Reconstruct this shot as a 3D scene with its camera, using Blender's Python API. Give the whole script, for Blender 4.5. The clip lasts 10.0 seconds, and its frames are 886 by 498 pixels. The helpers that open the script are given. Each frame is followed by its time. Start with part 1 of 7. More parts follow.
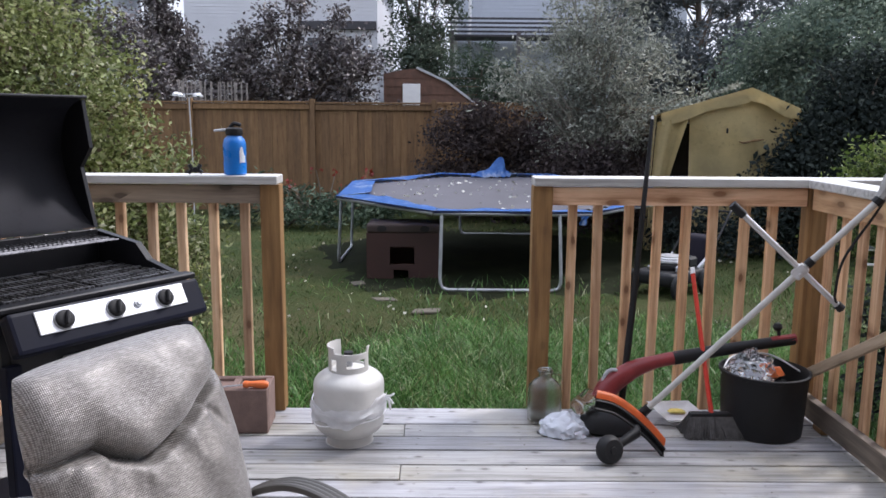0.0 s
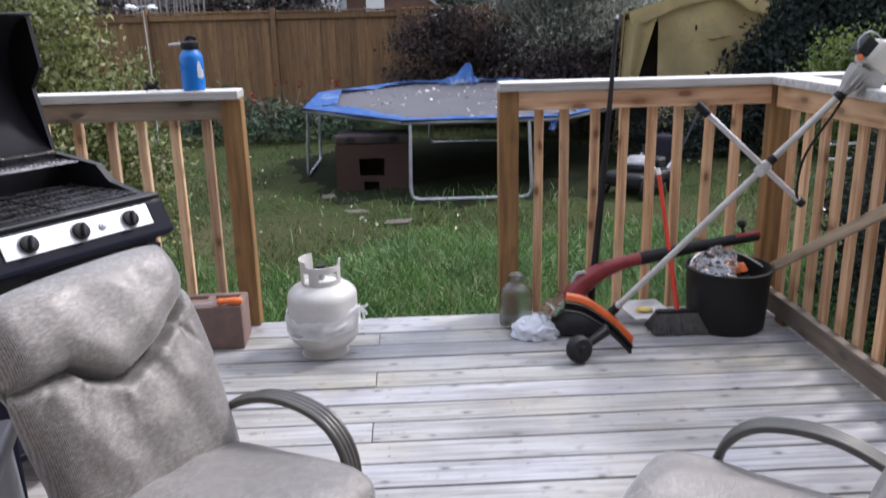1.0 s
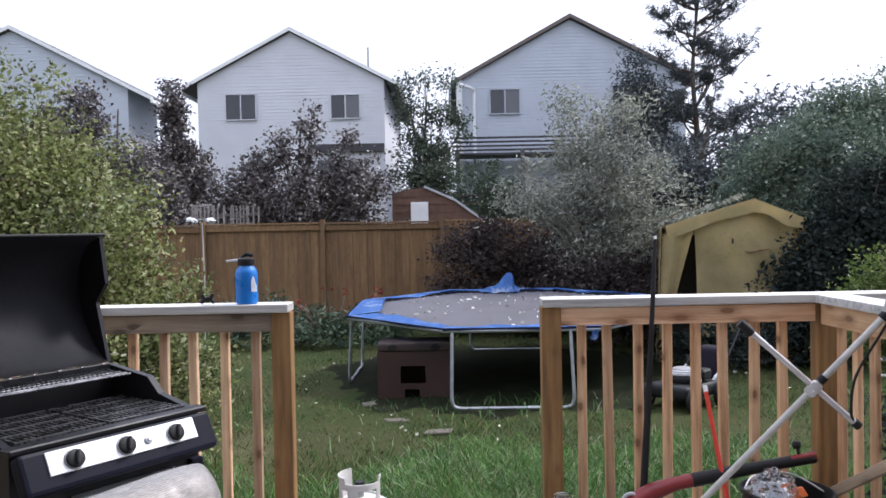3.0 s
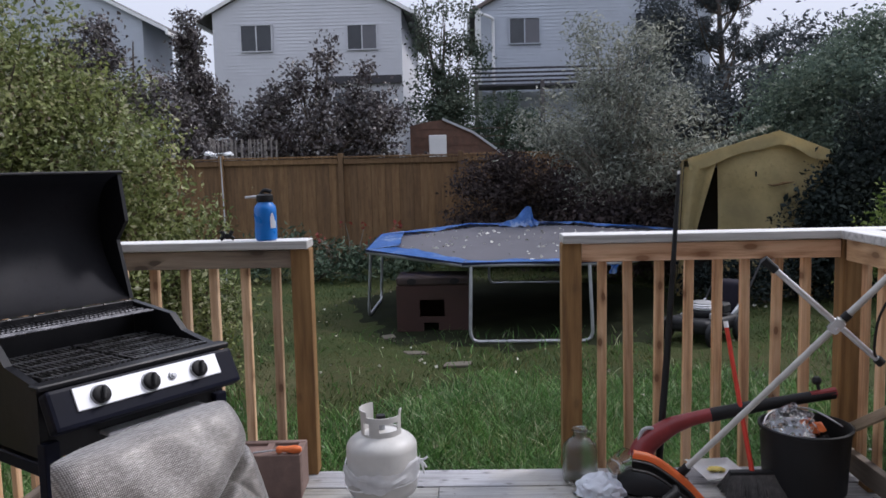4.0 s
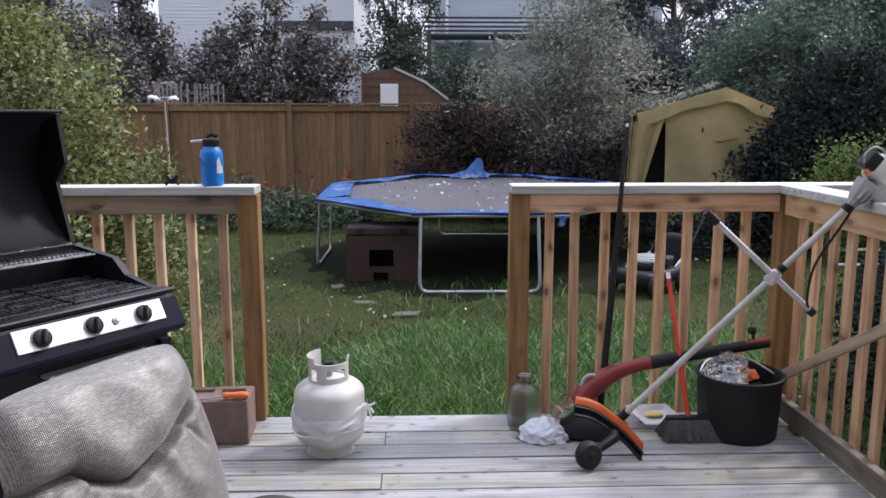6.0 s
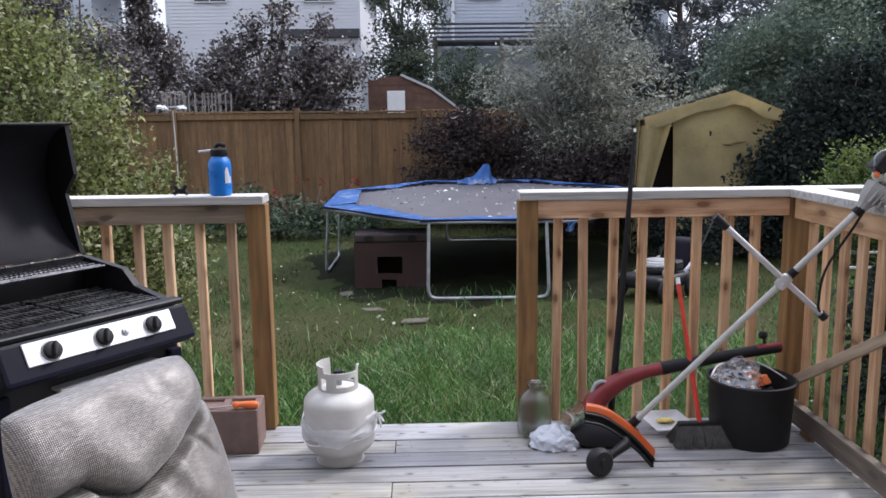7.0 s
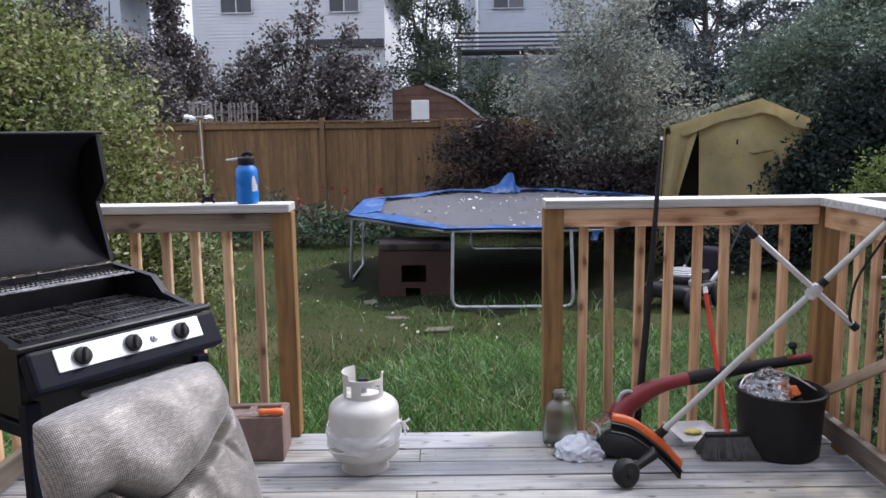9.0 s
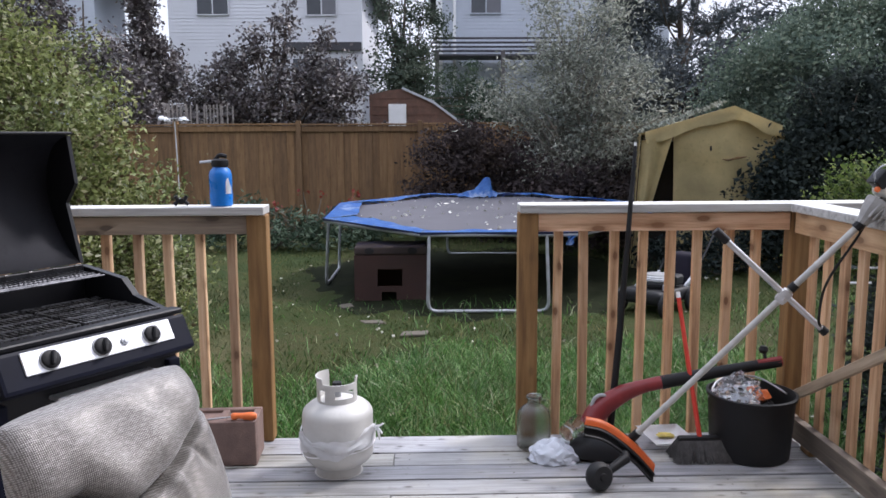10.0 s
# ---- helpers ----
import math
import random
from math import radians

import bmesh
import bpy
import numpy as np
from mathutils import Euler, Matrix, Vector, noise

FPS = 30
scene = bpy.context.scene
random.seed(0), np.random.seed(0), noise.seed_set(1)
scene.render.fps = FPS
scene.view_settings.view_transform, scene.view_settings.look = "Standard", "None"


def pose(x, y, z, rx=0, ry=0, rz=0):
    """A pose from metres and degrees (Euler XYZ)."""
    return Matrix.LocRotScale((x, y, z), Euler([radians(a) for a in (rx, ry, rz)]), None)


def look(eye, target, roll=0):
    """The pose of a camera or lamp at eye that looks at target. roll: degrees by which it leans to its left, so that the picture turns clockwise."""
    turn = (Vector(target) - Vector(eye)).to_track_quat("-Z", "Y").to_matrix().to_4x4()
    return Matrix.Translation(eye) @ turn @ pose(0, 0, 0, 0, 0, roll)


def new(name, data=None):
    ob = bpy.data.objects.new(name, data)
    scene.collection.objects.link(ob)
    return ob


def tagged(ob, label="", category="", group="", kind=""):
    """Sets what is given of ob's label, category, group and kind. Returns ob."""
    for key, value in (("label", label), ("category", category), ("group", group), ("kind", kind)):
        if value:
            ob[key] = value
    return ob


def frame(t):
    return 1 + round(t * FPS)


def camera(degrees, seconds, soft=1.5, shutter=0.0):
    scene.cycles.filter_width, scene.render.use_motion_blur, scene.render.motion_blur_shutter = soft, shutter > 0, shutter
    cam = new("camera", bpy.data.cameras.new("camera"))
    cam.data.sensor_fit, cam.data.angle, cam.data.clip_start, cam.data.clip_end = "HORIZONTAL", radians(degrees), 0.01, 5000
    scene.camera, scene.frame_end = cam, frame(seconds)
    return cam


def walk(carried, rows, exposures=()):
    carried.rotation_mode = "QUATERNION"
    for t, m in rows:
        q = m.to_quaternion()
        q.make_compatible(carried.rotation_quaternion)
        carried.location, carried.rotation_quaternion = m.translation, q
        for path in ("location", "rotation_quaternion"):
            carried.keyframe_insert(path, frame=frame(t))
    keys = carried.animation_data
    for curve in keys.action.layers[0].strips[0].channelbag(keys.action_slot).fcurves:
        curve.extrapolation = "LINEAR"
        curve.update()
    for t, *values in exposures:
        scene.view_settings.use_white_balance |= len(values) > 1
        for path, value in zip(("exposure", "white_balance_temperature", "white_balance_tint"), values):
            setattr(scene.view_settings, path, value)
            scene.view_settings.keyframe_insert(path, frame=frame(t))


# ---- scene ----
cam = camera(58.1, 10.0, soft=1.6, shutter=0.2)
PATH = [
    (0, (0.124, -0.069, 1.331), (0.139, 1.904, 1.006), 0.4),
    (0.5, (0.144, -0.072, 1.346), (0.158, 1.892, 0.966), 0.2),
    (0.8, (0.131, -0.072, 1.316), (0.17, 1.887, 0.916), -0.1),
    (1, (0.144, -0.076, 1.334), (0.222, 1.846, 0.787), -1.4),
    (1.3, (0.146, -0.081, 1.31), (0.188, 1.817, 0.679), -2.4),
    (1.5, (0.141, -0.085, 1.32), (0.095, 1.825, 0.729), -3.0),
    (1.7, (0.13, -0.092, 1.292), (0.092, 1.839, 0.774), -1.8),
    (2, (0.128, -0.083, 1.318), (0.018, 1.864, 0.874), -1.9),
    (2.2, (0.132, -0.099, 1.326), (-0.006, 1.867, 0.987), -1.5),
    (2.5, (0.131, -0.082, 1.343), (0.11, 1.912, 1.196), -0.3),
    (2.7, (0.133, -0.104, 1.37), (0.145, 1.896, 1.345), -1.1),
    (3.8, (0.122, -0.077, 1.385), (0.02, 1.913, 1.211), -1.3),
    (4, (0.126, -0.073, 1.39), (0.068, 1.915, 1.182), -1.3),
    (4.5, (0.125, -0.076, 1.393), (0.056, 1.907, 1.141), -0.6),
    (5, (0.127, -0.076, 1.387), (0.116, 1.908, 1.132), -0.3),
    (5.5, (0.13, -0.077, 1.384), (0.171, 1.9, 1.08), 0.2),
    (5.7, (0.13, -0.08, 1.378), (0.194, 1.893, 1.054), 0.3),
    (6.8, (0.127, -0.077, 1.379), (0.174, 1.894, 1.046), -0.8),
    (7, (0.129, -0.075, 1.384), (0.174, 1.9, 1.069), -0.7),
    (7.5, (0.128, -0.073, 1.388), (0.122, 1.905, 1.092), -1.9),
    (8, (0.126, -0.072, 1.383), (0.136, 1.898, 1.039), -1.6),
    (8.5, (0.127, -0.073, 1.384), (0.118, 1.902, 1.068), -1.3),
    (9, (0.121, -0.074, 1.381), (0.108, 1.904, 1.089), -0.8),
    (9.5, (0.129, -0.075, 1.381), (0.181, 1.904, 1.099), -0.4),
    (10, (0.129, -0.074, 1.379), (0.174, 1.905, 1.097), -0.3),
]
EXPOSURES = [(0, 0.25, 6130, 16), (1.0, 0.28, 6130, 16), (2.0, 0.25, 6130, 16), (2.5, 0.45, 6130, 16), (2.7, 0.50, 6130, 16), (3.8, -0.28, 6130, 16), (4.0, -0.30, 6130, 16), (4.5, -0.20, 6130, 16), (5.0, -0.08, 6130, 16), (5.5, 0.0, 6130, 16), (5.7, 0.08, 6130, 16), (6.8, 0.22, 6130, 16), (7.5, 0.25, 6130, 16), (10.0, 0.25, 6130, 16)]
walk(cam, [(t, look(eye, target, roll)) for t, eye, target, roll in PATH], EXPOSURES)

# ---- world and sun ----
world = bpy.data.worlds.new("sky")
scene.world = world
world.use_nodes = True
wn = world.node_tree
wn.nodes.clear()
w_out = wn.nodes.new("ShaderNodeOutputWorld")
w_bg = wn.nodes.new("ShaderNodeBackground")
w_sky = wn.nodes.new("ShaderNodeTexSky")
w_sky.sky_type = 'NISHITA'
w_sky.sun_disc = False
w_sky.sun_elevation = radians(48)
w_sky.sun_rotation = radians(64)
w_sky.air_density = 1.0
w_sky.dust_density = 6.0
w_mix = wn.nodes.new("ShaderNodeMixRGB")
w_mix.inputs[0].default_value = 0.8
# overcast sky: the zenith about three times as bright as the horizon
w_tc = wn.nodes.new("ShaderNodeTexCoord")
w_sep = wn.nodes.new("ShaderNodeSeparateXYZ")
w_ramp = wn.nodes.new("ShaderNodeValToRGB")
w_ramp.color_ramp.elements[0].color = (10.8, 11.4, 12.6, 1)
w_ramp.color_ramp.elements[1].color = (20.5, 21.8, 24.3, 1)
wn.links.new(w_tc.outputs["Generated"], w_sep.inputs[0])
wn.links.new(w_sep.outputs["Z"], w_ramp.inputs[0])
wn.links.new(w_ramp.outputs[0], w_mix.inputs[2])
w_bg.inputs[1].default_value = 0.085
wn.links.new(w_sky.outputs[0], w_mix.inputs[1])
wn.links.new(w_mix.outputs[0], w_bg.inputs[0])
wn.links.new(w_bg.outputs[0], w_out.inputs[0])

sun_data = bpy.data.lights.new("sun", 'SUN')
sun_data.energy = 3.0
sun_data.angle = radians(12)
sun_data.color = (1.0, 0.96, 0.9)
sun = new("sun", sun_data)
az, el = radians(64), radians(48)
sun.matrix_world = look((20 * math.sin(az) * math.cos(el), 20 * math.cos(az) * math.cos(el), 20 * math.sin(el)), (0, 0, 0))
scene.view_settings.exposure = 0.0


# ---- materials ----
def nodes_of(name):
    m = bpy.data.materials.new(name)
    m.use_nodes = True
    nt = m.node_tree
    return m, nt, nt.nodes["Principled BSDF"]


def ramp(nt, fac, stops):
    r = nt.nodes.new("ShaderNodeValToRGB")
    el_ = r.color_ramp.elements
    el_[0].position, el_[0].color = stops[0][0], (*stops[0][1], 1)
    el_[1].position, el_[1].color = stops[-1][0], (*stops[-1][1], 1)
    for p, c in stops[1:-1]:
        e = el_.new(p)
        e.color = (*c, 1)
    nt.links.new(fac, r.inputs[0])
    return r.outputs[0]


def noise_tex(nt, vec, scale, detail=4.0, rough=0.55):
    n = nt.nodes.new("ShaderNodeTexNoise")
    n.inputs["Scale"].default_value = scale
    n.inputs["Detail"].default_value = detail
    n.inputs["Roughness"].default_value = rough
    nt.links.new(vec, n.inputs["Vector"])
    return n.outputs["Fac"]


def coords(nt, scale=(1, 1, 1), shift=True):
    tc = nt.nodes.new("ShaderNodeTexCoord")
    mp = nt.nodes.new("ShaderNodeMapping")
    mp.inputs["Scale"].default_value = scale
    if not shift:
        nt.links.new(tc.outputs["Object"], mp.inputs["Vector"])
        return mp.outputs[0]
    oi = nt.nodes.new("ShaderNodeObjectInfo")
    mul = nt.nodes.new("ShaderNodeMath")
    mul.operation = 'MULTIPLY'
    mul.inputs[1].default_value = 37.0
    nt.links.new(oi.outputs["Random"], mul.inputs[0])
    add = nt.nodes.new("ShaderNodeVectorMath")
    add.operation = 'ADD'
    nt.links.new(tc.outputs["Object"], add.inputs[0])
    nt.links.new(mul.outputs[0], add.inputs[1])
    nt.links.new(add.outputs[0], mp.inputs["Vector"])
    return mp.outputs[0]


def mix(nt, a, b, fac, mode='MIX'):
    m = nt.nodes.new("ShaderNodeMixRGB")
    m.blend_type = mode
    for i, v in ((0, fac), (1, a), (2, b)):
        if isinstance(v, (int, float)):
            m.inputs[i].default_value = v
        elif isinstance(v, tuple):
            m.inputs[i].default_value = (*v, 1)
        else:
            nt.links.new(v, m.inputs[i])
    return m.outputs[0]


def bump(nt, bsdf, height, strength, dist=0.01):
    b = nt.nodes.new("ShaderNodeBump")
    b.inputs["Strength"].default_value = strength
    b.inputs["Distance"].default_value = dist
    nt.links.new(height, b.inputs["Height"])
    nt.links.new(b.outputs[0], bsdf.inputs["Normal"])


def wood_mat(name, dark, mid, light, along='x', rough=0.75, knots=0.5, stain=0.3, grain=22.0, tint=0.35, flat=False, damp=False):
    """Sawn lumber: grain along one axis, knots, stains, every piece with a shade of its own."""
    m, nt, b = nodes_of(name)
    s = {'x': (1.2, grain, grain), 'y': (grain, 1.2, grain), 'z': (grain, grain, 1.2)}[along]
    v = coords(nt, s)
    fine = noise_tex(nt, v, 1.6, 6, 0.65)
    col = ramp(nt, fine, [(0.28, dark), (0.5, mid), (0.75, light)])
    iso = coords(nt, (1, 1, 1))
    blot = noise_tex(nt, iso, 2.6, 3)
    col = mix(nt, col, mix(nt, col, dark, 0.75), ramp(nt, blot, [(0.5, (0, 0, 0)), (0.75, (stain, stain, stain))]))
    ks = {'x': (5.0, 10, 12), 'y': (10, 5.0, 12), 'z': (16, 16, 8.0)}[along]
    vor = nt.nodes.new("ShaderNodeTexVoronoi")
    vor.voronoi_dimensions = '2D'
    vor.inputs["Scale"].default_value = 0.8
    sep = nt.nodes.new("ShaderNodeSeparateXYZ")
    comb = nt.nodes.new("ShaderNodeCombineXYZ")
    nt.links.new(coords(nt, ks), sep.inputs[0])
    pick = {'x': ("X", "Y" if flat else "Z"), 'y': ("Y", "Z"), 'z': ("X", "Z")}[along]
    nt.links.new(sep.outputs[pick[0]], comb.inputs[0])
    nt.links.new(sep.outputs[pick[1]], comb.inputs[1])
    nt.links.new(comb.outputs[0], vor.inputs["Vector"])
    kn = ramp(nt, vor.outputs["Distance"], [(0.1, (knots, knots, knots)), (0.14, (knots * 0.5,) * 3), (0.24, (knots * 0.2,) * 3), (0.34, (0, 0, 0))])
    some = nt.nodes.new("ShaderNodeSeparateColor")
    nt.links.new(vor.outputs["Color"], some.inputs[0])
    rare = 0.84 if flat else 0.66 if along == 'z' else 0.38
    if flat:
        vor.inputs["Scale"].default_value = 2.1
    kn = mix(nt, kn, ramp(nt, some.outputs[0], [(rare, (0, 0, 0)), (rare + 0.06, (1, 1, 1))]), 1.0, 'MULTIPLY')
    col = mix(nt, col, tuple(c * 0.6 for c in dark), kn)
    if damp:
        geo = nt.nodes.new("ShaderNodeNewGeometry")
        spot = noise_tex(nt, geo.outputs["Position"], 1.7, 4, 0.6)
        col = mix(nt, col, (0.40, 0.365, 0.28), ramp(nt, spot, [(0.5, (0, 0, 0)), (0.68, (0.6, 0.6, 0.6))]))
        chip = noise_tex(nt, geo.outputs["Position"], 17.0, 4, 0.7)
        col = mix(nt, col, (0.23, 0.215, 0.2), ramp(nt, chip, [(0.58, (0, 0, 0)), (0.68, (0.6, 0.6, 0.6))]))
    oi = nt.nodes.new("ShaderNodeObjectInfo")
    if damp:
        shade = ramp(nt, oi.outputs["Random"], [(0.0, (0.74, 0.74, 0.77)), (0.3, (0.97, 0.97, 1.0)), (0.55, (0.9, 0.88, 0.8)), (0.8, (1.02, 1.02, 1.06)), (1.0, (0.84, 0.82, 0.74))])
    else:
        shade = ramp(nt, oi.outputs["Random"], [(0.0, (1 - tint, 1 - tint, 1 - tint * 0.9)), (1.0, (1 + tint * 0.3,) * 3)])
    col = mix(nt, col, shade, 1.0, 'MULTIPLY')
    nt.links.new(col, b.inputs["Base Color"])
    b.inputs["Roughness"].default_value = rough
    bump(nt, b, fine, 0.35, 0.004)
    return m


def plain(name, col, rough=0.5, metal=0.0, var=0.15, scale=6.0, bumpy=0.0, spec=0.5):
    """Paint, plastic or metal with faint blotches and wear."""
    m, nt, b = nodes_of(name)
    v = coords(nt, (1, 1, 1))
    n1 = noise_tex(nt, v, scale, 5)
    n2 = noise_tex(nt, v, scale * 9, 3)
    lo, hi = tuple(c * (1 - var) for c in col), tuple(min(1, c * (1 + var)) for c in col)
    c = ramp(nt, n1, [(0.3, lo), (0.7, hi)])
    c = mix(nt, c, lo, ramp(nt, n2, [(0.55, (0, 0, 0)), (0.75, (0.6, 0.6, 0.6))]))
    nt.links.new(c, b.inputs["Base Color"])
    r = ramp(nt, n1, [(0.3, (max(0, rough - 0.08),) * 3), (0.7, (min(1, rough + 0.1),) * 3)])
    nt.links.new(r, b.inputs["Roughness"])
    b.inputs["Metallic"].default_value = metal
    b.inputs["Specular IOR Level"].default_value = spec
    if bumpy:
        bump(nt, b, n2, bumpy, 0.004)
    return m


def leaf_mat(name, stops, rough=0.55, through_=0.25, spec=0.3):
    """Leaves: every leaf its own shade, some light passing through."""
    m, nt, b = nodes_of(name)
    g = nt.nodes.new("ShaderNodeNewGeometry")
    c = ramp(nt, g.outputs["Random Per Island"], stops)
    patch = noise_tex(nt, coords(nt, (1, 1, 1), False), 1.3, 3)
    c = mix(nt, c, ramp(nt, patch, [(0.3, (0.72, 0.78, 0.75)), (0.7, (1.25, 1.2, 1.05))]), 1.0, 'MULTIPLY')
    nt.links.new(c, b.inputs["Base Color"])
    b.inputs["Roughness"].default_value = rough
    b.inputs["Specular IOR Level"].default_value = spec
    tr = nt.nodes.new("ShaderNodeBsdfTranslucent")
    nt.links.new(c, tr.inputs["Color"])
    mx = nt.nodes.new("ShaderNodeMixShader")
    mx.inputs[0].default_value = through_
    nt.links.new(b.outputs[0], mx.inputs[1])
    nt.links.new(tr.outputs[0], mx.inputs[2])
    nt.links.new(mx.outputs[0], nt.nodes["Material Output"].inputs[0])
    return m


def fabric_mat(name, dark, light, thread=0.005):
    """Coarse two-tone weave with a satin sheen."""
    m, nt, b = nodes_of(name)
    v = coords(nt, (1, 1, 1), False)
    w1 = nt.nodes.new("ShaderNodeTexWave")
    w1.bands_direction = 'X'
    w1.inputs["Scale"].default_value = 0.314 / thread
    w1.inputs["Distortion"].default_value = 1.2
    w1.inputs["Detail Scale"].default_value = 3.0
    w2 = nt.nodes.new("ShaderNodeTexWave")
    w2.bands_direction = 'Y'
    w2.inputs["Scale"].default_value = 0.314 / thread * 0.8
    w2.inputs["Distortion"].default_value = 1.2
    for w in (w1, w2):
        nt.links.new(v, w.inputs["Vector"])
    mm = nt.nodes.new("ShaderNodeMath")
    mm.operation = 'MULTIPLY'
    nt.links.new(w1.outputs["Fac"], mm.inputs[0])
    nt.links.new(w2.outputs["Fac"], mm.inputs[1])
    slub = noise_tex(nt, coords(nt, (70, 190, 110), False), 1.0, 4, 0.8)
    base = ramp(nt, mm.outputs[0], [(0.0, dark), (0.75, tuple(0.3 * p + 0.7 * q for p, q in zip(dark, light)))])
    base = mix(nt, base, light, ramp(nt, slub, [(0.46, (0, 0, 0)), (0.64, (0.55, 0.55, 0.55))]))
    fleck = noise_tex(nt, coords(nt, (120, 60, 90), False), 1.0, 4, 0.8)
    base = mix(nt, base, dark, ramp(nt, fleck, [(0.52, (0, 0, 0)), (0.68, (0.4, 0.4, 0.4))]))
    big = noise_tex(nt, v, 4.0, 3)
    base = mix(nt, base, ramp(nt, big, [(0.3, (0.82, 0.8, 0.78)), (0.7, (1.1, 1.1, 1.1))]), 1.0, 'MULTIPLY')
    nt.links.new(base, b.inputs["Base Color"])
    b.inputs["Roughness"].default_value = 0.29
    b.inputs["Sheen Weight"].default_value = 0.4
    b.inputs["Specular IOR Level"].default_value = 0.8
    b.inputs["Metallic"].default_value = 0.28
    bump(nt, b, mm.outputs[0], 0.4, 0.003)
    return m


def glass_mat(name, col=(0.95, 0.965, 0.94), rough=0.03):
    m, nt, b = nodes_of(name)
    b.inputs["Base Color"].default_value = (*col, 1)
    b.inputs["Transmission Weight"].default_value = 1.0
    b.inputs["Roughness"].default_value = rough
    b.inputs["IOR"].default_value = 1.45
    return m


def pad_mat():
    """Blue vinyl, faded and worn through to its pale backing in places."""
    m, nt, b = nodes_of("faded_blue_vinyl")
    v = coords(nt, (1, 1, 1))
    big = noise_tex(nt, v, 2.6, 4, 0.6)
    fine = noise_tex(nt, v, 13.0, 5, 0.7)
    c = ramp(nt, fine, [(0.3, (0.03, 0.12, 0.4)), (0.55, (0.058, 0.195, 0.53)), (0.8, (0.15, 0.3, 0.62))])
    worn = mix(nt, ramp(nt, big, [(0.52, (0, 0, 0)), (0.64, (1, 1, 1))]), ramp(nt, fine, [(0.42, (0, 0, 0)), (0.56, (0.85, 0.85, 0.85))]), 1.0, 'MULTIPLY')
    c = mix(nt, c, (0.46, 0.54, 0.68), worn)
    nt.links.new(c, b.inputs["Base Color"])
    b.inputs["Roughness"].default_value = 0.5
    bump(nt, b, fine, 0.4, 0.01)
    return m


def ground_mat():
    m, nt, b = nodes_of("lawn_soil")
    v = coords(nt, (1, 1, 1), False)
    n1 = noise_tex(nt, v, 0.55, 5, 0.6)
    n2 = noise_tex(nt, v, 9.0, 5, 0.7)
    n3 = noise_tex(nt, v, 70.0, 3, 0.7)
    c = ramp(nt, n1, [(0.35, (0.028, 0.046, 0.015)), (0.48, (0.05, 0.06, 0.02)), (0.6, (0.07, 0.068, 0.03))])
    c = mix(nt, c, (0.036, 0.058, 0.016), ramp(nt, n2, [(0.45, (0, 0, 0)), (0.65, (0.8, 0.8, 0.8))]))
    c = mix(nt, c, (0.03, 0.035, 0.012), ramp(nt, n3, [(0.5, (0, 0, 0)), (0.7, (0.7, 0.7, 0.7))]))
    # worn straw-coloured patch of lawn
    bare = nt.nodes.new("ShaderNodeVectorMath")
    bare.operation = 'DISTANCE'
    bare.inputs[1].default_value = (-1.75, 2.3, -0.54)
    nt.links.new(coords(nt, (1, 0.34, 1), False), bare.inputs[0])
    near = nt.nodes.new("ShaderNodeMath")
    near.operation = 'ADD'
    nt.links.new(bare.outputs["Value"], near.inputs[0])
    nt.links.new(n2, near.inputs[1])
    c = mix(nt, c, mix(nt, (0.15, 0.135, 0.07), (0.075, 0.08, 0.034), n3), ramp(nt, near.outputs[0], [(0.0, (0.85, 0.85, 0.85)), (0.6, (0.8, 0.8, 0.8)), (1.25, (0, 0, 0))]))
    nt.links.new(c, b.inputs["Base Color"])
    b.inputs["Roughness"].default_value = 0.9
    b.inputs["Specular IOR Level"].default_value = 0.1
    bump(nt, b, n3, 0.8, 0.03)
    return m


M_DECK = wood_mat("weathered_deck_wood", (0.15, 0.146, 0.142), (0.34, 0.34, 0.345), (0.5, 0.5, 0.515), 'x', 0.5, 0.95, 0.6, 34, 0.26, True, True)
M_CAP = wood_mat("bleached_cap_wood", (0.42, 0.41, 0.39), (0.64, 0.63, 0.61), (0.78, 0.775, 0.76), 'x', 0.55, 0.5, 0.55, 24, 0.1, True)
M_CAPY = wood_mat("bleached_cap_wood_side", (0.42, 0.41, 0.39), (0.64, 0.63, 0.61), (0.78, 0.775, 0.76), 'y', 0.55, 0.3, 0.3, 24, 0.1)
M_RAIL = wood_mat("pine_rail_wood", (0.4, 0.18, 0.08), (0.8, 0.53, 0.34), (0.9, 0.7, 0.5), 'x', 0.6, 0.9, 0.35, 18, 0.12)
M_RAILY = wood_mat("pine_rail_wood_side", (0.3, 0.155, 0.07), (0.62, 0.4, 0.22), (0.78, 0.55, 0.34), 'y', 0.65, 0.9, 0.35, 18, 0.12)
M_RAILG = wood_mat("grey_rail_wood", (0.14, 0.105, 0.078), (0.31, 0.25, 0.19), (0.47, 0.385, 0.29), 'x', 0.7, 0.9, 0.4, 18, 0.1)
M_CAPEDGE = wood_mat("weathered_shaded_cap_edge_wood", (0.24, 0.235, 0.22), (0.44, 0.43, 0.41), (0.58, 0.57, 0.545), 'x', 0.75, 0.3, 0.4, 24, 0.1)
# stained rail wood, darkened further to hold the bottom rail's shade
M_RAILD = wood_mat("worn_stained_shaded_rail_wood", (0.07, 0.055, 0.042), (0.15, 0.12, 0.092), (0.23, 0.185, 0.14), 'y', 0.7, 0.6, 0.5, 18, 0.1)
M_BAL = wood_mat("baluster_wood", (0.3, 0.155, 0.075), (0.63, 0.425, 0.255), (0.84, 0.65, 0.45), 'z', 0.6, 0.9, 0.35, 22, 0.3)
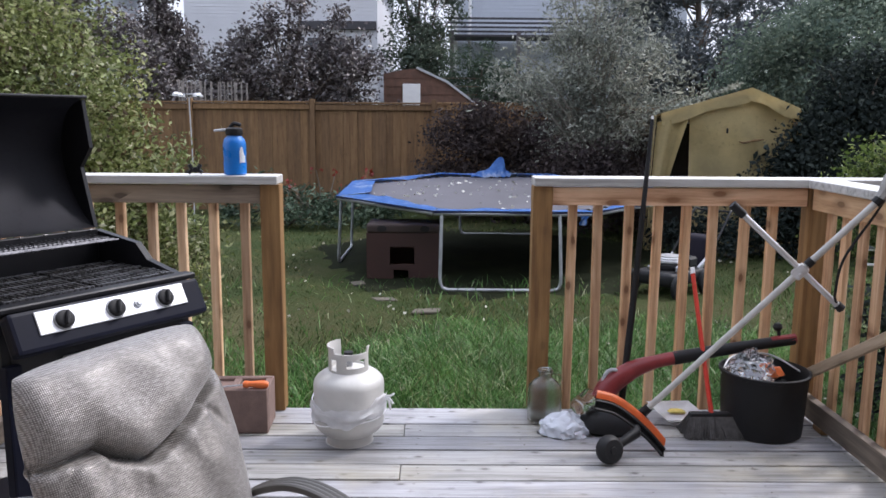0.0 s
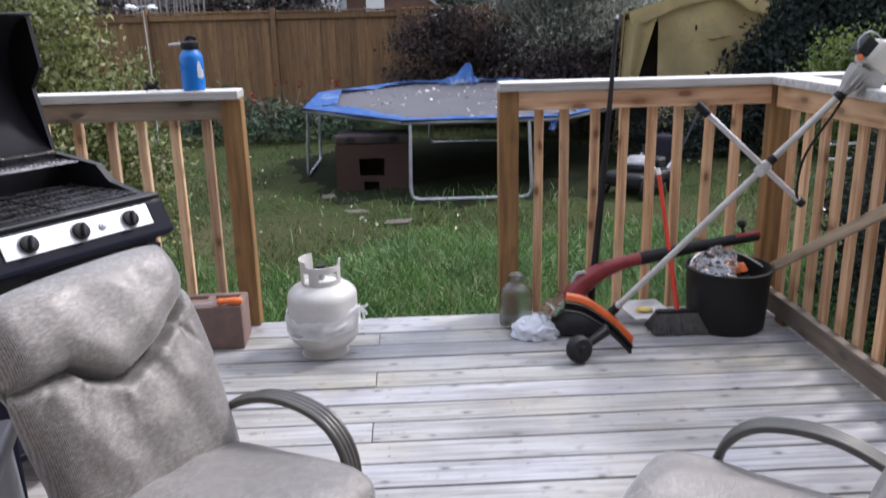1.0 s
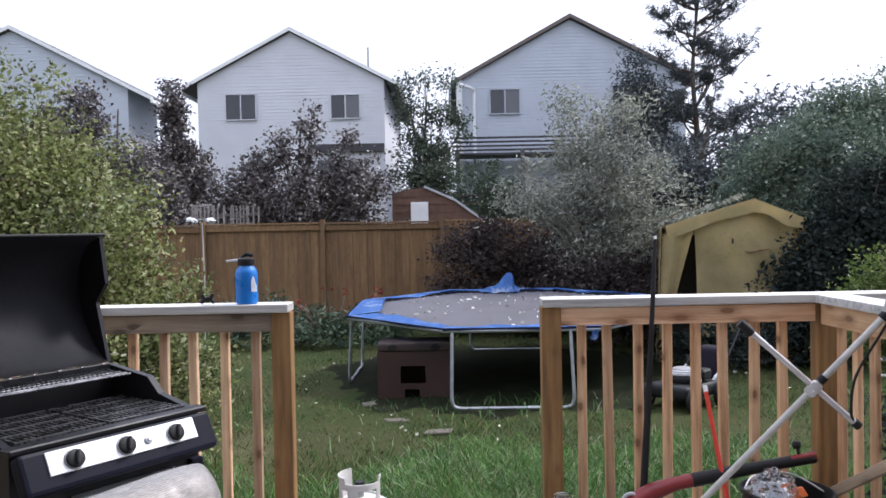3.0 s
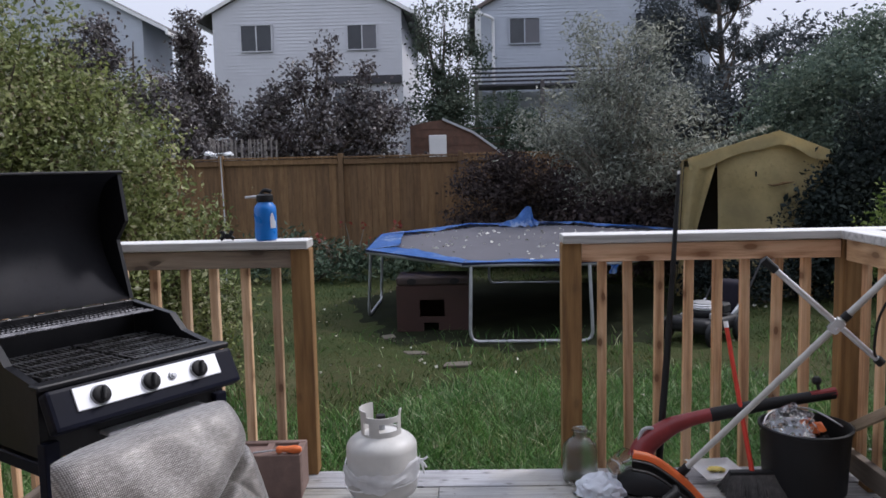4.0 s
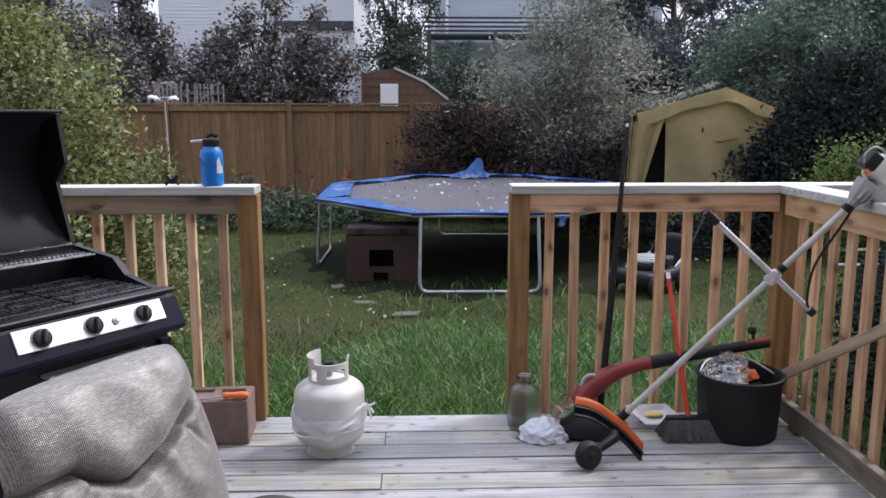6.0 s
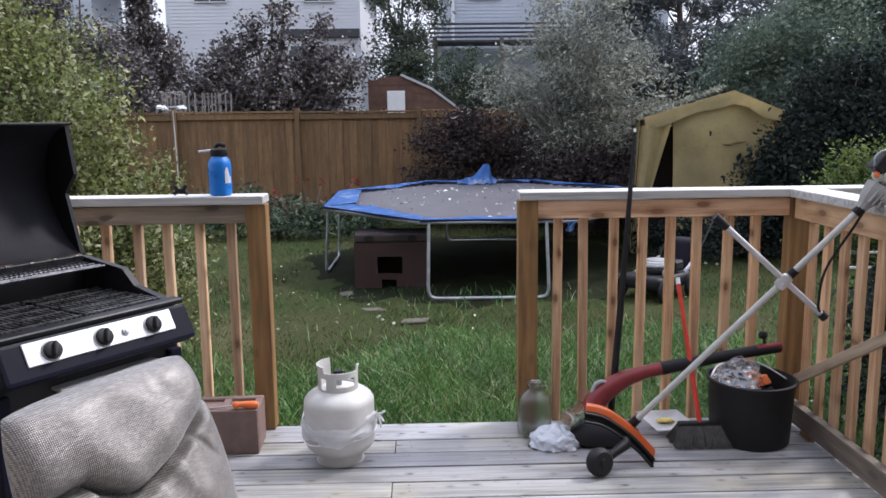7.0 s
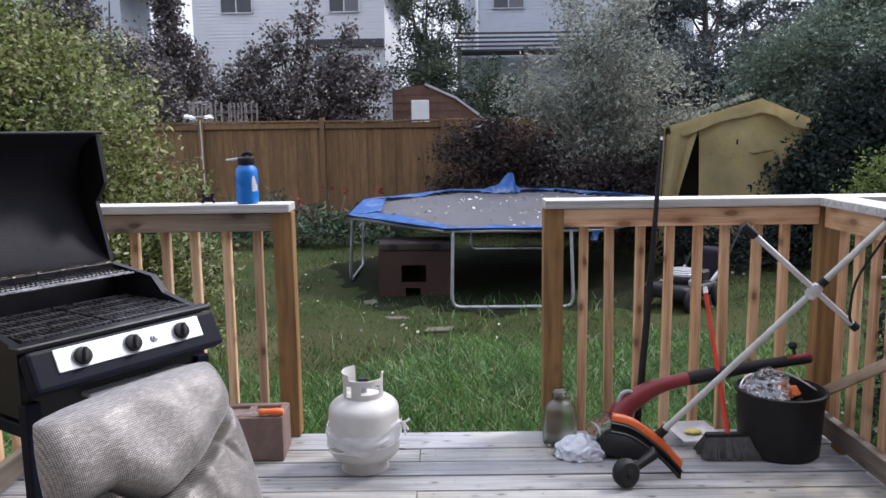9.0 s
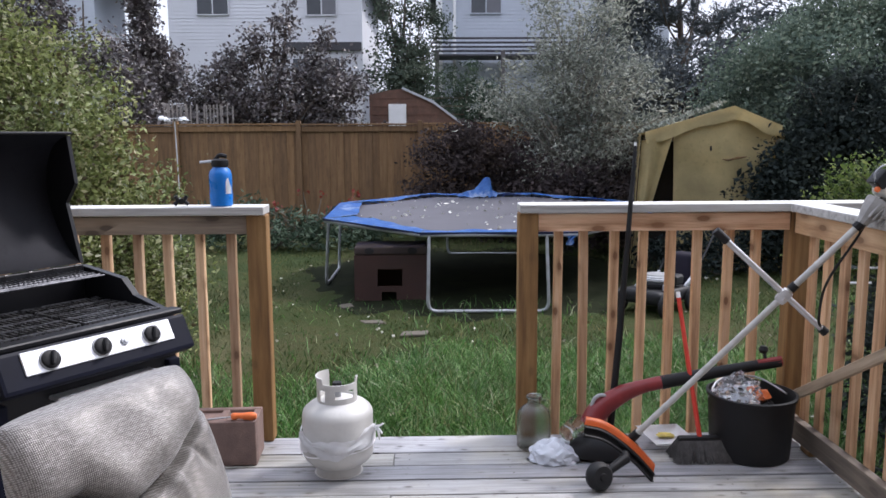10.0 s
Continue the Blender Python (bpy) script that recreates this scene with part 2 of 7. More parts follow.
M_BALR = wood_mat("orange_baluster_wood", (0.28, 0.125, 0.052), (0.66, 0.41, 0.225), (0.86, 0.62, 0.4), 'z', 0.6, 0.9, 0.35, 22, 0.3)
M_BRACE = wood_mat("tan_strip_wood", (0.2, 0.15, 0.1), (0.36, 0.275, 0.185), (0.48, 0.38, 0.27), 'y', 0.7, 0.6, 0.4, 18, 0.1)
M_POST = wood_mat("treated_post_wood", (0.11, 0.054, 0.018), (0.235, 0.125, 0.042), (0.36, 0.21, 0.08), 'z', 0.7, 0.4, 0.35, 16, 0.12)
M_FENCE = wood_mat("cedar_fence_wood", (0.125, 0.068, 0.03), (0.195, 0.11, 0.047), (0.25, 0.15, 0.07), 'z', 0.8, 0.3, 0.6, 11, 0.28)
M_JOIST = wood_mat("joist_wood", (0.10, 0.075, 0.05), (0.16, 0.125, 0.09), (0.22, 0.18, 0.13), 'x', 0.8)
M_BLACK = plain("black_enamel", (0.008, 0.008, 0.01), 0.42, 0, 0.3, 5, 0.1, 0.3)
M_LIDIN = plain("smoked_lid_metal", (0.028, 0.028, 0.034), 0.58, 0.5, 0.35, 4, 0.05)
M_NAVY = plain("dark_navy_paint", (0.005, 0.006, 0.014), 0.5, 0, 0.25, 6, 0.06, 0.12)
M_STEEL = plain("brushed_steel", (0.78, 0.78, 0.80), 0.38, 0.55, 0.06, 3)
M_GRATE = plain("greasy_cast_iron", (0.075, 0.073, 0.072), 0.28, 0.7, 0.6, 30, 0.3)
M_RACK = plain("greasy_rack_wire", (0.14, 0.14, 0.15), 0.3, 0.7, 0.4, 25)
M_ALU = plain("scuffed_aluminium", (0.62, 0.62, 0.63), 0.36, 0.75, 0.12, 14)
M_SHAFT = plain("dull_grey_beige_shaft_paint", (0.5, 0.49, 0.46), 0.55, 0, 0.18, 16)
M_CLUTCH = plain("grey_cast_housing", (0.3, 0.29, 0.275), 0.55, 0, 0.2, 18, 0.1)
M_GALV = plain("galvanised_tube", (0.4, 0.41, 0.43), 0.42, 0.6, 0.2, 12)
M_TANK = plain("chalky_white_tank_paint", (0.56, 0.55, 0.525), 0.4, 0, 0.1, 7, 0.05)
M_PAPER = plain("torn_white_paper", (0.88, 0.88, 0.89), 0.7, 0, 0.08, 20, 0.2)
M_BLUE = plain("blue_bottle_plastic", (0.003, 0.145, 0.5), 0.3, 0, 0.12, 12)
M_PAD = pad_mat()
M_SKIRT = plain("navy_pad_underside", (0.012, 0.018, 0.06), 0.6, 0, 0.2, 8)
M_MAT = plain("trampoline_mesh_fabric", (0.075, 0.073, 0.086), 0.75, 0, 0.3, 3, 0.2)
M_RUBBER = plain("black_plastic", (0.011, 0.011, 0.012), 0.55, 0, 0.3, 10, 0.1, 0.3)
M_ORANGE = plain("orange_plastic", (0.72, 0.16, 0.035), 0.42, 0, 0.15, 12)
M_RED = plain("dull_red_plastic", (0.2, 0.02, 0.022), 0.4, 0, 0.25, 9, 0.05)
M_REDP = plain("bright_red_handle_paint", (0.62, 0.05, 0.03), 0.4, 0, 0.12, 9)
M_BRISTLE = plain("grey_bristles", (0.085, 0.08, 0.078), 0.9, 0, 0.35, 40, 0.8)
M_BLOCK = plain("brown_concrete_block", (0.20, 0.135, 0.115), 0.92, 0, 0.2, 18, 0.6)
M_BAG = plain("white_plastic_bag", (0.62, 0.65, 0.71), 0.35, 0, 0.05, 9)
M_FOOD = plain("yellow_food_scraps", (0.68, 0.55, 0.14), 0.6, 0, 0.3, 30, 0.5)
M_CRUST = plain("browned_crust", (0.45, 0.29, 0.12), 0.7, 0, 0.4, 40, 0.6)
M_GREYPL = plain("grey_resin", (0.125, 0.115, 0.122), 0.42, 0, 0.1, 5)
M_GREYLT = plain("light_grey_painted_metal", (0.46, 0.47, 0.49), 0.45, 0, 0.08, 5)
M_BAGP = plain("purple_black_cloth", (0.013, 0.011, 0.018), 0.85, 0, 0.2, 10, 0.3, 0.2)
M_MAROON = plain("dark_maroon", (0.07, 0.018, 0.02), 0.8, 0, 0.2, 10, 0.3)
M_BRONZE = plain("bronze_grey_chair_enamel", (0.1, 0.095, 0.088), 0.38, 0.25, 0.18, 14, 0.05)
M_FABRIC = fabric_mat("taupe_woven_cushion", (0.095, 0.085, 0.076), (0.43, 0.405, 0.383), 0.0034)
M_PLAYH = plain("faded_maroon_playhouse_plastic", (0.045, 0.02, 0.016), 0.65, 0, 0.2, 4)
M_PLAYTOP = plain("dull_brown_plastic", (0.055, 0.038, 0.034), 0.85, 0, 0.25, 4)
M_DARK = plain("inside_shade", (0.01, 0.009, 0.009), 0.8, 0, 0.2, 4)
M_CANVAS = plain("tan_canvas", (0.5, 0.405, 0.2), 0.75, 0, 0.22, 2.2, 0.5)
M_STAIN = plain("rusty_stained_canvas", (0.16, 0.095, 0.04), 0.85, 0, 0.3, 12, 0.4)
M_SIDW = plain("white_vinyl_siding", (0.6, 0.605, 0.635), 0.55, 0, 0.05, 1.2)
M_HOUSE = plain("unseen_house_wall_taupe", (0.2, 0.185, 0.165), 0.7, 0, 0.1, 2)
M_SIDB = plain("blue_grey_vinyl_siding", (0.47, 0.505, 0.565), 0.6, 0, 0.07, 1.2)
M_TRIM = plain("white_trim_paint", (0.80, 0.80, 0.80), 0.5, 0, 0.05, 3)
M_ROOF = plain("grey_asphalt_shingle", (0.09, 0.085, 0.085), 0.9, 0, 0.3, 5, 0.6)
M_WIN = plain("dark_window_glass", (0.035, 0.04, 0.048), 0.06, 0, 0.2, 1.0, 0, 0.6)
M_CURTAIN = plain("grey_window_blind", (0.13, 0.13, 0.145), 0.35, 0, 0.1, 2.0)
# dark tone shared by the pergola timber and the painted overhang shadow
M_SHADEBEAM = plain("overhang_shade_and_pergola_dark", (0.06, 0.058, 0.065), 0.8, 0, 0.2, 4)
M_ROOFEDGE = plain("brown_drip_edge", (0.16, 0.13, 0.115), 0.8, 0, 0.2, 4)
M_PICKET = plain("greyed_picket_wood", (0.24, 0.22, 0.20), 0.85, 0, 0.2, 6)
M_PORCH = plain("weathered_grey_porch_wood", (0.11, 0.10, 0.10), 0.8, 0, 0.25, 4)
M_BRICK = plain("red_brown_shed_siding", (0.125, 0.068, 0.048), 0.85, 0, 0.3, 6, 0.5)
M_BARK = plain("grey_brown_bark", (0.085, 0.066, 0.052), 0.95, 0, 0.35, 16, 0.9)
M_BARKL = plain("pale_olive_bark", (0.20, 0.185, 0.155), 0.95, 0, 0.3, 16, 0.7)
M_PAVER = plain("pale_paver_stone", (0.1, 0.088, 0.068), 0.9, 0, 0.2, 14, 0.4)
# soil colour with the shade under the trampoline put in
M_SOIL = plain("shade_dark_soil", (0.016, 0.019, 0.010), 0.95, 0, 0.4, 5, 0.8, 0.05)
M_WHITEPL = plain("off_white_engine_plastic", (0.5, 0.485, 0.43), 0.45, 0, 0.12, 14)
M_GLASS = glass_mat("clear_glass")
M_JUG = glass_mat("dusty_glass", (0.8, 0.82, 0.79), 0.22)
M_FILM = glass_mat("clear_plastic_film", (0.95, 0.96, 0.97), 0.18)
M_GROUND = ground_mat()
M_GRASS = leaf_mat("grass_blades", [(0, (0.03, 0.078, 0.018)), (0.5, (0.08, 0.2, 0.047)), (0.84, (0.16, 0.295, 0.095)), (0.95, (0.32, 0.36, 0.2)), (1, (0.46, 0.47, 0.34))], 0.45, 0.3)
M_DRY = leaf_mat("dry_lawn_blades", [(0, (0.03, 0.055, 0.016)), (0.5, (0.05, 0.078, 0.023)), (0.8, (0.085, 0.1, 0.037)), (1, (0.19, 0.165, 0.08))], 0.7, 0.2)
# the two palest stops paint glints on a few leaves
L_BUSH = leaf_mat("yellow_green_leaves", [(0, (0.1, 0.07, 0.045)), (0.07, (0.09, 0.068, 0.04)), (0.1, (0.05, 0.062, 0.024)), (0.4, (0.16, 0.187, 0.066)), (0.8, (0.3, 0.34, 0.14)), (0.95, (0.44, 0.43, 0.27)), (1, (0.64, 0.6, 0.48))], 0.42, 0.4)
# palest stop stands for sky gloss on the odd leaf
L_PLUM = leaf_mat("dark_plum_leaves", [(0, (0.036, 0.029, 0.034)), (0.6, (0.078, 0.062, 0.07)), (0.88, (0.14, 0.124, 0.128)), (1, (0.34, 0.32, 0.32))], 0.4, 0.1, 0.6)
L_OLIVE = leaf_mat("grey_green_leaves", [(0, (0.11, 0.12, 0.11)), (0.5, (0.24, 0.255, 0.23)), (0.85, (0.38, 0.395, 0.37)), (1, (0.52, 0.53, 0.5))], 0.5, 0.35)
L_DARK = leaf_mat("deep_green_leaves", [(0, (0.07, 0.1, 0.088)), (0.6, (0.135, 0.178, 0.15)), (0.92, (0.2, 0.25, 0.2)), (1, (0.36, 0.4, 0.36))], 0.7, 0.35, 0.15)
L_JUN = leaf_mat("blue_green_needles", [(0, (0.02, 0.04, 0.025)), (0.6, (0.045, 0.075, 0.05)), (1, (0.10, 0.14, 0.10))], 0.7, 0.1)
L_PINE = leaf_mat("dark_needles", [(0, (0.058, 0.068, 0.084)), (0.6, (0.095, 0.108, 0.126)), (1, (0.14, 0.155, 0.17))], 0.8, 0.1, 0.1)
L_PLAIN = leaf_mat("dull_mid_green_leaves", [(0, (0.045, 0.06, 0.05)), (0.6, (0.08, 0.105, 0.085)), (1, (0.14, 0.165, 0.13))], 0.7, 0.25, 0.2)
L_LIME = leaf_mat("fresh_green_leaves", [(0, (0.035, 0.06, 0.018)), (0.6, (0.1, 0.15, 0.04)), (1, (0.23, 0.27, 0.1))], 0.5, 0.4)
L_SHRUB = leaf_mat("brown_purple_shrub_leaves", [(0, (0.042, 0.033, 0.037)), (0.6, (0.058, 0.046, 0.05)), (0.97, (0.074, 0.058, 0.06)), (1, (0.08, 0.055, 0.052))], 0.8, 0.1, 0.1)
L_FALL = leaf_mat("pale_fallen_leaves", [(0, (0.25, 0.22, 0.16)), (0.6, (0.42, 0.39, 0.35)), (1, (0.72, 0.7, 0.68))], 0.7, 0.1)
L_WHITE = leaf_mat("bleached_leaves", [(0, (0.3, 0.28, 0.26)), (0.4, (0.6, 0.59, 0.6)), (1, (0.8, 0.8, 0.82))], 0.7, 0.1)
# leaf green blackened so that shade is part of the colour
L_SHADE = leaf_mat("shade_dark_leaves", [(0, (0.02, 0.026, 0.028)), (0.7, (0.03, 0.038, 0.038)), (1, (0.044, 0.054, 0.05))], 0.85, 0.1, 0.05)
L_RED = leaf_mat("red_flower_petals", [(0, (0.14, 0.02, 0.02)), (1, (0.28, 0.05, 0.035))], 0.6, 0.2)


# ---- building helpers ----
def thing(name, label, category, m=None, group="", kind=""):
    ob = new(name)
    ob.empty_display_size = 0.1
    if m is not None:
        ob.matrix_world = m
    return tagged(ob, label, category, group, kind)


def finish(bm, name, material, smooth=False):
    me = bpy.data.meshes.new(name)
    bm.normal_update()
    bm.to_mesh(me)
    bm.free()
    me.materials.append(material)
    if smooth:
        me.polygons.foreach_set("use_smooth", [True] * len(me.polygons))
        me.set_sharp_from_angle(angle=radians(40))
    return me


def part(name, bm, material, parent, label="", smooth=False, kind=""):
    ob = new(name, finish(bm, name, material, smooth))
    ob.parent = parent
    if label or kind:
        tagged(ob, label, kind=kind)
    return ob


def piece(name, mesh, parent, m):
    ob = new(name, mesh)
    ob.parent = parent
    ob.matrix_basis = m
    return ob


def alone(name, bm, material, label, category, m=None, smooth=False, kind="", group=""):
    ob = new(name, finish(bm, name, material, smooth))
    if m is not None:
        ob.matrix_world = m
    return tagged(ob, label, category, group, kind)


def box(bm, c, s, bev=0.0, m=None, seg=1):
    r = bmesh.ops.create_cube(bm, size=1.0)
    vs = r["verts"]
    mm = Matrix.Translation(c) @ Matrix.Diagonal((*s, 1))
    if m is not None:
        mm = m @ mm
    bmesh.ops.transform(bm, matrix=mm, verts=vs)
    if bev:
        es = list({e for v in vs for e in v.link_edges})
        bmesh.ops.bevel(bm, geom=es, offset=bev, segments=seg, affect='EDGES', profile=0.6)
    return bm


def boxes(*items, bev=0.0):
    bm = bmesh.new()
    for c, s in items:
        box(bm, c, s, bev)
    return bm


def tube(bm, pts, radii, seg=10, caps=True):
    """A round bar through the points, with a radius or a list of radii."""
    pts = [Vector(p) for p in pts]
    if isinstance(radii, (int, float)):
        radii = [radii] * len(pts)
    rings, up = [], None
    for i, p in enumerate(pts):
        d = (pts[min(i + 1, len(pts) - 1)] - pts[max(i - 1, 0)]).normalized()
        if up is None:
            up = d.orthogonal().normalized()
        up = (up - d * up.dot(d))
        up = up.normalized() if up.length > 1e-4 else d.orthogonal().normalized()
        side = d.cross(up)
        rings.append([bm.verts.new(p + radii[i] * (math.cos(a) * up + math.sin(a) * side)) for a in (2 * math.pi * k / seg for k in range(seg))])
    for a, b in zip(rings, rings[1:]):
        for k in range(seg):
            bm.faces.new((a[k], a[(k + 1) % seg], b[(k + 1) % seg], b[k]))
    if caps:
        bm.faces.new(rings[0][::-1])
        bm.faces.new(rings[-1])
    return bm


def curve_pts(pts, n=6):
    """Points of a smooth curve (Catmull-Rom) through pts."""
    ps = [Vector(p) for p in pts]
    ps = [2 * ps[0] - ps[1]] + ps + [2 * ps[-1] - ps[-2]]
    out = []
    for i in range(1, len(ps) - 2):
        a, b, c, d = ps[i - 1:i + 3]
        for k in range(n):
            t = k / n
            out.append(0.5 * (2 * b + (c - a) * t + (2 * a - 5 * b + 4 * c - d) * t * t + (3 * b - a - 3 * c + d) * t ** 3))
    return out + [ps[-2]]


def lathe(bm, prof, seg=32, start=0.0, end=2 * math.pi, wob=None):
    """Turn the profile of (radius, height) round z."""
    full = abs(end - start - 2 * math.pi) < 1e-6
    n = seg if full else seg + 1
    cols = []
    for k in range(n):
        a = start + (end - start) * k / seg
        w = wob(a) if wob else 1.0
        cols.append([bm.verts.new((r * w * math.cos(a), r * w * math.sin(a), z)) for r, z in prof])
    for k in range(seg):
        a, b = cols[k], cols[(k + 1) % n]
        for i in range(len(prof) - 1):
            if prof[i][0] < 1e-6 and prof[i + 1][0] < 1e-6:
                continue
            bm.faces.new((a[i], b[i], b[i + 1], a[i + 1]))
    bmesh.ops.remove_doubles(bm, verts=bm.verts[:], dist=1e-5)
    return bm


def prism(bm, poly, x0, x1, m=None):
    """A polygon of (y, z) drawn out from x0 to x1."""
    a = [bm.verts.new((x0, y, z)) for y, z in poly]
    b = [bm.verts.new((x1, y, z)) for y, z in poly]
    n = len(poly)
    for i in range(n):
        bm.faces.new((a[i], a[(i + 1) % n], b[(i + 1) % n], b[i]))
    bm.faces.new(a[::-1])
    bm.faces.new(b)
    bmesh.ops.recalc_face_normals(bm, faces=bm.faces[:])
    if m is not None:
        bmesh.ops.transform(bm, matrix=m, verts=list(a + b))
    return bm


def sheet(bm, fn, nu, nv):
    """A grid of fn(u, v), u and v from 0 to 1."""
    vs = [[bm.verts.new(fn(i / nu, j / nv)) for j in range(nv + 1)] for i in range(nu + 1)]
    for i in range(nu):
        for j in range(nv):
            bm.faces.new((vs[i][j], vs[i + 1][j], vs[i + 1][j + 1], vs[i][j + 1]))
    return bm


def thicken(bm, d):
    bmesh.ops.solidify(bm, geom=bm.faces[:], thickness=d)
    return bm


def np_mesh(name, verts, faces, material):
    me = bpy.data.meshes.new(name)
    me.vertices.add(len(verts))
    me.vertices.foreach_set("co", np.asarray(verts, dtype=np.float32).ravel())
    k = faces.shape[1]
    me.loops.add(faces.size)
    me.loops.foreach_set("vertex_index", faces.astype(np.int32).ravel())
    me.polygons.add(len(faces))
    me.polygons.foreach_set("loop_start", np.arange(len(faces), dtype=np.int32) * k)
    me.polygons.foreach_set("loop_total", np.full(len(faces), k, dtype=np.int32))
    me.update()
    me.validate()
    me.materials.append(material)
    return me


def leaves_mesh(name, centres, size, material, rng, aspect=0.5, hang=0.0, spread=0.3, stretch=None):
    """One folded leaf (two triangles) at each centre."""
    n = len(centres)
    d = rng.normal(size=(n, 3))
    d[:, 2] = d[:, 2] * 0.8 - hang
    if stretch is not None:
        d = d * stretch
    d /= np.linalg.norm(d, axis=1)[:, None] + 1e-9
    s = np.cross(d, rng.normal(size=(n, 3)))
    s /= np.linalg.norm(s, axis=1)[:, None] + 1e-9
    nrm = np.cross(d, s)
    ln = (size * (1 + spread * rng.normal(size=n)).clip(0.4, 1.9))[:, None]
    w = ln * aspect * 0.5
    v = np.stack([centres - d * ln * 0.5, centres + s * w + nrm * ln * 0.12, centres + d * ln * 0.5, centres - s * w + nrm * ln * 0.12], axis=1).reshape(-1, 3)
    i = np.arange(n)[:, None] * 4
    f = np.concatenate([i + np.array([[0, 1, 2]]), i + np.array([[0, 2, 3]])], axis=1).reshape(-1, 3)
    return np_mesh(name, v, f, material)


def clumps(blobs, per, rng, shell=0.45):
    """Clump centres inside ellipsoids (cx, cy, cz, rx, ry, rz), crowded towards the outside."""
    out = []
    for cx, cy, cz, rx, ry, rz in blobs:
        n = max(4, int(per * (rx * ry * rz) ** (2 / 3)))
        d = rng.normal(size=(n, 3))
        d /= np.linalg.norm(d, axis=1)[:, None]
        r = rng.random(n) ** shell
        r *= 1 + 0.13 * rng.normal(size=n)
        out.append(np.array([cx, cy, cz]) + d * r[:, None] * np.array([rx, ry, rz]))
    return np.concatenate(out)


def tree(name, label, base, blobs, material, rng, per=60, leaves=60, size=0.07, clump=0.22, bark=None, trunk=0.09, fork=0.35, limbs=26, aspect=0.5, hang=0.0, category="tree", thin=1.0):
    """A trunk with limbs that reach into the crown, and a crown of leaf clumps with gaps."""
    ob = thing(name, label, category, Matrix.Translation(base))
    base = np.array(base, dtype=float)
    cl = clumps(blobs, per, rng) - base
    cl = cl[cl[:, 2] > 0.03]
    centre = cl.mean(axis=0)
    top = cl[:, 2].max()
    bm = bmesh.new()
    forkp = Vector((centre[0] * 0.3, centre[1] * 0.3, top * fork))
    head = Vector((centre[0] * 0.8, centre[1] * 0.8, top * 0.9))
    stem = curve_pts([(0, 0, -0.1), forkp * 0.5 + Vector((0.04, 0.02, 0)), forkp, (forkp + head) / 2 + Vector((-0.05, 0.03, 0)), head], 4)
    tube(bm, stem, [trunk * (1.15 - k / (len(stem) - 1)) for k in range(len(stem))], 8)
    for k in rng.choice(len(cl), min(limbs, len(cl)), replace=False):
        p = Vector(cl[k])
        s = stem[min(len(stem) - 2, max(2, int(len(stem) * min(0.9, max(0.15, (p.z / top) * 0.6)))))]
        mid = (s + p) / 2 + Vector((rng.normal() * 0.08, rng.normal() * 0.08, 0.12 * (p - s).length))
        pts = curve_pts([s, mid, p], 3)
        r0 = trunk * 0.32
        tube(bm, pts, [r0 * (1.05 - 0.85 * i / (len(pts) - 1)) for i in range(len(pts))], 5)
    part("trunk", bm, bark or M_BARK, ob, "branching trunk", True)
    n = leaves
    cen = np.repeat(cl, n, axis=0) + rng.normal(size=(len(cl) * n, 3)) * clump * np.array([1, 1, 0.75])
    cen = cen[(cen[:, 2] > 0.02)]
    if thin < 1:
        cen = cen[rng.random(len(cen)) < thin]
    crown = new("crown", leaves_mesh("crown", cen, size, material, rng, aspect, hang))
    crown.parent = ob
    tagged(crown, kind="stuff")
    return ob

# ---- the large structure ----
G = -0.54            # the lawn, below the deck boards
RNG = np.random.default_rng(7)


def ground_z(x, y):
    z = 0.0
    for a, kx, ky, ph in ((0.02, 1.7, 1.1, 0.3), (0.013, 3.9, 2.7, 1.2), (0.008, 7.3, 6.1, 2.2)):
        z += a * math.sin(kx * x + ph) * math.cos(ky * y + 0.7 * ph)
    return G - 0.012 + z


def ground():
    near = np.linspace(-14, 14, 71)
    xs = np.concatenate([[-900, -300, -120, -60, -30, -20], near, [20, 30, 60, 120, 300, 900]])
    ys = np.concatenate([[-900, -300, -120, -40, -15, -6], np.linspace(-2, 34, 91), [40, 60, 120, 300, 900, 2500]])
    X, Y = np.meshgrid(xs, ys, indexing='ij')
    Z = np.full_like(X, G)
    inside = (np.abs(X) < 14) & (Y > -2) & (Y < 34)
    for a, kx, ky, ph in ((0.02, 1.7, 1.1, 0.3), (0.013, 3.9, 2.7, 1.2), (0.008, 7.3, 6.1, 2.2)):
        Z += inside * a * np.sin(kx * X + ph) * np.cos(ky * Y + 0.7 * ph)
    v = np.stack([X, Y, Z - 0.012], axis=-1).reshape(-1, 3)
    ny = len(ys)
    i, j = np.meshgrid(np.arange(len(xs) - 1), np.arange(ny - 1), indexing='ij')
    a = (i * ny + j).ravel()
    f = np.stack([a, a + ny, a + ny + 1, a + 1], axis=1)
    me = np_mesh("ground", v, f, M_GROUND)
    return tagged(new("ground", me), "patchy green and straw-brown back lawn", "ground", kind="structure")


ground()


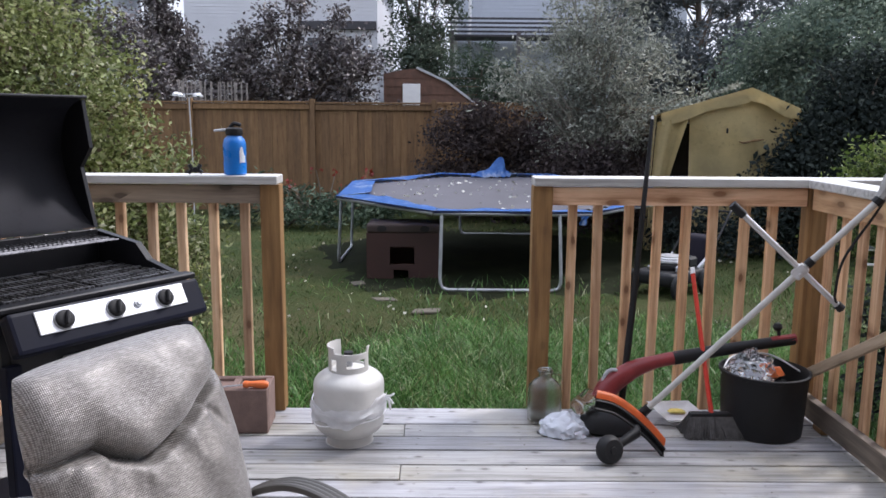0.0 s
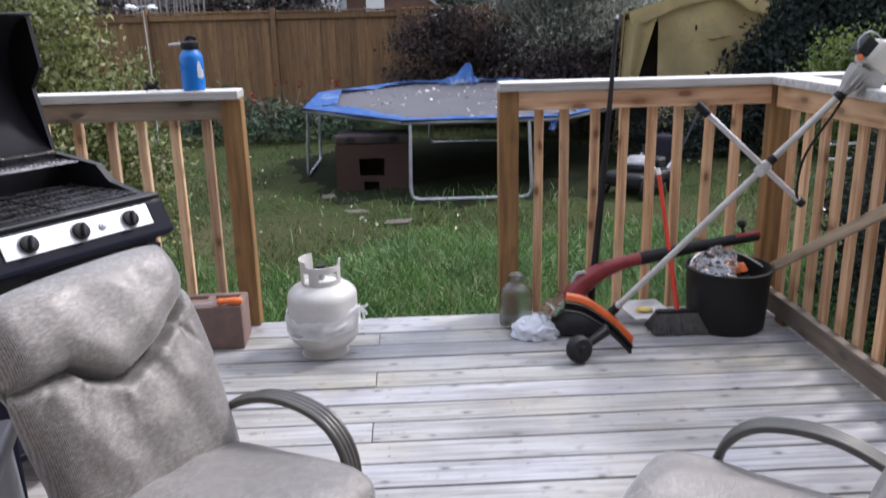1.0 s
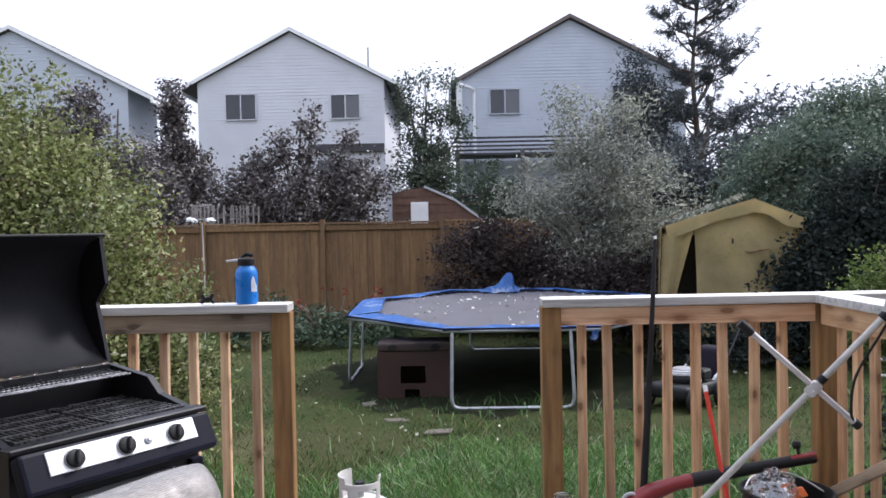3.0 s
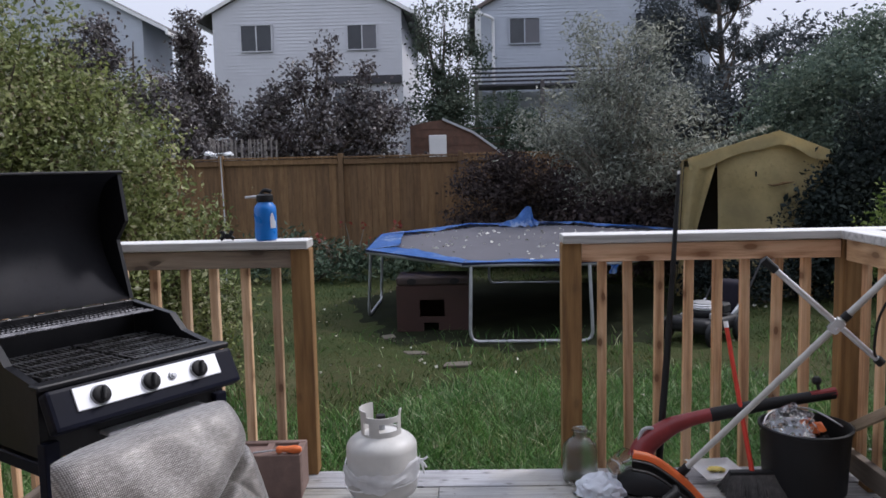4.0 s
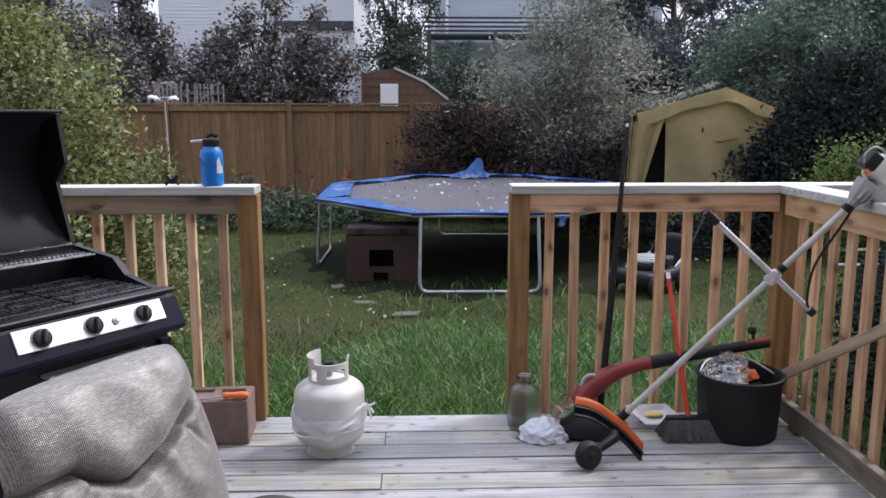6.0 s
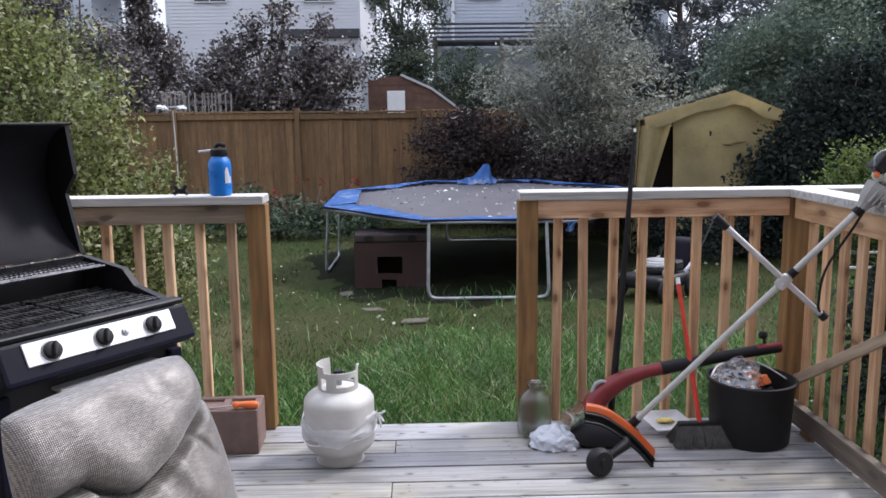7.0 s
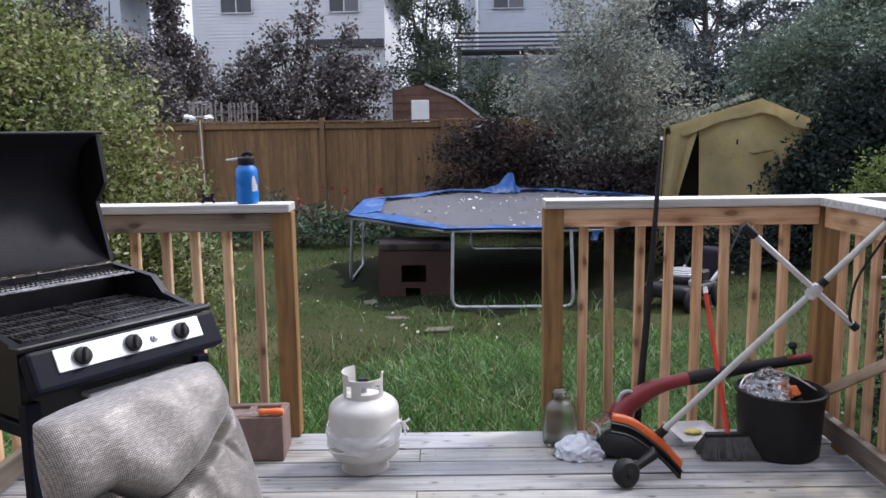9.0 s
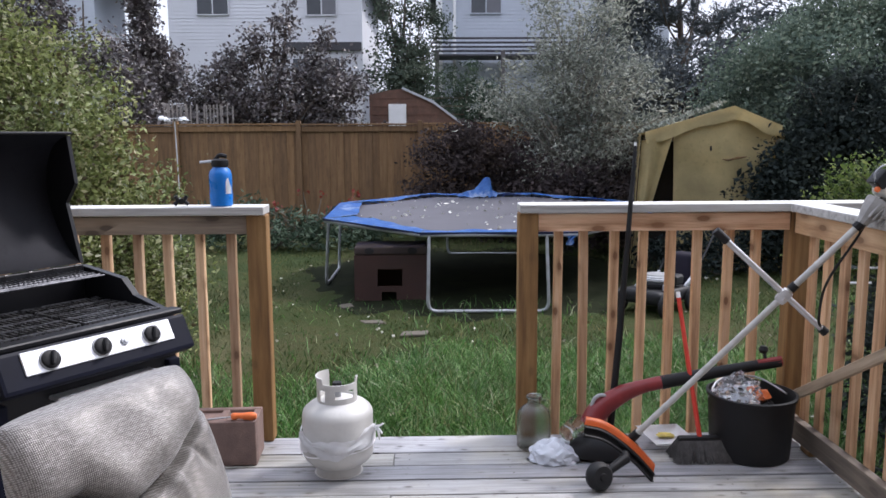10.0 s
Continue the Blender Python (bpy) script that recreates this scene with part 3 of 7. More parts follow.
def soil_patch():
    """Bare earth under the trampoline, blackened and widened to paint its shade."""
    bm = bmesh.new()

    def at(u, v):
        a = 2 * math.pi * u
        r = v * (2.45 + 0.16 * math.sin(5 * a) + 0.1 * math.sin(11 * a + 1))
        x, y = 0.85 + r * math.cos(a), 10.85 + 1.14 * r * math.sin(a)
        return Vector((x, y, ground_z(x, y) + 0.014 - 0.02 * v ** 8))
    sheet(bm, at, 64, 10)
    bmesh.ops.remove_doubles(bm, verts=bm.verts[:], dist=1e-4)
    alone("soil_patch", bm, M_SOIL, "bare earth patch, darkened to paint the trampoline's shade", "soil", smooth=True, kind="structure")


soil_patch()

DECK_Y = 3.47        # outer edge of the deck boards
PITCH = 0.1385
DX0, DX1 = -1.72, 1.9


def deck_frame():
    """Rim and joists, all but hidden, and an unseen house wall that blocks sky light."""
    bm = boxes((((DX0 + DX1) / 2, DECK_Y - 0.045, -0.16), (DX1 - DX0, 0.038, 0.235)), bev=0.004)
    for k in range(9):
        box(bm, (DX0 + 0.05 + k * 0.43, 1.2, -0.16), (0.038, 4.4, 0.23))
    alone("deck_frame", bm, M_JOIST, "dark timber joists and rim under the deck", "deck frame", kind="structure")
    for x in (-1.6, 0.0, 1.6):
        alone("deck_pier", boxes(((x, DECK_Y - 0.12, (G - 0.28) / 2), (0.11, 0.11, -G - 0.28)), bev=0.006), M_JOIST, "short timber pier under the deck edge", "pier", group="deck piers", kind="structure")
    # wall out of view, its height and dark tone set to cut light
    bm = boxes(((0.4, -1.06, 2.85), (10.0, 0.2, 6.9)), bev=0.01)
    alone("wall_house", bm, M_HOUSE, "unseen taupe house wall behind the deck, added to block light", "wall", kind="structure")


deck_frame()


def edged(ob):
    """Grey weathered sawn edges, darkened for shade, round the sun-bleached top of a cap board."""
    ob.data.materials.append(M_CAPEDGE)
    for p in ob.data.polygons:
        p.material_index = 1 if abs(p.normal.z) < 0.5 else 0


CAP_Z = 1.057


def rails():
    # front caps, with the gap for the way down to the lawn
    for x0, x1 in ((-1.70, -0.573), (0.549, 2.62)):
        bm = bmesh.new()
        box(bm, ((x0 + x1) / 2, DECK_Y, CAP_Z), (x1 - x0, 0.14, 0.038), 0.007, seg=3)
        edged(alone("rail_cap", bm, M_CAP, "bleached grey-white wooden rail cap on the deck rail", "rail cap", kind="structure"))
    for x0, x1, mat, lab in ((-1.66, -0.645, M_RAILG, "grey stained wooden top rail"), (0.63, 1.765, M_RAIL, "knotty pine top rail")):
        bm = bmesh.new()
        box(bm, ((x0 + x1) / 2, DECK_Y - 0.01, 0.991), (x1 - x0, 0.038, 0.078), 0.003, seg=2)
        alone("top_rail", bm, mat, lab + " under the cap", "rail", kind="structure")
    for x in (-0.611, 0.589, 1.812, 2.6):
        bm = bmesh.new()
        foot = G - 0.05 if x > 2 else 0.0
        box(bm, (0, 0, (1.037 + foot) / 2), (0.087, 0.087, 1.037 - foot), 0.006, seg=2)
        alone("rail_post", bm, M_POST, "brown treated square post of the deck rail", "post", Matrix.Translation((x, DECK_Y - 0.005, 0)), kind="structure", group="rail posts")
    # side rails
    for sx, x, y0 in ((1, 1.812, -0.9), (-1, -1.66, -0.9)):
        bm = bmesh.new()
        box(bm, (x, (y0 + 3.395) / 2, CAP_Z), (0.14, 3.395 - y0, 0.038), 0.007, seg=3)
        edged(alone("rail_cap", bm, M_CAPY, "bleached grey-white wooden cap of the side rail", "rail cap", kind="structure"))
        bm = bmesh.new()
        box(bm, (x - 0.02 * sx, (y0 + 3.41) / 2, 0.989), (0.038, 3.41 - y0, 0.093), 0.003, seg=2)
        alone("top_rail", bm, M_RAILY, "knotty pine top rail of the side", "rail", kind="structure")
        bm = bmesh.new()
        box(bm, (x - 0.02 * sx, (y0 + 3.41) / 2, 0.068), (0.038, 3.41 - y0, 0.092), 0.003, seg=2)
        alone("bottom_rail", bm, M_RAILD, "worn pine bottom rail along the deck boards, darkened for shade", "rail", kind="structure")
        for k in range(4):
            box_bm = bmesh.new()
            box(box_bm, (x - 0.02 * sx, 3.2 - k * 1.3, 0.011), (0.04, 0.08, 0.022), 0.002)
            alone("rail_foot", box_bm, M_POST, "small wooden block under the bottom rail", "block", kind="structure", group="rail feet")


rails()


def slats():
    """The upright balusters, each a piece of the rail."""
    front = thing("front_balusters", "square pine balusters fixed outside the front rail", "balusters", kind="structure")
    bm = bmesh.new()
    box(bm, (0, 0, 0.355), (0.038, 0.038, 1.25), 0.003)
    me = finish(bm, "baluster", M_BAL)
    me_r = me.copy()
    me_r.materials[0] = M_BALR
    xs = [-1.583, -1.443, -1.303, -1.163, -1.023, -0.883, -0.743, 0.73, 0.855, 0.985, 1.113, 1.247, 1.373, 1.507, 1.64]
    r = random.Random(3)
    for x in xs:
        piece("baluster", me if x < 0 else me_r, front, pose(x, DECK_Y + 0.029, 0, r.uniform(-0.3, 0.3), r.uniform(-0.5, 0.5), r.uniform(-2, 2)))
    for sx, x, name in ((1, 1.812, "right"), (-1, -1.66, "left")):
        side = thing("side_balusters", "flat pine balusters of the side rail", "balusters", kind="structure", group="side rails")
        bm = bmesh.new()
        box(bm, (0, 0, 0.53), (0.022, 0.05 if sx > 0 else 0.04, 0.98), 0.003)
        me = finish(bm, "baluster", M_BALR)
        for k in range(32):
            y = 3.33 - k * 0.132
            piece("baluster", me, side, pose(x + 0.0135 * sx, y, 0, r.uniform(-0.5, 0.5), 0, 0))


slats()


def brace():
    a, b = Vector((1.752, 3.36, 0.19)), Vector((1.752, 2.2, 0.845))
    d = b - a
    bm = bmesh.new()
    box(bm, (0, 0, 0), (0.02, d.length, 0.044), 0.003)
    m = Matrix.Translation((a + b) / 2) @ Matrix.Rotation(math.atan2(d.z, d.y), 4, 'X')
    alone("rail_brace", bm, M_BRACE, "thin pine strip nailed slantwise inside the side rail", "brace", m, kind="structure")


brace()


# ---- garden fence and what lies beyond ----
FENCE_Y = 16.2


def garden_fence():
    f = thing("garden_fence", "brown cedar board fence with cap rail along the yard", "fence", Matrix.Translation((0, FENCE_Y, G + 0.06)))
    for k in range(-3, 5):
        x0 = -2.39 + k * 2.44
        bm = bmesh.new()
        box(bm, (x0, -0.03, 1.08), (0.1, 0.1, 2.16), 0.006)
        part("post", bm, M_FENCE, f)
        bm = bmesh.new()
        box(bm, (x0 + 1.22, -0.02, 2.085 + 0.01 * (k % 2)), (2.33, 0.11, 0.035), 0.004)
        box(bm, (x0 + 1.22, -0.035, 2.0 + 0.01 * (k % 2)), (2.33, 0.03, 0.11), 0.004)
        part("cap_rail", bm, M_FENCE, f)
        for z in (0.35, 1.2):
            part("rail", boxes(((x0 + 1.22, 0.055, z), (2.33, 0.038, 0.09))), M_FENCE, f)
    meshes = []
    for w in (0.143, 0.148, 0.153):
        bm = bmesh.new()
        box(bm, (0, 0, 0.99), (w, 0.019, 2.12), 0.003)
        meshes.append(finish(bm, "board", M_FENCE))
    r = random.Random(5)
    for k in range(136):
        x = -9.6 + k * 0.1435
        piece("board", r.choice(meshes), f, pose(x, 0.012 * (k % 2) + r.uniform(-0.002, 0.002), r.uniform(-0.02, 0.015), r.uniform(-0.3, 0.3), 0, r.uniform(-1.2, 1.2)))


garden_fence()


def clapboards(bm, x0, x1, z0, z1, apex=None, step=0.115, y=0.0):
    """Lapped siding from z0 up, narrowing to the gable's apex (x, z) above z1."""
    z = z0
    while z < (apex[1] if apex else z1) - 0.02:
        zt = z + step

        def span(h):
            if not apex or h <= z1:
                return x0, x1
            t = min(1.0, (h - z1) / (apex[1] - z1))
            return x0 + (apex[0] - x0) * t, x1 + (apex[0] - x1) * t
        a0, a1 = span(z)
        b0, b1 = span(min(zt, apex[1] if apex else zt))
        v = [bm.verts.new(p) for p in ((a0, y - 0.022, z), (a1, y - 0.022, z), (b1, y - 0.006, zt), (b0, y - 0.006, zt), (a0, y - 0.004, z), (a1, y - 0.004, z))]
        bm.faces.new((v[0], v[1], v[2], v[3]))
        bm.faces.new((v[4], v[5], v[1], v[0]))
        z = zt
    return bm


def house(label, x0, x1, eave, apex, siding, windows, y=30.0, depth=11.0, over=0.5, overhang=None, group="houses", edge=None):
    h = thing("house", label, "house", Matrix.Translation((0, y, G)), group=group)
    ax, az = apex[0], apex[1] - G
    ez, dz = eave - G, 0.03
    bm = bmesh.new()
    for a, b in ((x0, x1),):
        vs = [bm.verts.new(p) for p in ((a, 0, 0), (b, 0, 0), (b, 0, ez), (ax, 0, az - dz), (a, 0, ez))]
        ws = [bm.verts.new((v.co.x, depth, v.co.z)) for v in vs]
        bm.faces.new(vs)
        bm.faces.new(ws[::-1])
        for i in range(5):
            bm.faces.new((vs[i], ws[i], ws[(i + 1) % 5], vs[(i + 1) % 5]))
    bmesh.ops.recalc_face_normals(bm, faces=bm.faces[:])
    wall = part("wall", bm, siding, h)
    bm = bmesh.new()
    clapboards(bm, x0, x1, 0.3, ez, (ax, az - dz), 0.125)
    part("siding", bm, siding, wall, kind="stuff")
    # roof slabs with fascia
    bm = bmesh.new()
    fb = bmesh.new()
    for sx, xe in ((-1, x0 - over), (1, x1 + over)):
        slope = (az - ez) / (abs(ax - (x0 if sx < 0 else x1)))
        ze = az - slope * abs(ax - xe)
        p = [(xe, ze), (ax, az), (ax, az + 0.16), (xe, ze + 0.16)]
        fr = [bm.verts.new((q[0], -0.16, q[1])) for q in p]
        bk = [bm.verts.new((q[0], depth + 0.4, q[1])) for q in p]
        bm.faces.new(fr)
        bm.faces.new(bk[::-1])
        for i in range(4):
            bm.faces.new((fr[i], bk[i], bk[(i + 1) % 4], fr[(i + 1) % 4]))
        q = [(xe, ze + 0.01), (ax, az + 0.01), (ax, az + 0.15), (xe, ze + 0.15)]
        fr = [fb.verts.new((c[0], -0.2, c[1])) for c in q]
        bk = [fb.verts.new((c[0], -0.165, c[1])) for c in q]
        fb.faces.new(fr)
        fb.faces.new(bk[::-1])
        for i in range(4):
            fb.faces.new((fr[i], bk[i], bk[(i + 1) % 4], fr[(i + 1) % 4]))
        sb = bmesh.new()
        box(sb, (xe + 0.02 * sx, depth / 2, ze - 0.03), (0.1, depth + 0.7, 0.13), 0.01)
        part("gutter", sb, M_TRIM, h)
    for b in (bm, fb):
        bmesh.ops.recalc_face_normals(b, faces=b.faces[:])
    part("roof", bm, M_ROOF, h)
    part("fascia", fb, edge or M_TRIM, h)
    for wx0, wx1, wz0, wz1, kind in windows:
        w = part("window", boxes((((wx0 + wx1) / 2, -0.03, (wz0 + wz1) / 2 - G), (wx1 - wx0, 0.05, wz1 - wz0)), bev=0.01), M_DARK, h)
        fm = bmesh.new()
        t = 0.04
        cz = (wz0 + wz1) / 2 - G
        for c, s in ((((wx0 + wx1) / 2, -0.065, wz1 - G), (wx1 - wx0 + 0.06, 0.06, t)), (((wx0 + wx1) / 2, -0.065, wz0 - G), (wx1 - wx0 + 0.06, 0.06, t)), ((wx0, -0.065, cz), (t, 0.06, wz1 - wz0)), ((wx1, -0.065, cz), (t, 0.06, wz1 - wz0)), (((wx0 + wx1) / 2, -0.06, cz), (t, 0.05, wz1 - wz0))):
            box(fm, c, s)
        part("frame", fm, siding, w)
        half = (wx1 - wx0) / 2
        for k in range(2):
            pm = boxes(((wx0 + half * (k + 0.5), -0.058, cz), (half - t, 0.006, wz1 - wz0 - t)))
            part("pane", pm, M_CURTAIN if k == 1 and kind else M_WIN, w)
    if overhang:
        ox0, ox1, oz = overhang
        # shadow below the overhang, put in as a dark band
        part("soffit", boxes((((ox0 + ox1) / 2, -0.1, oz - G - 0.16), (ox1 - ox0, 0.16, 0.3)), bev=0.01), M_SHADEBEAM, h, "dark band painting the overhang's shadow")
        part("patio_door", boxes(((ox0 + 1.2, -0.04, (oz - G) / 2 - 0.2), (1.7, 0.04, oz - G - 0.8))), M_WIN, h, "dark patio door glass")
    return h


house("two-storey house with white lap siding and low gable", -9.12, -2.1, 7.17, (-5.6, 9.02), M_SIDW, [(-8.07, -6.92, 5.75, 6.71, 0), (-4.11, -3.02, 5.73, 6.63, 1)], over=0.6, overhang=(-5.0, -2.13, 4.78))
h2 = house("two-storey house with blue-grey lap siding", 0.75, 9.2, 7.05, (4.9, 9.3), M_SIDB, [(1.87, 2.99, 5.78, 6.71, 1), (6.45, 7.6, 5.85, 6.78, 0)], over=0.35, edge=M_ROOFEDGE)
house("neighbouring house with blue-grey siding and white eaves", -21.0, -11.75, 7.03, (-16.1, 9.3), M_SIDB, [(-15.2, -14.0, 5.3, 6.4, 0)], depth=3.0, over=1.0)


def house_extras():
    part("corner_board", boxes(((0.72, -0.05, 3.9), (0.22, 0.1, 7.6)), bev=0.01), M_TRIM, h2)
    bm = bmesh.new()
    tube(bm, curve_pts([(0.72, -0.4, 7.4), (1.2, -0.25, 7.25), (1.27, -0.1, 7.0), (1.27, -0.1, 5.5), (1.27, -0.1, 3.0)], 4), 0.06, 8)
    part("downspout", bm, M_TRIM, h2, smooth=True)
    p = thing("pergola", "grey weathered wooden pergola against the house", "pergola", Matrix.Translation((2.9, 28.6, G)))
    for k in range(5):
        part("beam", boxes(((0, -0.4 + k * 0.3, 5.24 - k * 0.115), (5.0, 0.05, 0.07)), bev=0.01), M_SHADEBEAM, p)
    part("roof_panel", boxes(((0, 0.5, 4.68), (4.8, 1.5, 0.08)), bev=0.01), M_SHADEBEAM, p)
    for x in (-2.3, 0.0, 2.3):
        part("post", boxes(((x, -0.3, 2.4), (0.14, 0.14, 4.8)), bev=0.01), M_PORCH, p)
    for hx, hy, z0, z1 in ((-3.0, 33.5, 7.4, 9.2),):
        bm = bmesh.new()
        tube(bm, [(0, 0, 0), (0, 0, z1 - z0)], 0.045, 8)
        alone("vent_pipe", bm, M_GALV, "thin metal vent pipe on the roof", "pipe", Matrix.Translation((hx, hy, z0)), True, group="roof pipes")


house_extras()


def red_shed():
    s = thing("garden_shed", "red-brown shed gable with pale roof edge and white hatch", "shed", Matrix.Translation((-0.03, 21.0, G)))
    bm = bmesh.new()
    prism(bm, [(-1.25, 0), (1.25, 0), (1.25, 2.1), (0.45, 2.75), (-0.35, 3.12), (-0.75, 3.08), (-1.25, 2.98)], 0, 2.0, Matrix(((0, 1, 0, 0), (1, 0, 0, 0), (0, 0, 1, 0), (0, 0, 0, 1))))
    bmesh.ops.recalc_face_normals(bm, faces=bm.faces[:])
    part("wall", bm, M_BRICK, s)
    bm = bmesh.new()
    tube(bm, [(-0.4, -0.03, 3.14), (0.4, -0.03, 2.78), (1.32, -0.03, 2.1)], 0.04, 4)
    part("roof_edge", bm, M_GREYLT, s)
    part("hatch", boxes(((-0.53, -0.03, 2.42), (0.46, 0.05, 0.62)), bev=0.01), M_TRIM, s)
    me = finish(boxes(((0, 0, 0), (2.4, 0.012, 0.012))), "batten", M_BRICK)
    for k in range(9):
        piece("batten", me, s, pose(0, -0.006, 1.2 + k * 0.21))


red_shed()


def picket_fence():
    f = thing("picket_fence", "greyed thin picket fence behind the board fence", "fence", Matrix.Translation((0, 18.2, G)))
    for z in (1.95, 2.42):
        part("rail", boxes(((-4.95, 0.03, z), (1.6, 0.04, 0.06))), M_PORCH, f)
    me = finish(boxes(((0, 0, 1.31), (0.03, 0.018, 2.62)), bev=0.004), "picket", M_PICKET)
    r = random.Random(8)
    for k in range(20):
        piece("picket", me, f, pose(-5.72 + k * 0.08, 0, 0.05 - k * 0.003 + r.uniform(-0.02, 0.02), 0, r.uniform(-1, 1), 0))


picket_fence()


# ---- trees and shrubs ----
R = np.random.default_rng
tree("shrub", "large yellow-green leafy shrub beside the deck", (-3.9, 6.6, G), [(-4.7, 6.9, 1.35, 1.3, 1.1, 1.5), (-3.75, 6.6, 1.7, 0.85, 0.9, 1.1), (-2.98, 6.5, 1.15, 0.75, 0.8, 0.95), (-2.38, 6.4, 0.72, 0.52, 0.7, 0.68), (-4.0, 6.3, 0.2, 1.6, 0.9, 0.8), (-2.5, 6.5, 0.0, 0.7, 0.7, 0.65), (-5.4, 6.9, 1.75, 0.8, 0.8, 1.0), (-4.6, 7.2, 2.15, 0.85, 0.7, 0.75), (-4.1, 7.2, 1.1, 1.2, 0.6, 1.0), (-3.3, 6.7, 1.75, 0.5, 0.5, 0.6)], L_BUSH, R(11), per=110, leaves=220, size=0.046, clump=0.13, trunk=0.07, fork=0.2, limbs=60, aspect=0.5, category="shrub")
tree("plum_tree", "dark purple-leaved plum tree behind the fence", (-3.5, 19.4, G), [(-3.5, 19.4, 2.35, 1.8, 1.1, 0.85), (-4.9, 19.4, 2.1, 0.95, 0.8, 0.75), (-2.1, 19.4, 2.25, 0.85, 0.8, 0.85), (-3.2, 19.3, 3.3, 0.25, 0.25, 0.3), (-3.17, 19.3, 3.8, 0.26, 0.25, 0.35), (-3.15, 19.3, 4.3, 0.16, 0.18, 0.38), (-3.8, 19.4, 3.3, 0.22, 0.25, 0.3), (-3.87, 19.4, 3.75, 0.22, 0.22, 0.35), (-2.5, 19.3, 3.1, 0.3, 0.3, 0.4), (-2.3, 19.3, 3.55, 0.26, 0.25, 0.4), (-4.4, 19.4, 3.1, 0.3, 0.35, 0.4), (-3.3, 19.2, 1.5, 2.3, 0.8, 0.6), (-1.9, 19.3, 2.75, 0.5, 0.5, 0.55), (-4.5, 19.4, 2.75, 0.55, 0.5, 0.5)], L_PLUM, R(12), per=55, leaves=72, size=0.092, clump=0.16, trunk=0.11, fork=0.3, limbs=70, aspect=0.6)
tree("plum_tree", "dark purple-leaved tree beside the neighbouring house", (-8.8, 21.5, G), [(-9.75, 21.5, 4.8, 0.6, 0.8, 1.0), (-9.0, 21.5, 3.3, 0.6, 0.7, 0.6), (-8.3, 21.5, 3.2, 1.0, 0.9, 0.8), (-7.3, 21.0, 2.3, 0.9, 0.8, 0.7), (-10.3, 21.5, 4.0, 0.9, 0.9, 0.9), (-6.4, 20.8, 1.7, 0.8, 0.7, 0.6)], L_PLUM, R(13), per=42, leaves=80, size=0.105, clump=0.2, trunk=0.12, limbs=40, aspect=0.6)
tree("cypress", "narrow dark columnar conifer by the white house", (-8.2, 25.5, G), [(-8.5, 25.5, 3.0, 0.6, 0.6, 2.2), (-8.6, 25.5, 5.5, 0.36, 0.3, 1.3), (-7.9, 25.3, 3.2, 0.7, 0.6, 1.2)], L_PLUM, R(14), per=110, leaves=90, size=0.12, clump=0.15, trunk=0.1, limbs=20)
tree("tree", "thin green tree between the two houses", (-0.6, 27.0, G), [(-0.3, 27.0, 3.5, 0.9, 0.8, 1.3), (-0.4, 27.0, 2.4, 1.0, 0.9, 1.3), (-1.2, 27, 6.3, 0.25, 0.3, 0.45), (-0.5, 27, 6.6, 0.2, 0.3, 0.35), (-1.0, 27, 5.5, 0.4, 0.4, 0.5), (0.3, 27, 6.5, 0.2, 0.3, 0.4), (-0.1, 27, 5.4, 0.45, 0.4, 0.6), (0.5, 27, 5.0, 0.3, 0.4, 0.6), (-0.7, 27, 4.6, 0.55, 0.5, 0.6), (-0.5, 26.6, 3.0, 1.1, 0.7, 1.3)], L_PLAIN, R(15), per=60, leaves=60, size=0.11, clump=0.2, trunk=0.1, limbs=80)
tree("juniper", "dense blue-green juniper behind the red shed", (1.3, 23.4, G), [(1.3, 23.4, 2.1, 1.05, 0.8, 1.3), (2.1, 23.2, 1.8, 0.9, 0.7, 1.0), (0.75, 23.3, 1.5, 0.6, 0.6, 1.1)], L_JUN, R(16), per=75, leaves=110, size=0.12, clump=0.15, trunk=0.09, limbs=16, aspect=0.2, hang=-0.6, category="shrub")
tree("olive_tree", "wispy grey-green olive tree over the fence", (2.7, 13.6, G), [(2.3, 13.6, 1.9, 1.15, 0.9, 0.95), (3.2, 13.4, 2.0, 1.0, 0.9, 1.0), (2.7, 13.5, 3.0, 0.7, 0.7, 0.75), (2.2, 13.5, 3.5, 0.25, 0.3, 0.5), (3.3, 13.5, 3.3, 0.3, 0.3, 0.5), (1.6, 13.4, 1.9, 0.6, 0.7, 0.7), (3.7, 13.2, 1.3, 0.8, 0.7, 0.6), (2.9, 13.3, 0.9, 1.1, 0.7, 0.5)], L_OLIVE, R(17), per=60, leaves=70, size=0.085, clump=0.16, bark=M_BARKL, trunk=0.08, limbs=110, aspect=0.3, hang=0.2)
tree("tree", "deep green leafy tree behind the canvas shelter", (7.2, 14.6, G), [(6.9, 14.4, 2.2, 1.3, 1.2, 1.35), (8.7, 14.6, 2.4, 1.6, 1.3, 1.6), (7.3, 14.9, 3.3, 0.45, 0.5, 0.6), (8.3, 14.8, 3.6, 0.6, 0.5, 0.5), (6.2, 14.8, 1.4, 1.1, 1.0, 1.1), (7.6, 13.8, 0.8, 1.7, 1.1, 1.2), (9.8, 14.2, 1.5, 1.5, 1.2, 1.9)], L_DARK, R(19), per=70, leaves=190, size=0.076, clump=0.2, trunk=0.14, limbs=60)
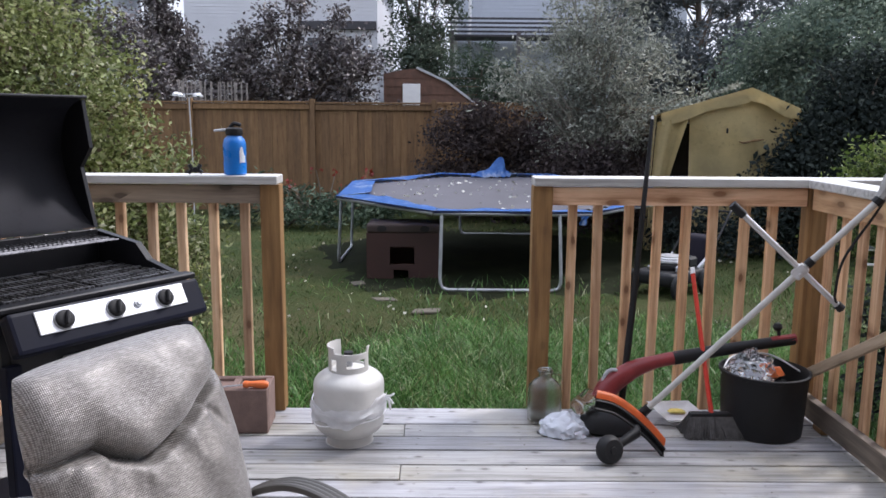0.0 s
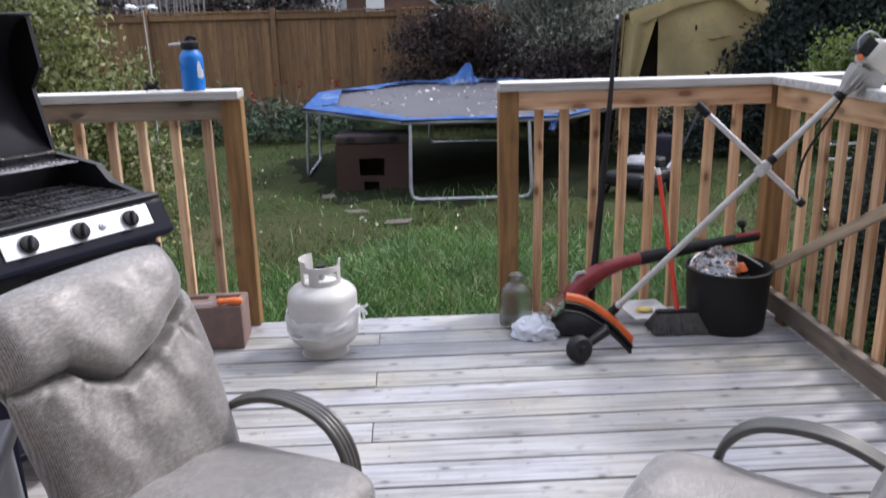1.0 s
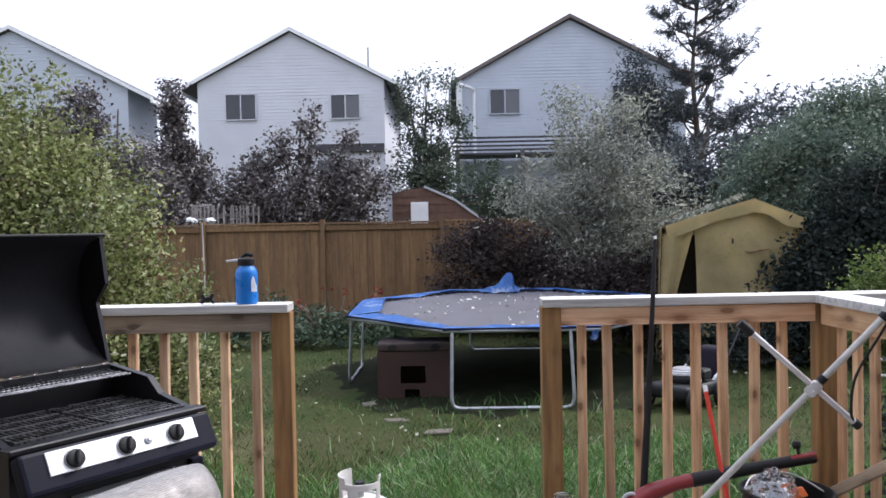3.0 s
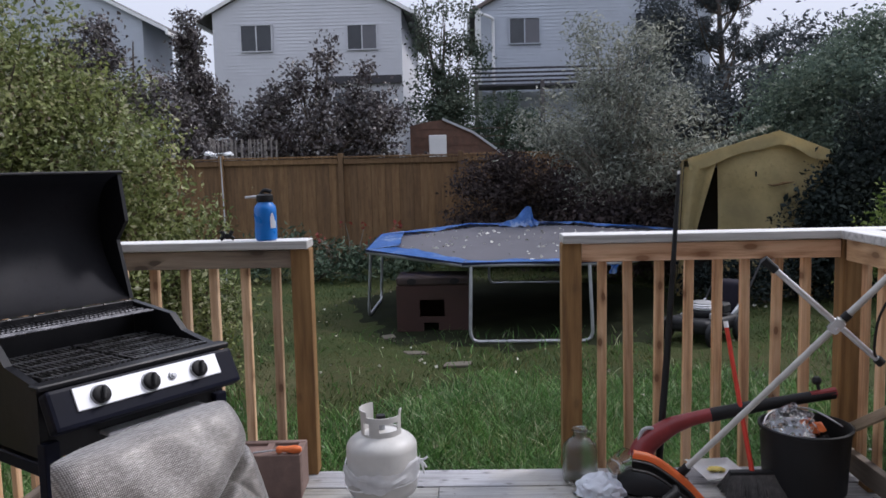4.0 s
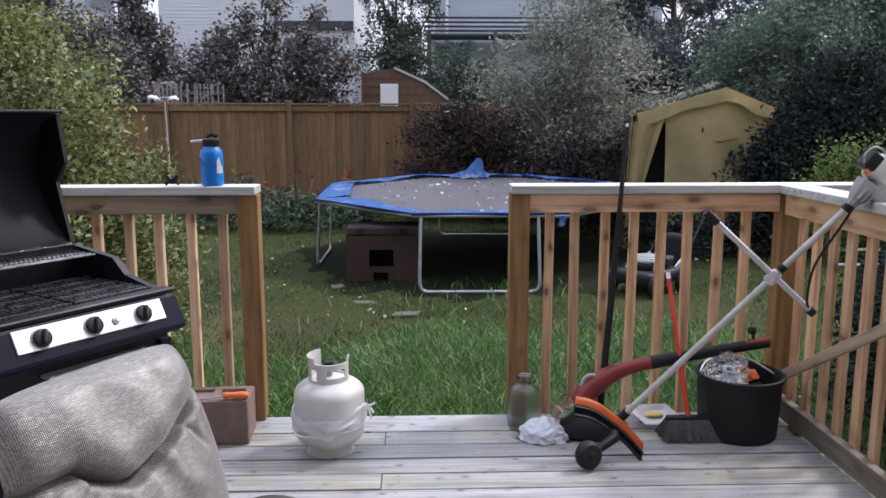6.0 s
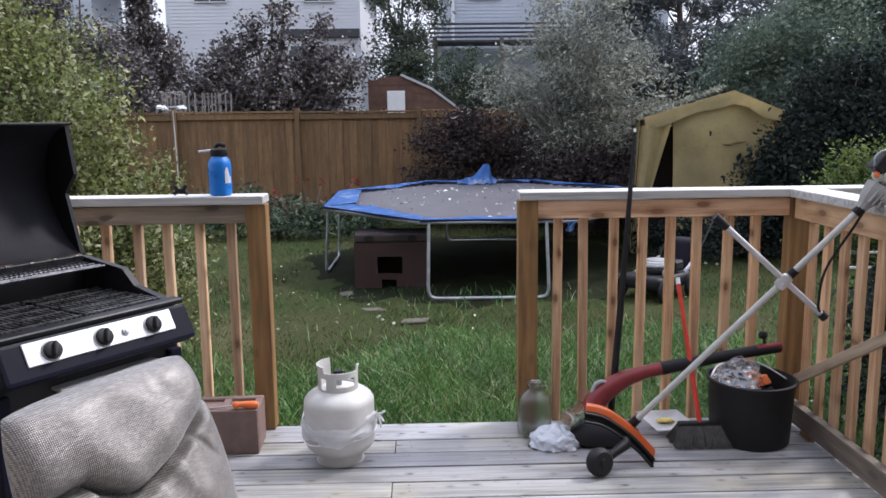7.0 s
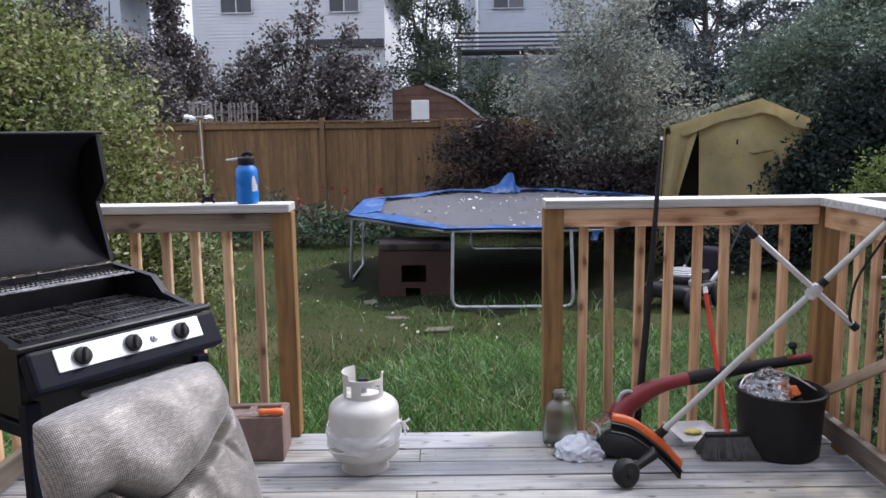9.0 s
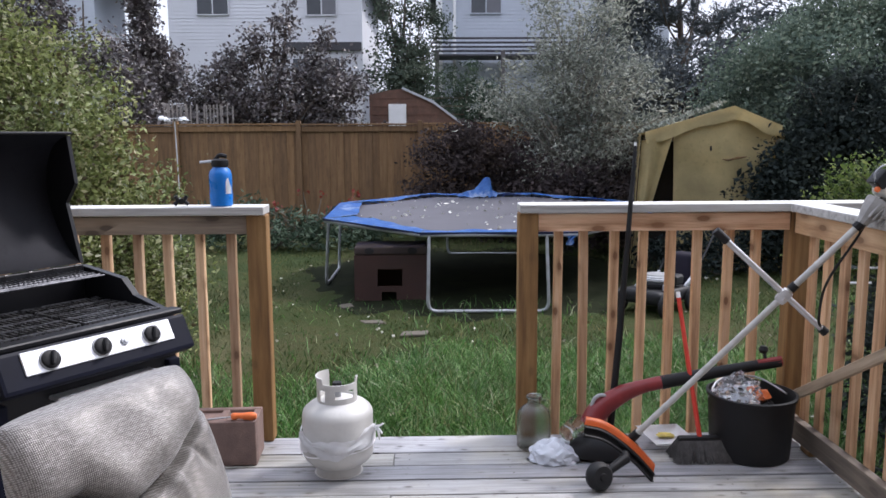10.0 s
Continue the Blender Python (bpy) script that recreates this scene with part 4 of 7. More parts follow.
tree("tree", "dark leafy tree crowding the fence line", (5.6, 18.6, G), [(5.4, 18.6, 2.5, 1.3, 1.0, 1.1), (6.8, 18.8, 2.35, 1.4, 1.0, 1.0), (4.3, 18.4, 2.0, 1.0, 0.9, 0.9), (8.2, 18.6, 3.0, 1.5, 1.0, 1.3), (7.9, 18.6, 4.1, 0.5, 0.5, 0.65)], L_PINE, R(20), per=26, leaves=120, size=0.13, clump=0.3, trunk=0.14, limbs=50, aspect=0.4)
tree("cypress", "dark conifer crowding the corner of the blue-grey house", (6.5, 25.4, G), [(6.3, 25.4, 5.6, 0.7, 0.6, 1.3), (6.7, 25.4, 4.4, 0.8, 0.7, 1.4), (6.0, 25.4, 3.8, 1.0, 0.7, 1.3), (7.3, 25.2, 3.4, 1.2, 0.7, 1.2)], L_PINE, R(26), per=75, leaves=70, size=0.13, clump=0.2, trunk=0.1, limbs=24, aspect=0.3)
# some of these dark leaf masses paint the shade on the canvas front
tree("shrub", "dark overgrown shrub leaning against the shelter, shade in its leaf colour", (5.75, 10.9, G), [(4.95, 10.75, 0.2, 0.5, 0.32, 0.6), (5.0, 10.7, 0.8, 0.32, 0.25, 0.5), (5.25, 10.75, 0.85, 0.5, 0.32, 0.9), (5.6, 10.9, 1.3, 0.5, 0.35, 0.7), (6.3, 11.3, 1.5, 0.8, 0.5, 0.8), (5.05, 10.7, 0.45, 0.4, 0.3, 0.6), (6.3, 11.0, 0.8, 0.9, 0.7, 1.1), (5.6, 10.8, 0.0, 0.6, 0.4, 0.6), (7.3, 11.2, 0.7, 1.0, 0.8, 1.2)], L_SHADE, R(24), per=120, leaves=80, size=0.08, clump=0.15, trunk=0.06, limbs=30, category="shrub")
# weeds added to fill the shelter's foot with dark
tree("shrub", "low weeds in front of the shelter, shade in their leaf colour", (4.1, 10.6, G), [(3.5, 10.7, -0.2, 0.45, 0.3, 0.4), (4.6, 10.55, -0.15, 0.6, 0.3, 0.45), (4.0, 10.5, -0.35, 0.5, 0.3, 0.3)], L_SHADE, R(27), per=110, leaves=70, size=0.07, clump=0.12, trunk=0.03, limbs=20, category="shrub")
# added shrub: darkens the side rail's gaps and shades the deck corner
tree("shrub", "dark dense low shrub added along the side rail to darken its gaps", (2.75, 3.0, G), [(2.95, 4.0, 0.0, 0.5, 0.5, 0.7), (2.7, 3.1, 0.05, 0.5, 0.6, 0.75), (2.7, 2.2, 0.05, 0.5, 0.6, 0.75), (2.7, 1.3, 0.0, 0.5, 0.6, 0.7), (3.35, 4.7, -0.1, 0.45, 0.45, 0.6)], L_SHADE, R(28), per=120, leaves=110, size=0.055, clump=0.1, trunk=0.04, limbs=40, category="shrub")
tree("shrub", "fresh green leafy shrub past the side rail", (3.45, 5.3, G), [(3.3, 5.3, 0.75, 0.42, 0.5, 0.5), (3.7, 5.2, 0.5, 0.6, 0.6, 0.8)], L_LIME, R(21), per=150, leaves=220, size=0.032, clump=0.085, trunk=0.04, limbs=24, aspect=0.55, category="shrub")
tree("shrub", "brown-purple shrub growing against the fence", (1.8, 14.9, G), [(1.3, 14.9, 0.6, 1.2, 0.6, 1.0), (2.6, 14.8, 0.65, 1.2, 0.6, 1.0), (0.75, 15.1, 1.0, 0.75, 0.4, 0.65), (3.2, 12.7, 0.35, 0.9, 0.4, 0.8), (2.2, 13.0, 0.2, 0.9, 0.4, 0.7), (3.7, 14.6, 0.4, 1.0, 0.6, 1.0), (2.0, 14.7, -0.1, 1.6, 0.5, 0.5), (0.4, 15.0, 0.1, 0.6, 0.5, 0.6)], L_SHRUB, R(22), per=120, leaves=110, size=0.07, clump=0.16, trunk=0.05, limbs=40, category="shrub")
tree("shrub", "low green border plants along the fence", (-2.5, 13.6, G), [(-1.7, 13.5, -0.2, 0.9, 0.6, 0.45), (-3.0, 13.7, -0.15, 1.0, 0.6, 0.5), (-0.8, 14.2, -0.3, 0.8, 0.5, 0.35)], L_JUN, R(23), per=90, leaves=50, size=0.1, clump=0.12, trunk=0.03, limbs=26, category="shrub", aspect=0.35)


def pine():
    """A tall sparse pine: straight trunk, whorls of rising branches with needle tufts at their ends."""
    rg = R(18)
    p = thing("pine_tree", "tall sparse pine with sky showing through", "tree", Matrix.Translation((8.05, 25.0, G)))
    bm = bmesh.new()
    top = 10.2
    tube(bm, curve_pts([(0, 0, -0.1), (0.05, 0, 4), (-0.1, 0, 7), (0.25, 0, top)], 5), [0.15 - 0.135 * k / 15 for k in range(16)], 8)
    tufts = []
    z = 3.4
    while z < top - 0.3:
        t = (z - 3.4) / (top - 3.4)
        for k in range(4):
            a = rg.uniform(0, 2 * np.pi)
            ln = (2.1 - 0.9 * t) * rg.uniform(0.5, 1.15) * (1.15 if math.cos(a) > 0 else 0.9)
            rise = rg.uniform(0.45, 1.05) * ln
            tip = Vector((math.cos(a) * ln + 0.1, math.sin(a) * ln * 0.8, z + rise))
            pts = curve_pts([(0, 0, z), (tip.x * 0.55, tip.y * 0.55, z + rise * 0.35), tip], 3)
            tube(bm, pts, [0.04 - 0.03 * i / 6 for i in range(7)], 5)
            for j in range(int(3 + 4 * ln)):
                s = rg.uniform(0.4, 1.0)
                q = pts[min(6, int(s * 6))].lerp(tip, 0.15)
                out = Vector((rg.normal() * 0.22, rg.normal() * 0.2, abs(rg.normal()) * 0.2))
                tube(bm, [q, q + out], [0.012, 0.004], 4)
                for e in range(5):
                    g = q + out * (0.4 + 0.2 * e)
                    tufts.append((g.x, g.y, g.z))
        z += rg.uniform(0.38, 0.62)
    part("trunk", bm, M_BARK, p, "straight trunk with rising branches", True)
    cen = np.repeat(np.array(tufts), 10, axis=0)
    cen = cen + rg.normal(size=cen.shape) * np.array([0.07, 0.07, 0.05])
    crown = new("crown", leaves_mesh("crown", cen, 0.15, L_PINE, rg, 0.14))
    crown.parent = p
    tagged(crown, kind="stuff")


pine()


def flowers():
    f = thing("flower_clump", "twiggy red flowering plant in the border", "plant", Matrix.Translation((-1.9, 13.8, G)))
    bm = bmesh.new()
    r = random.Random(4)
    heads = []
    for k in range(12):
        a = r.uniform(-1.1, 1.1)
        tip = Vector((a * 0.9, r.uniform(-0.2, 0.2), r.uniform(0.55, 1.0)))
        tube(bm, [(0.1 * a, 0, 0), tip * 0.6 + Vector((0.03, 0, 0.08)), tip], [0.012, 0.009, 0.005], 5)
        heads.append(tip)
    part("stems", bm, M_BARKL, f, kind="stuff")
    rg = R(31)
    cen = np.repeat(np.array([list(h) for h in heads]), 6, axis=0) + rg.normal(size=(len(heads) * 6, 3)) * 0.05
    o = new("blossoms", leaves_mesh("blossoms", cen, 0.06, L_RED, rg, 0.8))
    o.parent = f
    tagged(o, "dull red blossoms", kind="stuff")


flowers()


def grass():
    """Blades: tall and lush by the deck, short and dry further out, kept clear of the deck."""
    rg = R(41)

    def blades(n, x0, x1, y0, y1, h0, h1, w, keep, name, mat, label):
        x = rg.uniform(x0, x1, n)
        y = y0 + (y1 - y0) * rg.random(n) ** 1.25
        fld = 0.5 + 0.25 * np.sin(1.9 * x + 0.8 * np.sin(1.3 * y)) + 0.25 * np.sin(2.3 * y + 1.1 * np.sin(1.7 * x + 1))
        k = rg.random(n) < keep(x, y, fld)
        x, y, fld = x[k], y[k], fld[k]
        n = len(x)
        tuft = 0.5 + 0.5 * np.sin(11 * x + 3 * np.sin(7 * y)) * np.sin(9.5 * y + 3 * np.sin(8 * x + 1))
        h = (h0 + (h1 - h0) * (0.35 * fld + 0.4 * tuft + 0.25 * rg.random(n))) * np.clip(1 + 0.25 * rg.normal(size=n), 0.4, 1.7)
        a = rg.uniform(0, 2 * np.pi, n)
        lean = np.stack([np.cos(a), np.sin(a)], 1) * (h * rg.uniform(0.3, 1.6, n))[:, None]
        b = rg.uniform(0, 2 * np.pi, n)
        sx, sy = np.cos(b) * w, np.sin(b) * w
        z = np.full(n, G - 0.02)
        p = [np.stack([x - sx, y - sy, z], 1), np.stack([x + sx, y + sy, z], 1),
             np.stack([x + lean[:, 0] * 0.4 + sx * 0.8, y + lean[:, 1] * 0.4 + sy * 0.8, z + h * 0.6], 1),
             np.stack([x + lean[:, 0] * 0.4 - sx * 0.8, y + lean[:, 1] * 0.4 - sy * 0.8, z + h * 0.6], 1),
             np.stack([x + lean[:, 0], y + lean[:, 1], z + h], 1)]
        v = np.stack(p, 1).reshape(-1, 3)
        i = np.arange(n)[:, None] * 5
        f = np.concatenate([i + np.array([[0, 1, 2]]), i + np.array([[0, 2, 3]]), i + np.array([[3, 2, 4]])], 1).reshape(-1, 3)
        tagged(new(name, np_mesh(name, v, f, mat)), label, "grass", kind="stuff")

    def lush(x, y, fld):
        edge = 6.5 + 0.45 * np.sin(1.1 * x) + 0.35 * np.sin(2.9 * x + 1)
        return np.clip((edge - y) * 0.9 + 0.35, 0.02, 1.0) * (0.35 + 0.65 * fld) * np.where((x < -1.2) & (y > 5.2), 0.7, 1.0)

    def short(x, y, fld):
        # blades left out over the darkened patch under the trampoline
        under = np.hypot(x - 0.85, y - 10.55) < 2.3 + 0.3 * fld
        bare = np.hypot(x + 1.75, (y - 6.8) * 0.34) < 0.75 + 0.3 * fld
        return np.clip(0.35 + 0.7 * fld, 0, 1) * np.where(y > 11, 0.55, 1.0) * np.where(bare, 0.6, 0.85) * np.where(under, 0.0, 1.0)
    blades(290000, -4.2, 5.2, 3.62, 9.0, 0.04, 0.145, 0.0042, lush, "lush_grass", M_GRASS, "tall lush green grass beside the deck")
    blades(110000, -6.0, 7.5, 4.0, 15.5, 0.025, 0.07, 0.0055, short, "dry_grass", M_DRY, "short patchy straw and green lawn grass")
    blades(26000, -3.5, 4.5, 3.62, 7.6, 0.1, 0.24, 0.0028, lambda x, y, f: lush(x, y, f) * 0.55, "grass_stalks", M_DRY, "straw-coloured grass stalks standing over the lawn")
    n = 300
    x, y = rg.uniform(-3.5, 4.5, n), 4.2 + 8 * rg.random(n) ** 1.3
    open_lawn = np.hypot(x - 1.05, y - 10.5) > 2.4
    x, y = x[open_lawn], y[open_lawn]
    cen = np.stack([x, y, np.full(len(x), G + 0.045)], 1)
    o = new("fallen_leaves", leaves_mesh("fallen_leaves", cen, 0.038, L_FALL, rg, 0.7, 0, 0.4, np.array([1, 1, 0.25])))
    tagged(o, "pale dead leaves scattered over the lawn", "leaves", kind="stuff")


grass()

# ---- things in the yard ----
def trampoline():
    cx, cy, zt = 0.99, 10.68, 0.29
    t = thing("trampoline", "octagonal trampoline with torn blue edge pad", "trampoline", Matrix.Translation((cx, cy, G)))
    z = zt - G
    rad = 2.2
    RISE = 0.034     # the lawn climbs a little towards the fence
    rt = Matrix.Rotation(radians(-1.0), 3, 'Z')
    ang = [radians(22.5 + 45 * k) for k in range(8)]
    cor = [rt @ Vector((rad * 1.03 * math.cos(a), rad * math.sin(a), z + RISE * (math.sin(a) + 0.92) * rad)) for a in ang]
    bm = bmesh.new()
    for k in range(8):
        a, b = cor[k], cor[(k + 1) % 8]
        tube(bm, [a, b], 0.024, 8)
    part("frame", bm, M_GALV, t, "galvanised tube frame", True)
    bm = bmesh.new()
    mz = z + RISE * 0.92 * rad
    ring = [bm.verts.new((c.x * 0.86, c.y * 0.86, mz + (c.z - mz) * 0.86)) for c in cor]
    low = [bm.verts.new((c.x * 0.86, c.y * 0.86, mz + (c.z - mz) * 0.86 - 0.012)) for c in cor]
    mid = bm.verts.new((0, 0, mz - 0.02))
    mid2 = bm.verts.new((0, 0, mz - 0.032))
    for k in range(8):
        n = (k + 1) % 8
        bm.faces.new((ring[k], ring[n], mid))
        bm.faces.new((low[n], low[k], mid2))
        bm.faces.new((ring[n], ring[k], low[k], low[n]))
    part("jumping_mat", bm, M_MAT, t, "dark grey woven jumping mat")
    # edge pad: eight sleeves, full on the far and left edges, slipped on the near ones
    widths = [(0.2, 0.26), (0.30, 0.3), (0.3, 0.34), (0.34, 0.42), (0.4, 0.16), (0.14, 0.12), (0.1, 0.08), (0.06, 0.1)]
    r = random.Random(2)
    for k in range(8):
        a, b = cor[k], cor[(k + 1) % 8]
        w = widths[k]
        ph = r.uniform(0, 6)
        w0, w1 = w

        def f(u, v, a=a, b=b, w0=w0, w1=w1, ph=ph, k=k):
            p = a.lerp(b, u)
            inner = 1 - (w0 + (w1 - w0) * u ** 1.6 + 0.008 * math.sin(11 * u + ph)) / rad
            s = 1.01 + (inner - 1.01) * v
            drop = -0.012 * (1 - v) ** 6
            up = 0.036 + (0.006 if k in (4, 5) else 0.02) * math.sin(8 * u + ph) * v + 0.006 * math.sin(21 * u + 2 * ph + 5 * v) * v ** 0.5
            return Vector((p.x * s, p.y * s, mz + (p.z - mz) * s + up + drop))
        bm = sheet(bmesh.new(), f, 26, 6)
        thicken(bm, 0.012)
        part("edge_pad", bm, M_PAD, t, "", True)
    # navy underside of the pad, showing as a dark line over the frame tube
    for k in (3, 4, 5, 6):
        a, b = cor[k], cor[(k + 1) % 8]

        def hem(u, v, a=a, b=b):
            p = a.lerp(b, u)
            return Vector((p.x * 1.013, p.y * 1.013, p.z + 0.034 - (0.026 + 0.006 * math.sin(9 * u + 2)) * v))
        part("pad_hem", thicken(sheet(bmesh.new(), hem, 16, 2), 0.006), M_SKIRT, t, "navy underside of the pad", True)
    ridge = curve_pts([(0.0, 0, 0.02), (0.14, 0, 0.04), (0.27, 0, 0.1), (0.37, 0, 0.2), (0.44, 0, 0.29), (0.5, 0, 0.23), (0.54, 0, 0.1), (0.62, 0, 0.03)], 4)

    def fold(u, v):
        p = ridge[min(len(ridge) - 1, int(u * (len(ridge) - 1) + 0.5))]
        s = 1 - abs(2 * v - 1)
        return Vector((-0.35 + p.x + 0.02 * math.sin(9 * v + 5 * u), 1.78 + 0.34 * (v - 0.5) * (1.1 - s * 0.8) + 0.03 * math.sin(14 * u + 3 * v), z + 0.14 + (p.z + 0.02) * s ** 0.8 + 0.012 * math.sin(23 * u + 4 * s)))
    part("loose_pad", thicken(sheet(bmesh.new(), fold, 28, 12), 0.01), M_PAD, t, "bunched-up torn blue pad end", True)
    c6 = cor[6]

    def rag(u, v):
        return Vector((c6.x - 0.13 + 0.1 * u * (1 - 0.4 * v) + 0.012 * math.sin(6 * v + 3 * u), c6.y - 0.03 - 0.015 * math.sin(8 * u + 4 * v), c6.z - 0.015 - 0.1 * v))
    part("hanging_pad", thicken(sheet(bmesh.new(), rag, 10, 8), 0.01), M_PAD, t, "torn blue pad end hanging down", True)
    # springs along each edge
    bm = bmesh.new()
    for k in range(8):
        a, b = cor[k], cor[(k + 1) % 8]
        for i in range(9):
            p = a.lerp(b, (i + 0.5) / 9)
            tube(bm, [(p.x * 0.99, p.y * 0.99, p.z), (p.x * 0.865, p.y * 0.865, mz + (p.z - mz) * 0.865 - 0.005)], 0.009, 5)
    part("springs", bm, M_GALV, t, kind="stuff")
    # legs: U-shaped tubes under every other edge
    for k in (5, 1, 3):
        a, b = cor[k], cor[(k + 1) % 8]
        d = (b - a)
        p0, p1 = a + d * 0.05, b - d * 0.2
        q0, q1 = Vector((p0.x * 1.02, p0.y * 1.065, 0.0)), Vector((p1.x * 1.02, p1.y * 1.065, 0.0))
        e = (q1 - q0).normalized() * 0.09
        up = Vector((0, 0, 0.09))
        pts = [p0, q0 + up * 1.6] + curve_pts([q0 + up, q0 + up * 0.25 + e * 0.3, q0 + e], 3) + curve_pts([q1 - e, q1 + up * 0.25 - e * 0.3, q1 + up], 3) + [q1 + up * 1.6, p1]
        bm = bmesh.new()
        tube(bm, pts, 0.019, 8)
        part("leg", bm, M_GALV, t, "", True)
    rg = R(51)
    a = rg.uniform(0, 2 * np.pi, 130)
    q = 1.75 * rg.random(130) ** 0.5
    cen = np.stack([q * np.cos(a), q * np.sin(a), mz + RISE * q * np.sin(a) + 0.002], 1)
    o = new("fallen_leaves", leaves_mesh("fallen_leaves", cen, 0.05, L_WHITE, rg, 0.6, 0, 0.4, np.array([1, 1, 0.12])))
    tagged(o, "pale dead leaves scattered on the trampoline mat", "leaves", kind="stuff")
    o.matrix_world = t.matrix_world


trampoline()


def playhouse():
    p = thing("toy_playhouse", "faded maroon plastic toy kitchen block under the trampoline", "playhouse", Matrix.Translation((-0.27, 9.15, G)))
    W, H, D = 0.86, 0.54, 0.5
    bm = bmesh.new()
    # front wall round a window and a doorway
    for x0, x1, z0, z1 in ((-0.43, -0.16, 0, H), (0.13, 0.43, 0, H), (-0.16, 0.13, 0.375, H), (-0.16, 0.13, 0.105, 0.17), (-0.16, -0.115, 0, 0.105), (0.06, 0.13, 0, 0.105)):
        box(bm, ((x0 + x1) / 2, 0, (z0 + z1) / 2), (x1 - x0, 0.04, z1 - z0))
    part("front_wall", bm, M_PLAYH, p)
    part("back_wall", boxes(((0, D, H / 2), (W, 0.04, H))), M_PLAYH, p)
    for sx in (-1, 1):
        part("side_wall", boxes(((sx * (W / 2 - 0.02), D / 2, H / 2), (0.04, D - 0.04, H - 0.004))), M_PLAYH, p)
    bm = bmesh.new()
    box(bm, (0, D / 2, H + 0.05), (W - 0.004, D + 0.036, 0.1), 0.03, seg=4)
    part("top", bm, M_PLAYTOP, p, "dull brown rounded top", True)
    # flat dark discs paint the shade of two round holes
    for sx in (-1, 1):
        bm = bmesh.new()
        lathe(bm, [(0, 0.0), (0.085, 0.0), (0.085, 0.012), (0, 0.012)], 18)
        bmesh.ops.transform(bm, matrix=pose(sx * 0.25, -0.024, H + 0.052, 90, 0, 0) @ Matrix.Diagonal((0.65, 0.45, 1, 1)), verts=bm.verts[:])
        part("round_opening", bm, M_DARK, p)


playhouse()


def mower():
    m = thing("lawn_mower", "black push lawn mower with silver engine on the lawn", "lawn mower", pose(2.66, 8.45, G, 0, 0, -48) @ Matrix.Diagonal((1.06, 1.06, 1.13, 1)))
    bm = bmesh.new()
    box(bm, (0, 0, 0.175), (0.47, 0.66, 0.13), 0.05, seg=3)
    part("deck", bm, M_RUBBER, m, "", True)
    bm = bmesh.new()
    lathe(bm, [(0, 0.24), (0.17, 0.24), (0.18, 0.26), (0.175, 0.29), (0.16, 0.3), (0, 0.302)], 20)
    part("engine", bm, M_RUBBER, m, "", True)
    bm = bmesh.new()
    lathe(bm, [(0.0, 0.303), (0.158, 0.303), (0.165, 0.315), (0.15, 0.322), (0.16, 0.332), (0.14, 0.34), (0.145, 0.35), (0.115, 0.355), (0.115, 0.366), (0.08, 0.37), (0, 0.375)], 24)
    part("engine_cover", bm, M_ALU, m, "silver ribbed cover", True)
    part("fuel_tank", boxes(((0.13, 0.12, 0.31), (0.13, 0.17, 0.1)), bev=0.02), M_RUBBER, m)
    for sx in (-1, 1):
        for sy in (-1, 1):
            bm = bmesh.new()
            lathe(bm, [(0.06, -0.025), (0.1, -0.028), (0.115, -0.018), (0.115, 0.018), (0.1, 0.028), (0.06, 0.025)], 20)
            mm = pose(sx * 0.26, sy * 0.25, 0.115, 0, 90, 0)
            bmesh.ops.transform(bm, matrix=mm, verts=bm.verts[:])
            w = part("wheel", bm, M_RUBBER, m, "", True)
            bm = bmesh.new()
            lathe(bm, [(0, -0.032), (0.03, -0.032), (0.065, -0.022), (0.065, 0.022), (0.03, 0.032), (0, 0.032)], 14)
            bmesh.ops.transform(bm, matrix=mm, verts=bm.verts[:])
            part("hub", bm, M_GREYLT, w, "pale grey hub")
    bm = bmesh.new()
    tube(bm, curve_pts([(-0.2, 0.28, 0.24), (-0.21, 0.55, 0.5), (-0.21, 0.78, 0.74), (-0.16, 0.84, 0.74), (0.16, 0.84, 0.74), (0.21, 0.78, 0.74), (0.21, 0.55, 0.5), (0.2, 0.28, 0.24)], 5), 0.012, 8)
    part("handle", bm, M_RUBBER, m, "", True)
    bm = bmesh.new()
    box(bm, (0.0, 0.5, 0.34), (0.3, 0.24, 0.36), 0.05, seg=3)
    for q in bm.verts:
        q.co.y += 0.25 * (q.co.z - 0.34)
    part("grass_bag", bm, M_BAGP, m, "dark purple cloth grass bag", True)
    for sx in (-1, 1):
        bm = bmesh.new()
        box(bm, (0, 0, 0), (0.03, 0.2, 0.05), 0.012, pose(sx * 0.2, 0.29, 0.275, 28, 0, 0), 2)
        part("handle_bracket", bm, M_GALV, m, "grey metal handle bracket", True)
    bm = bmesh.new()
    tube(bm, [(0.0, -0.3, 0.22), (-0.02, -0.36, 0.3)], 0.012, 8)
    part("height_lever", bm, M_GALV, m, "", True)
    part("exhaust", boxes(((0.2, -0.12, 0.27), (0.06, 0.14, 0.07)), bev=0.015), M_GALV, m, "grey metal exhaust")


mower()


SHELTER = Matrix.Translation((3.17, 11.3, G)) @ Matrix.Rotation(radians(-14), 4, 'Z') @ Matrix.Diagonal((0.94, 1, 1, 1)) @ Matrix.Translation((1.2, 0, 0))


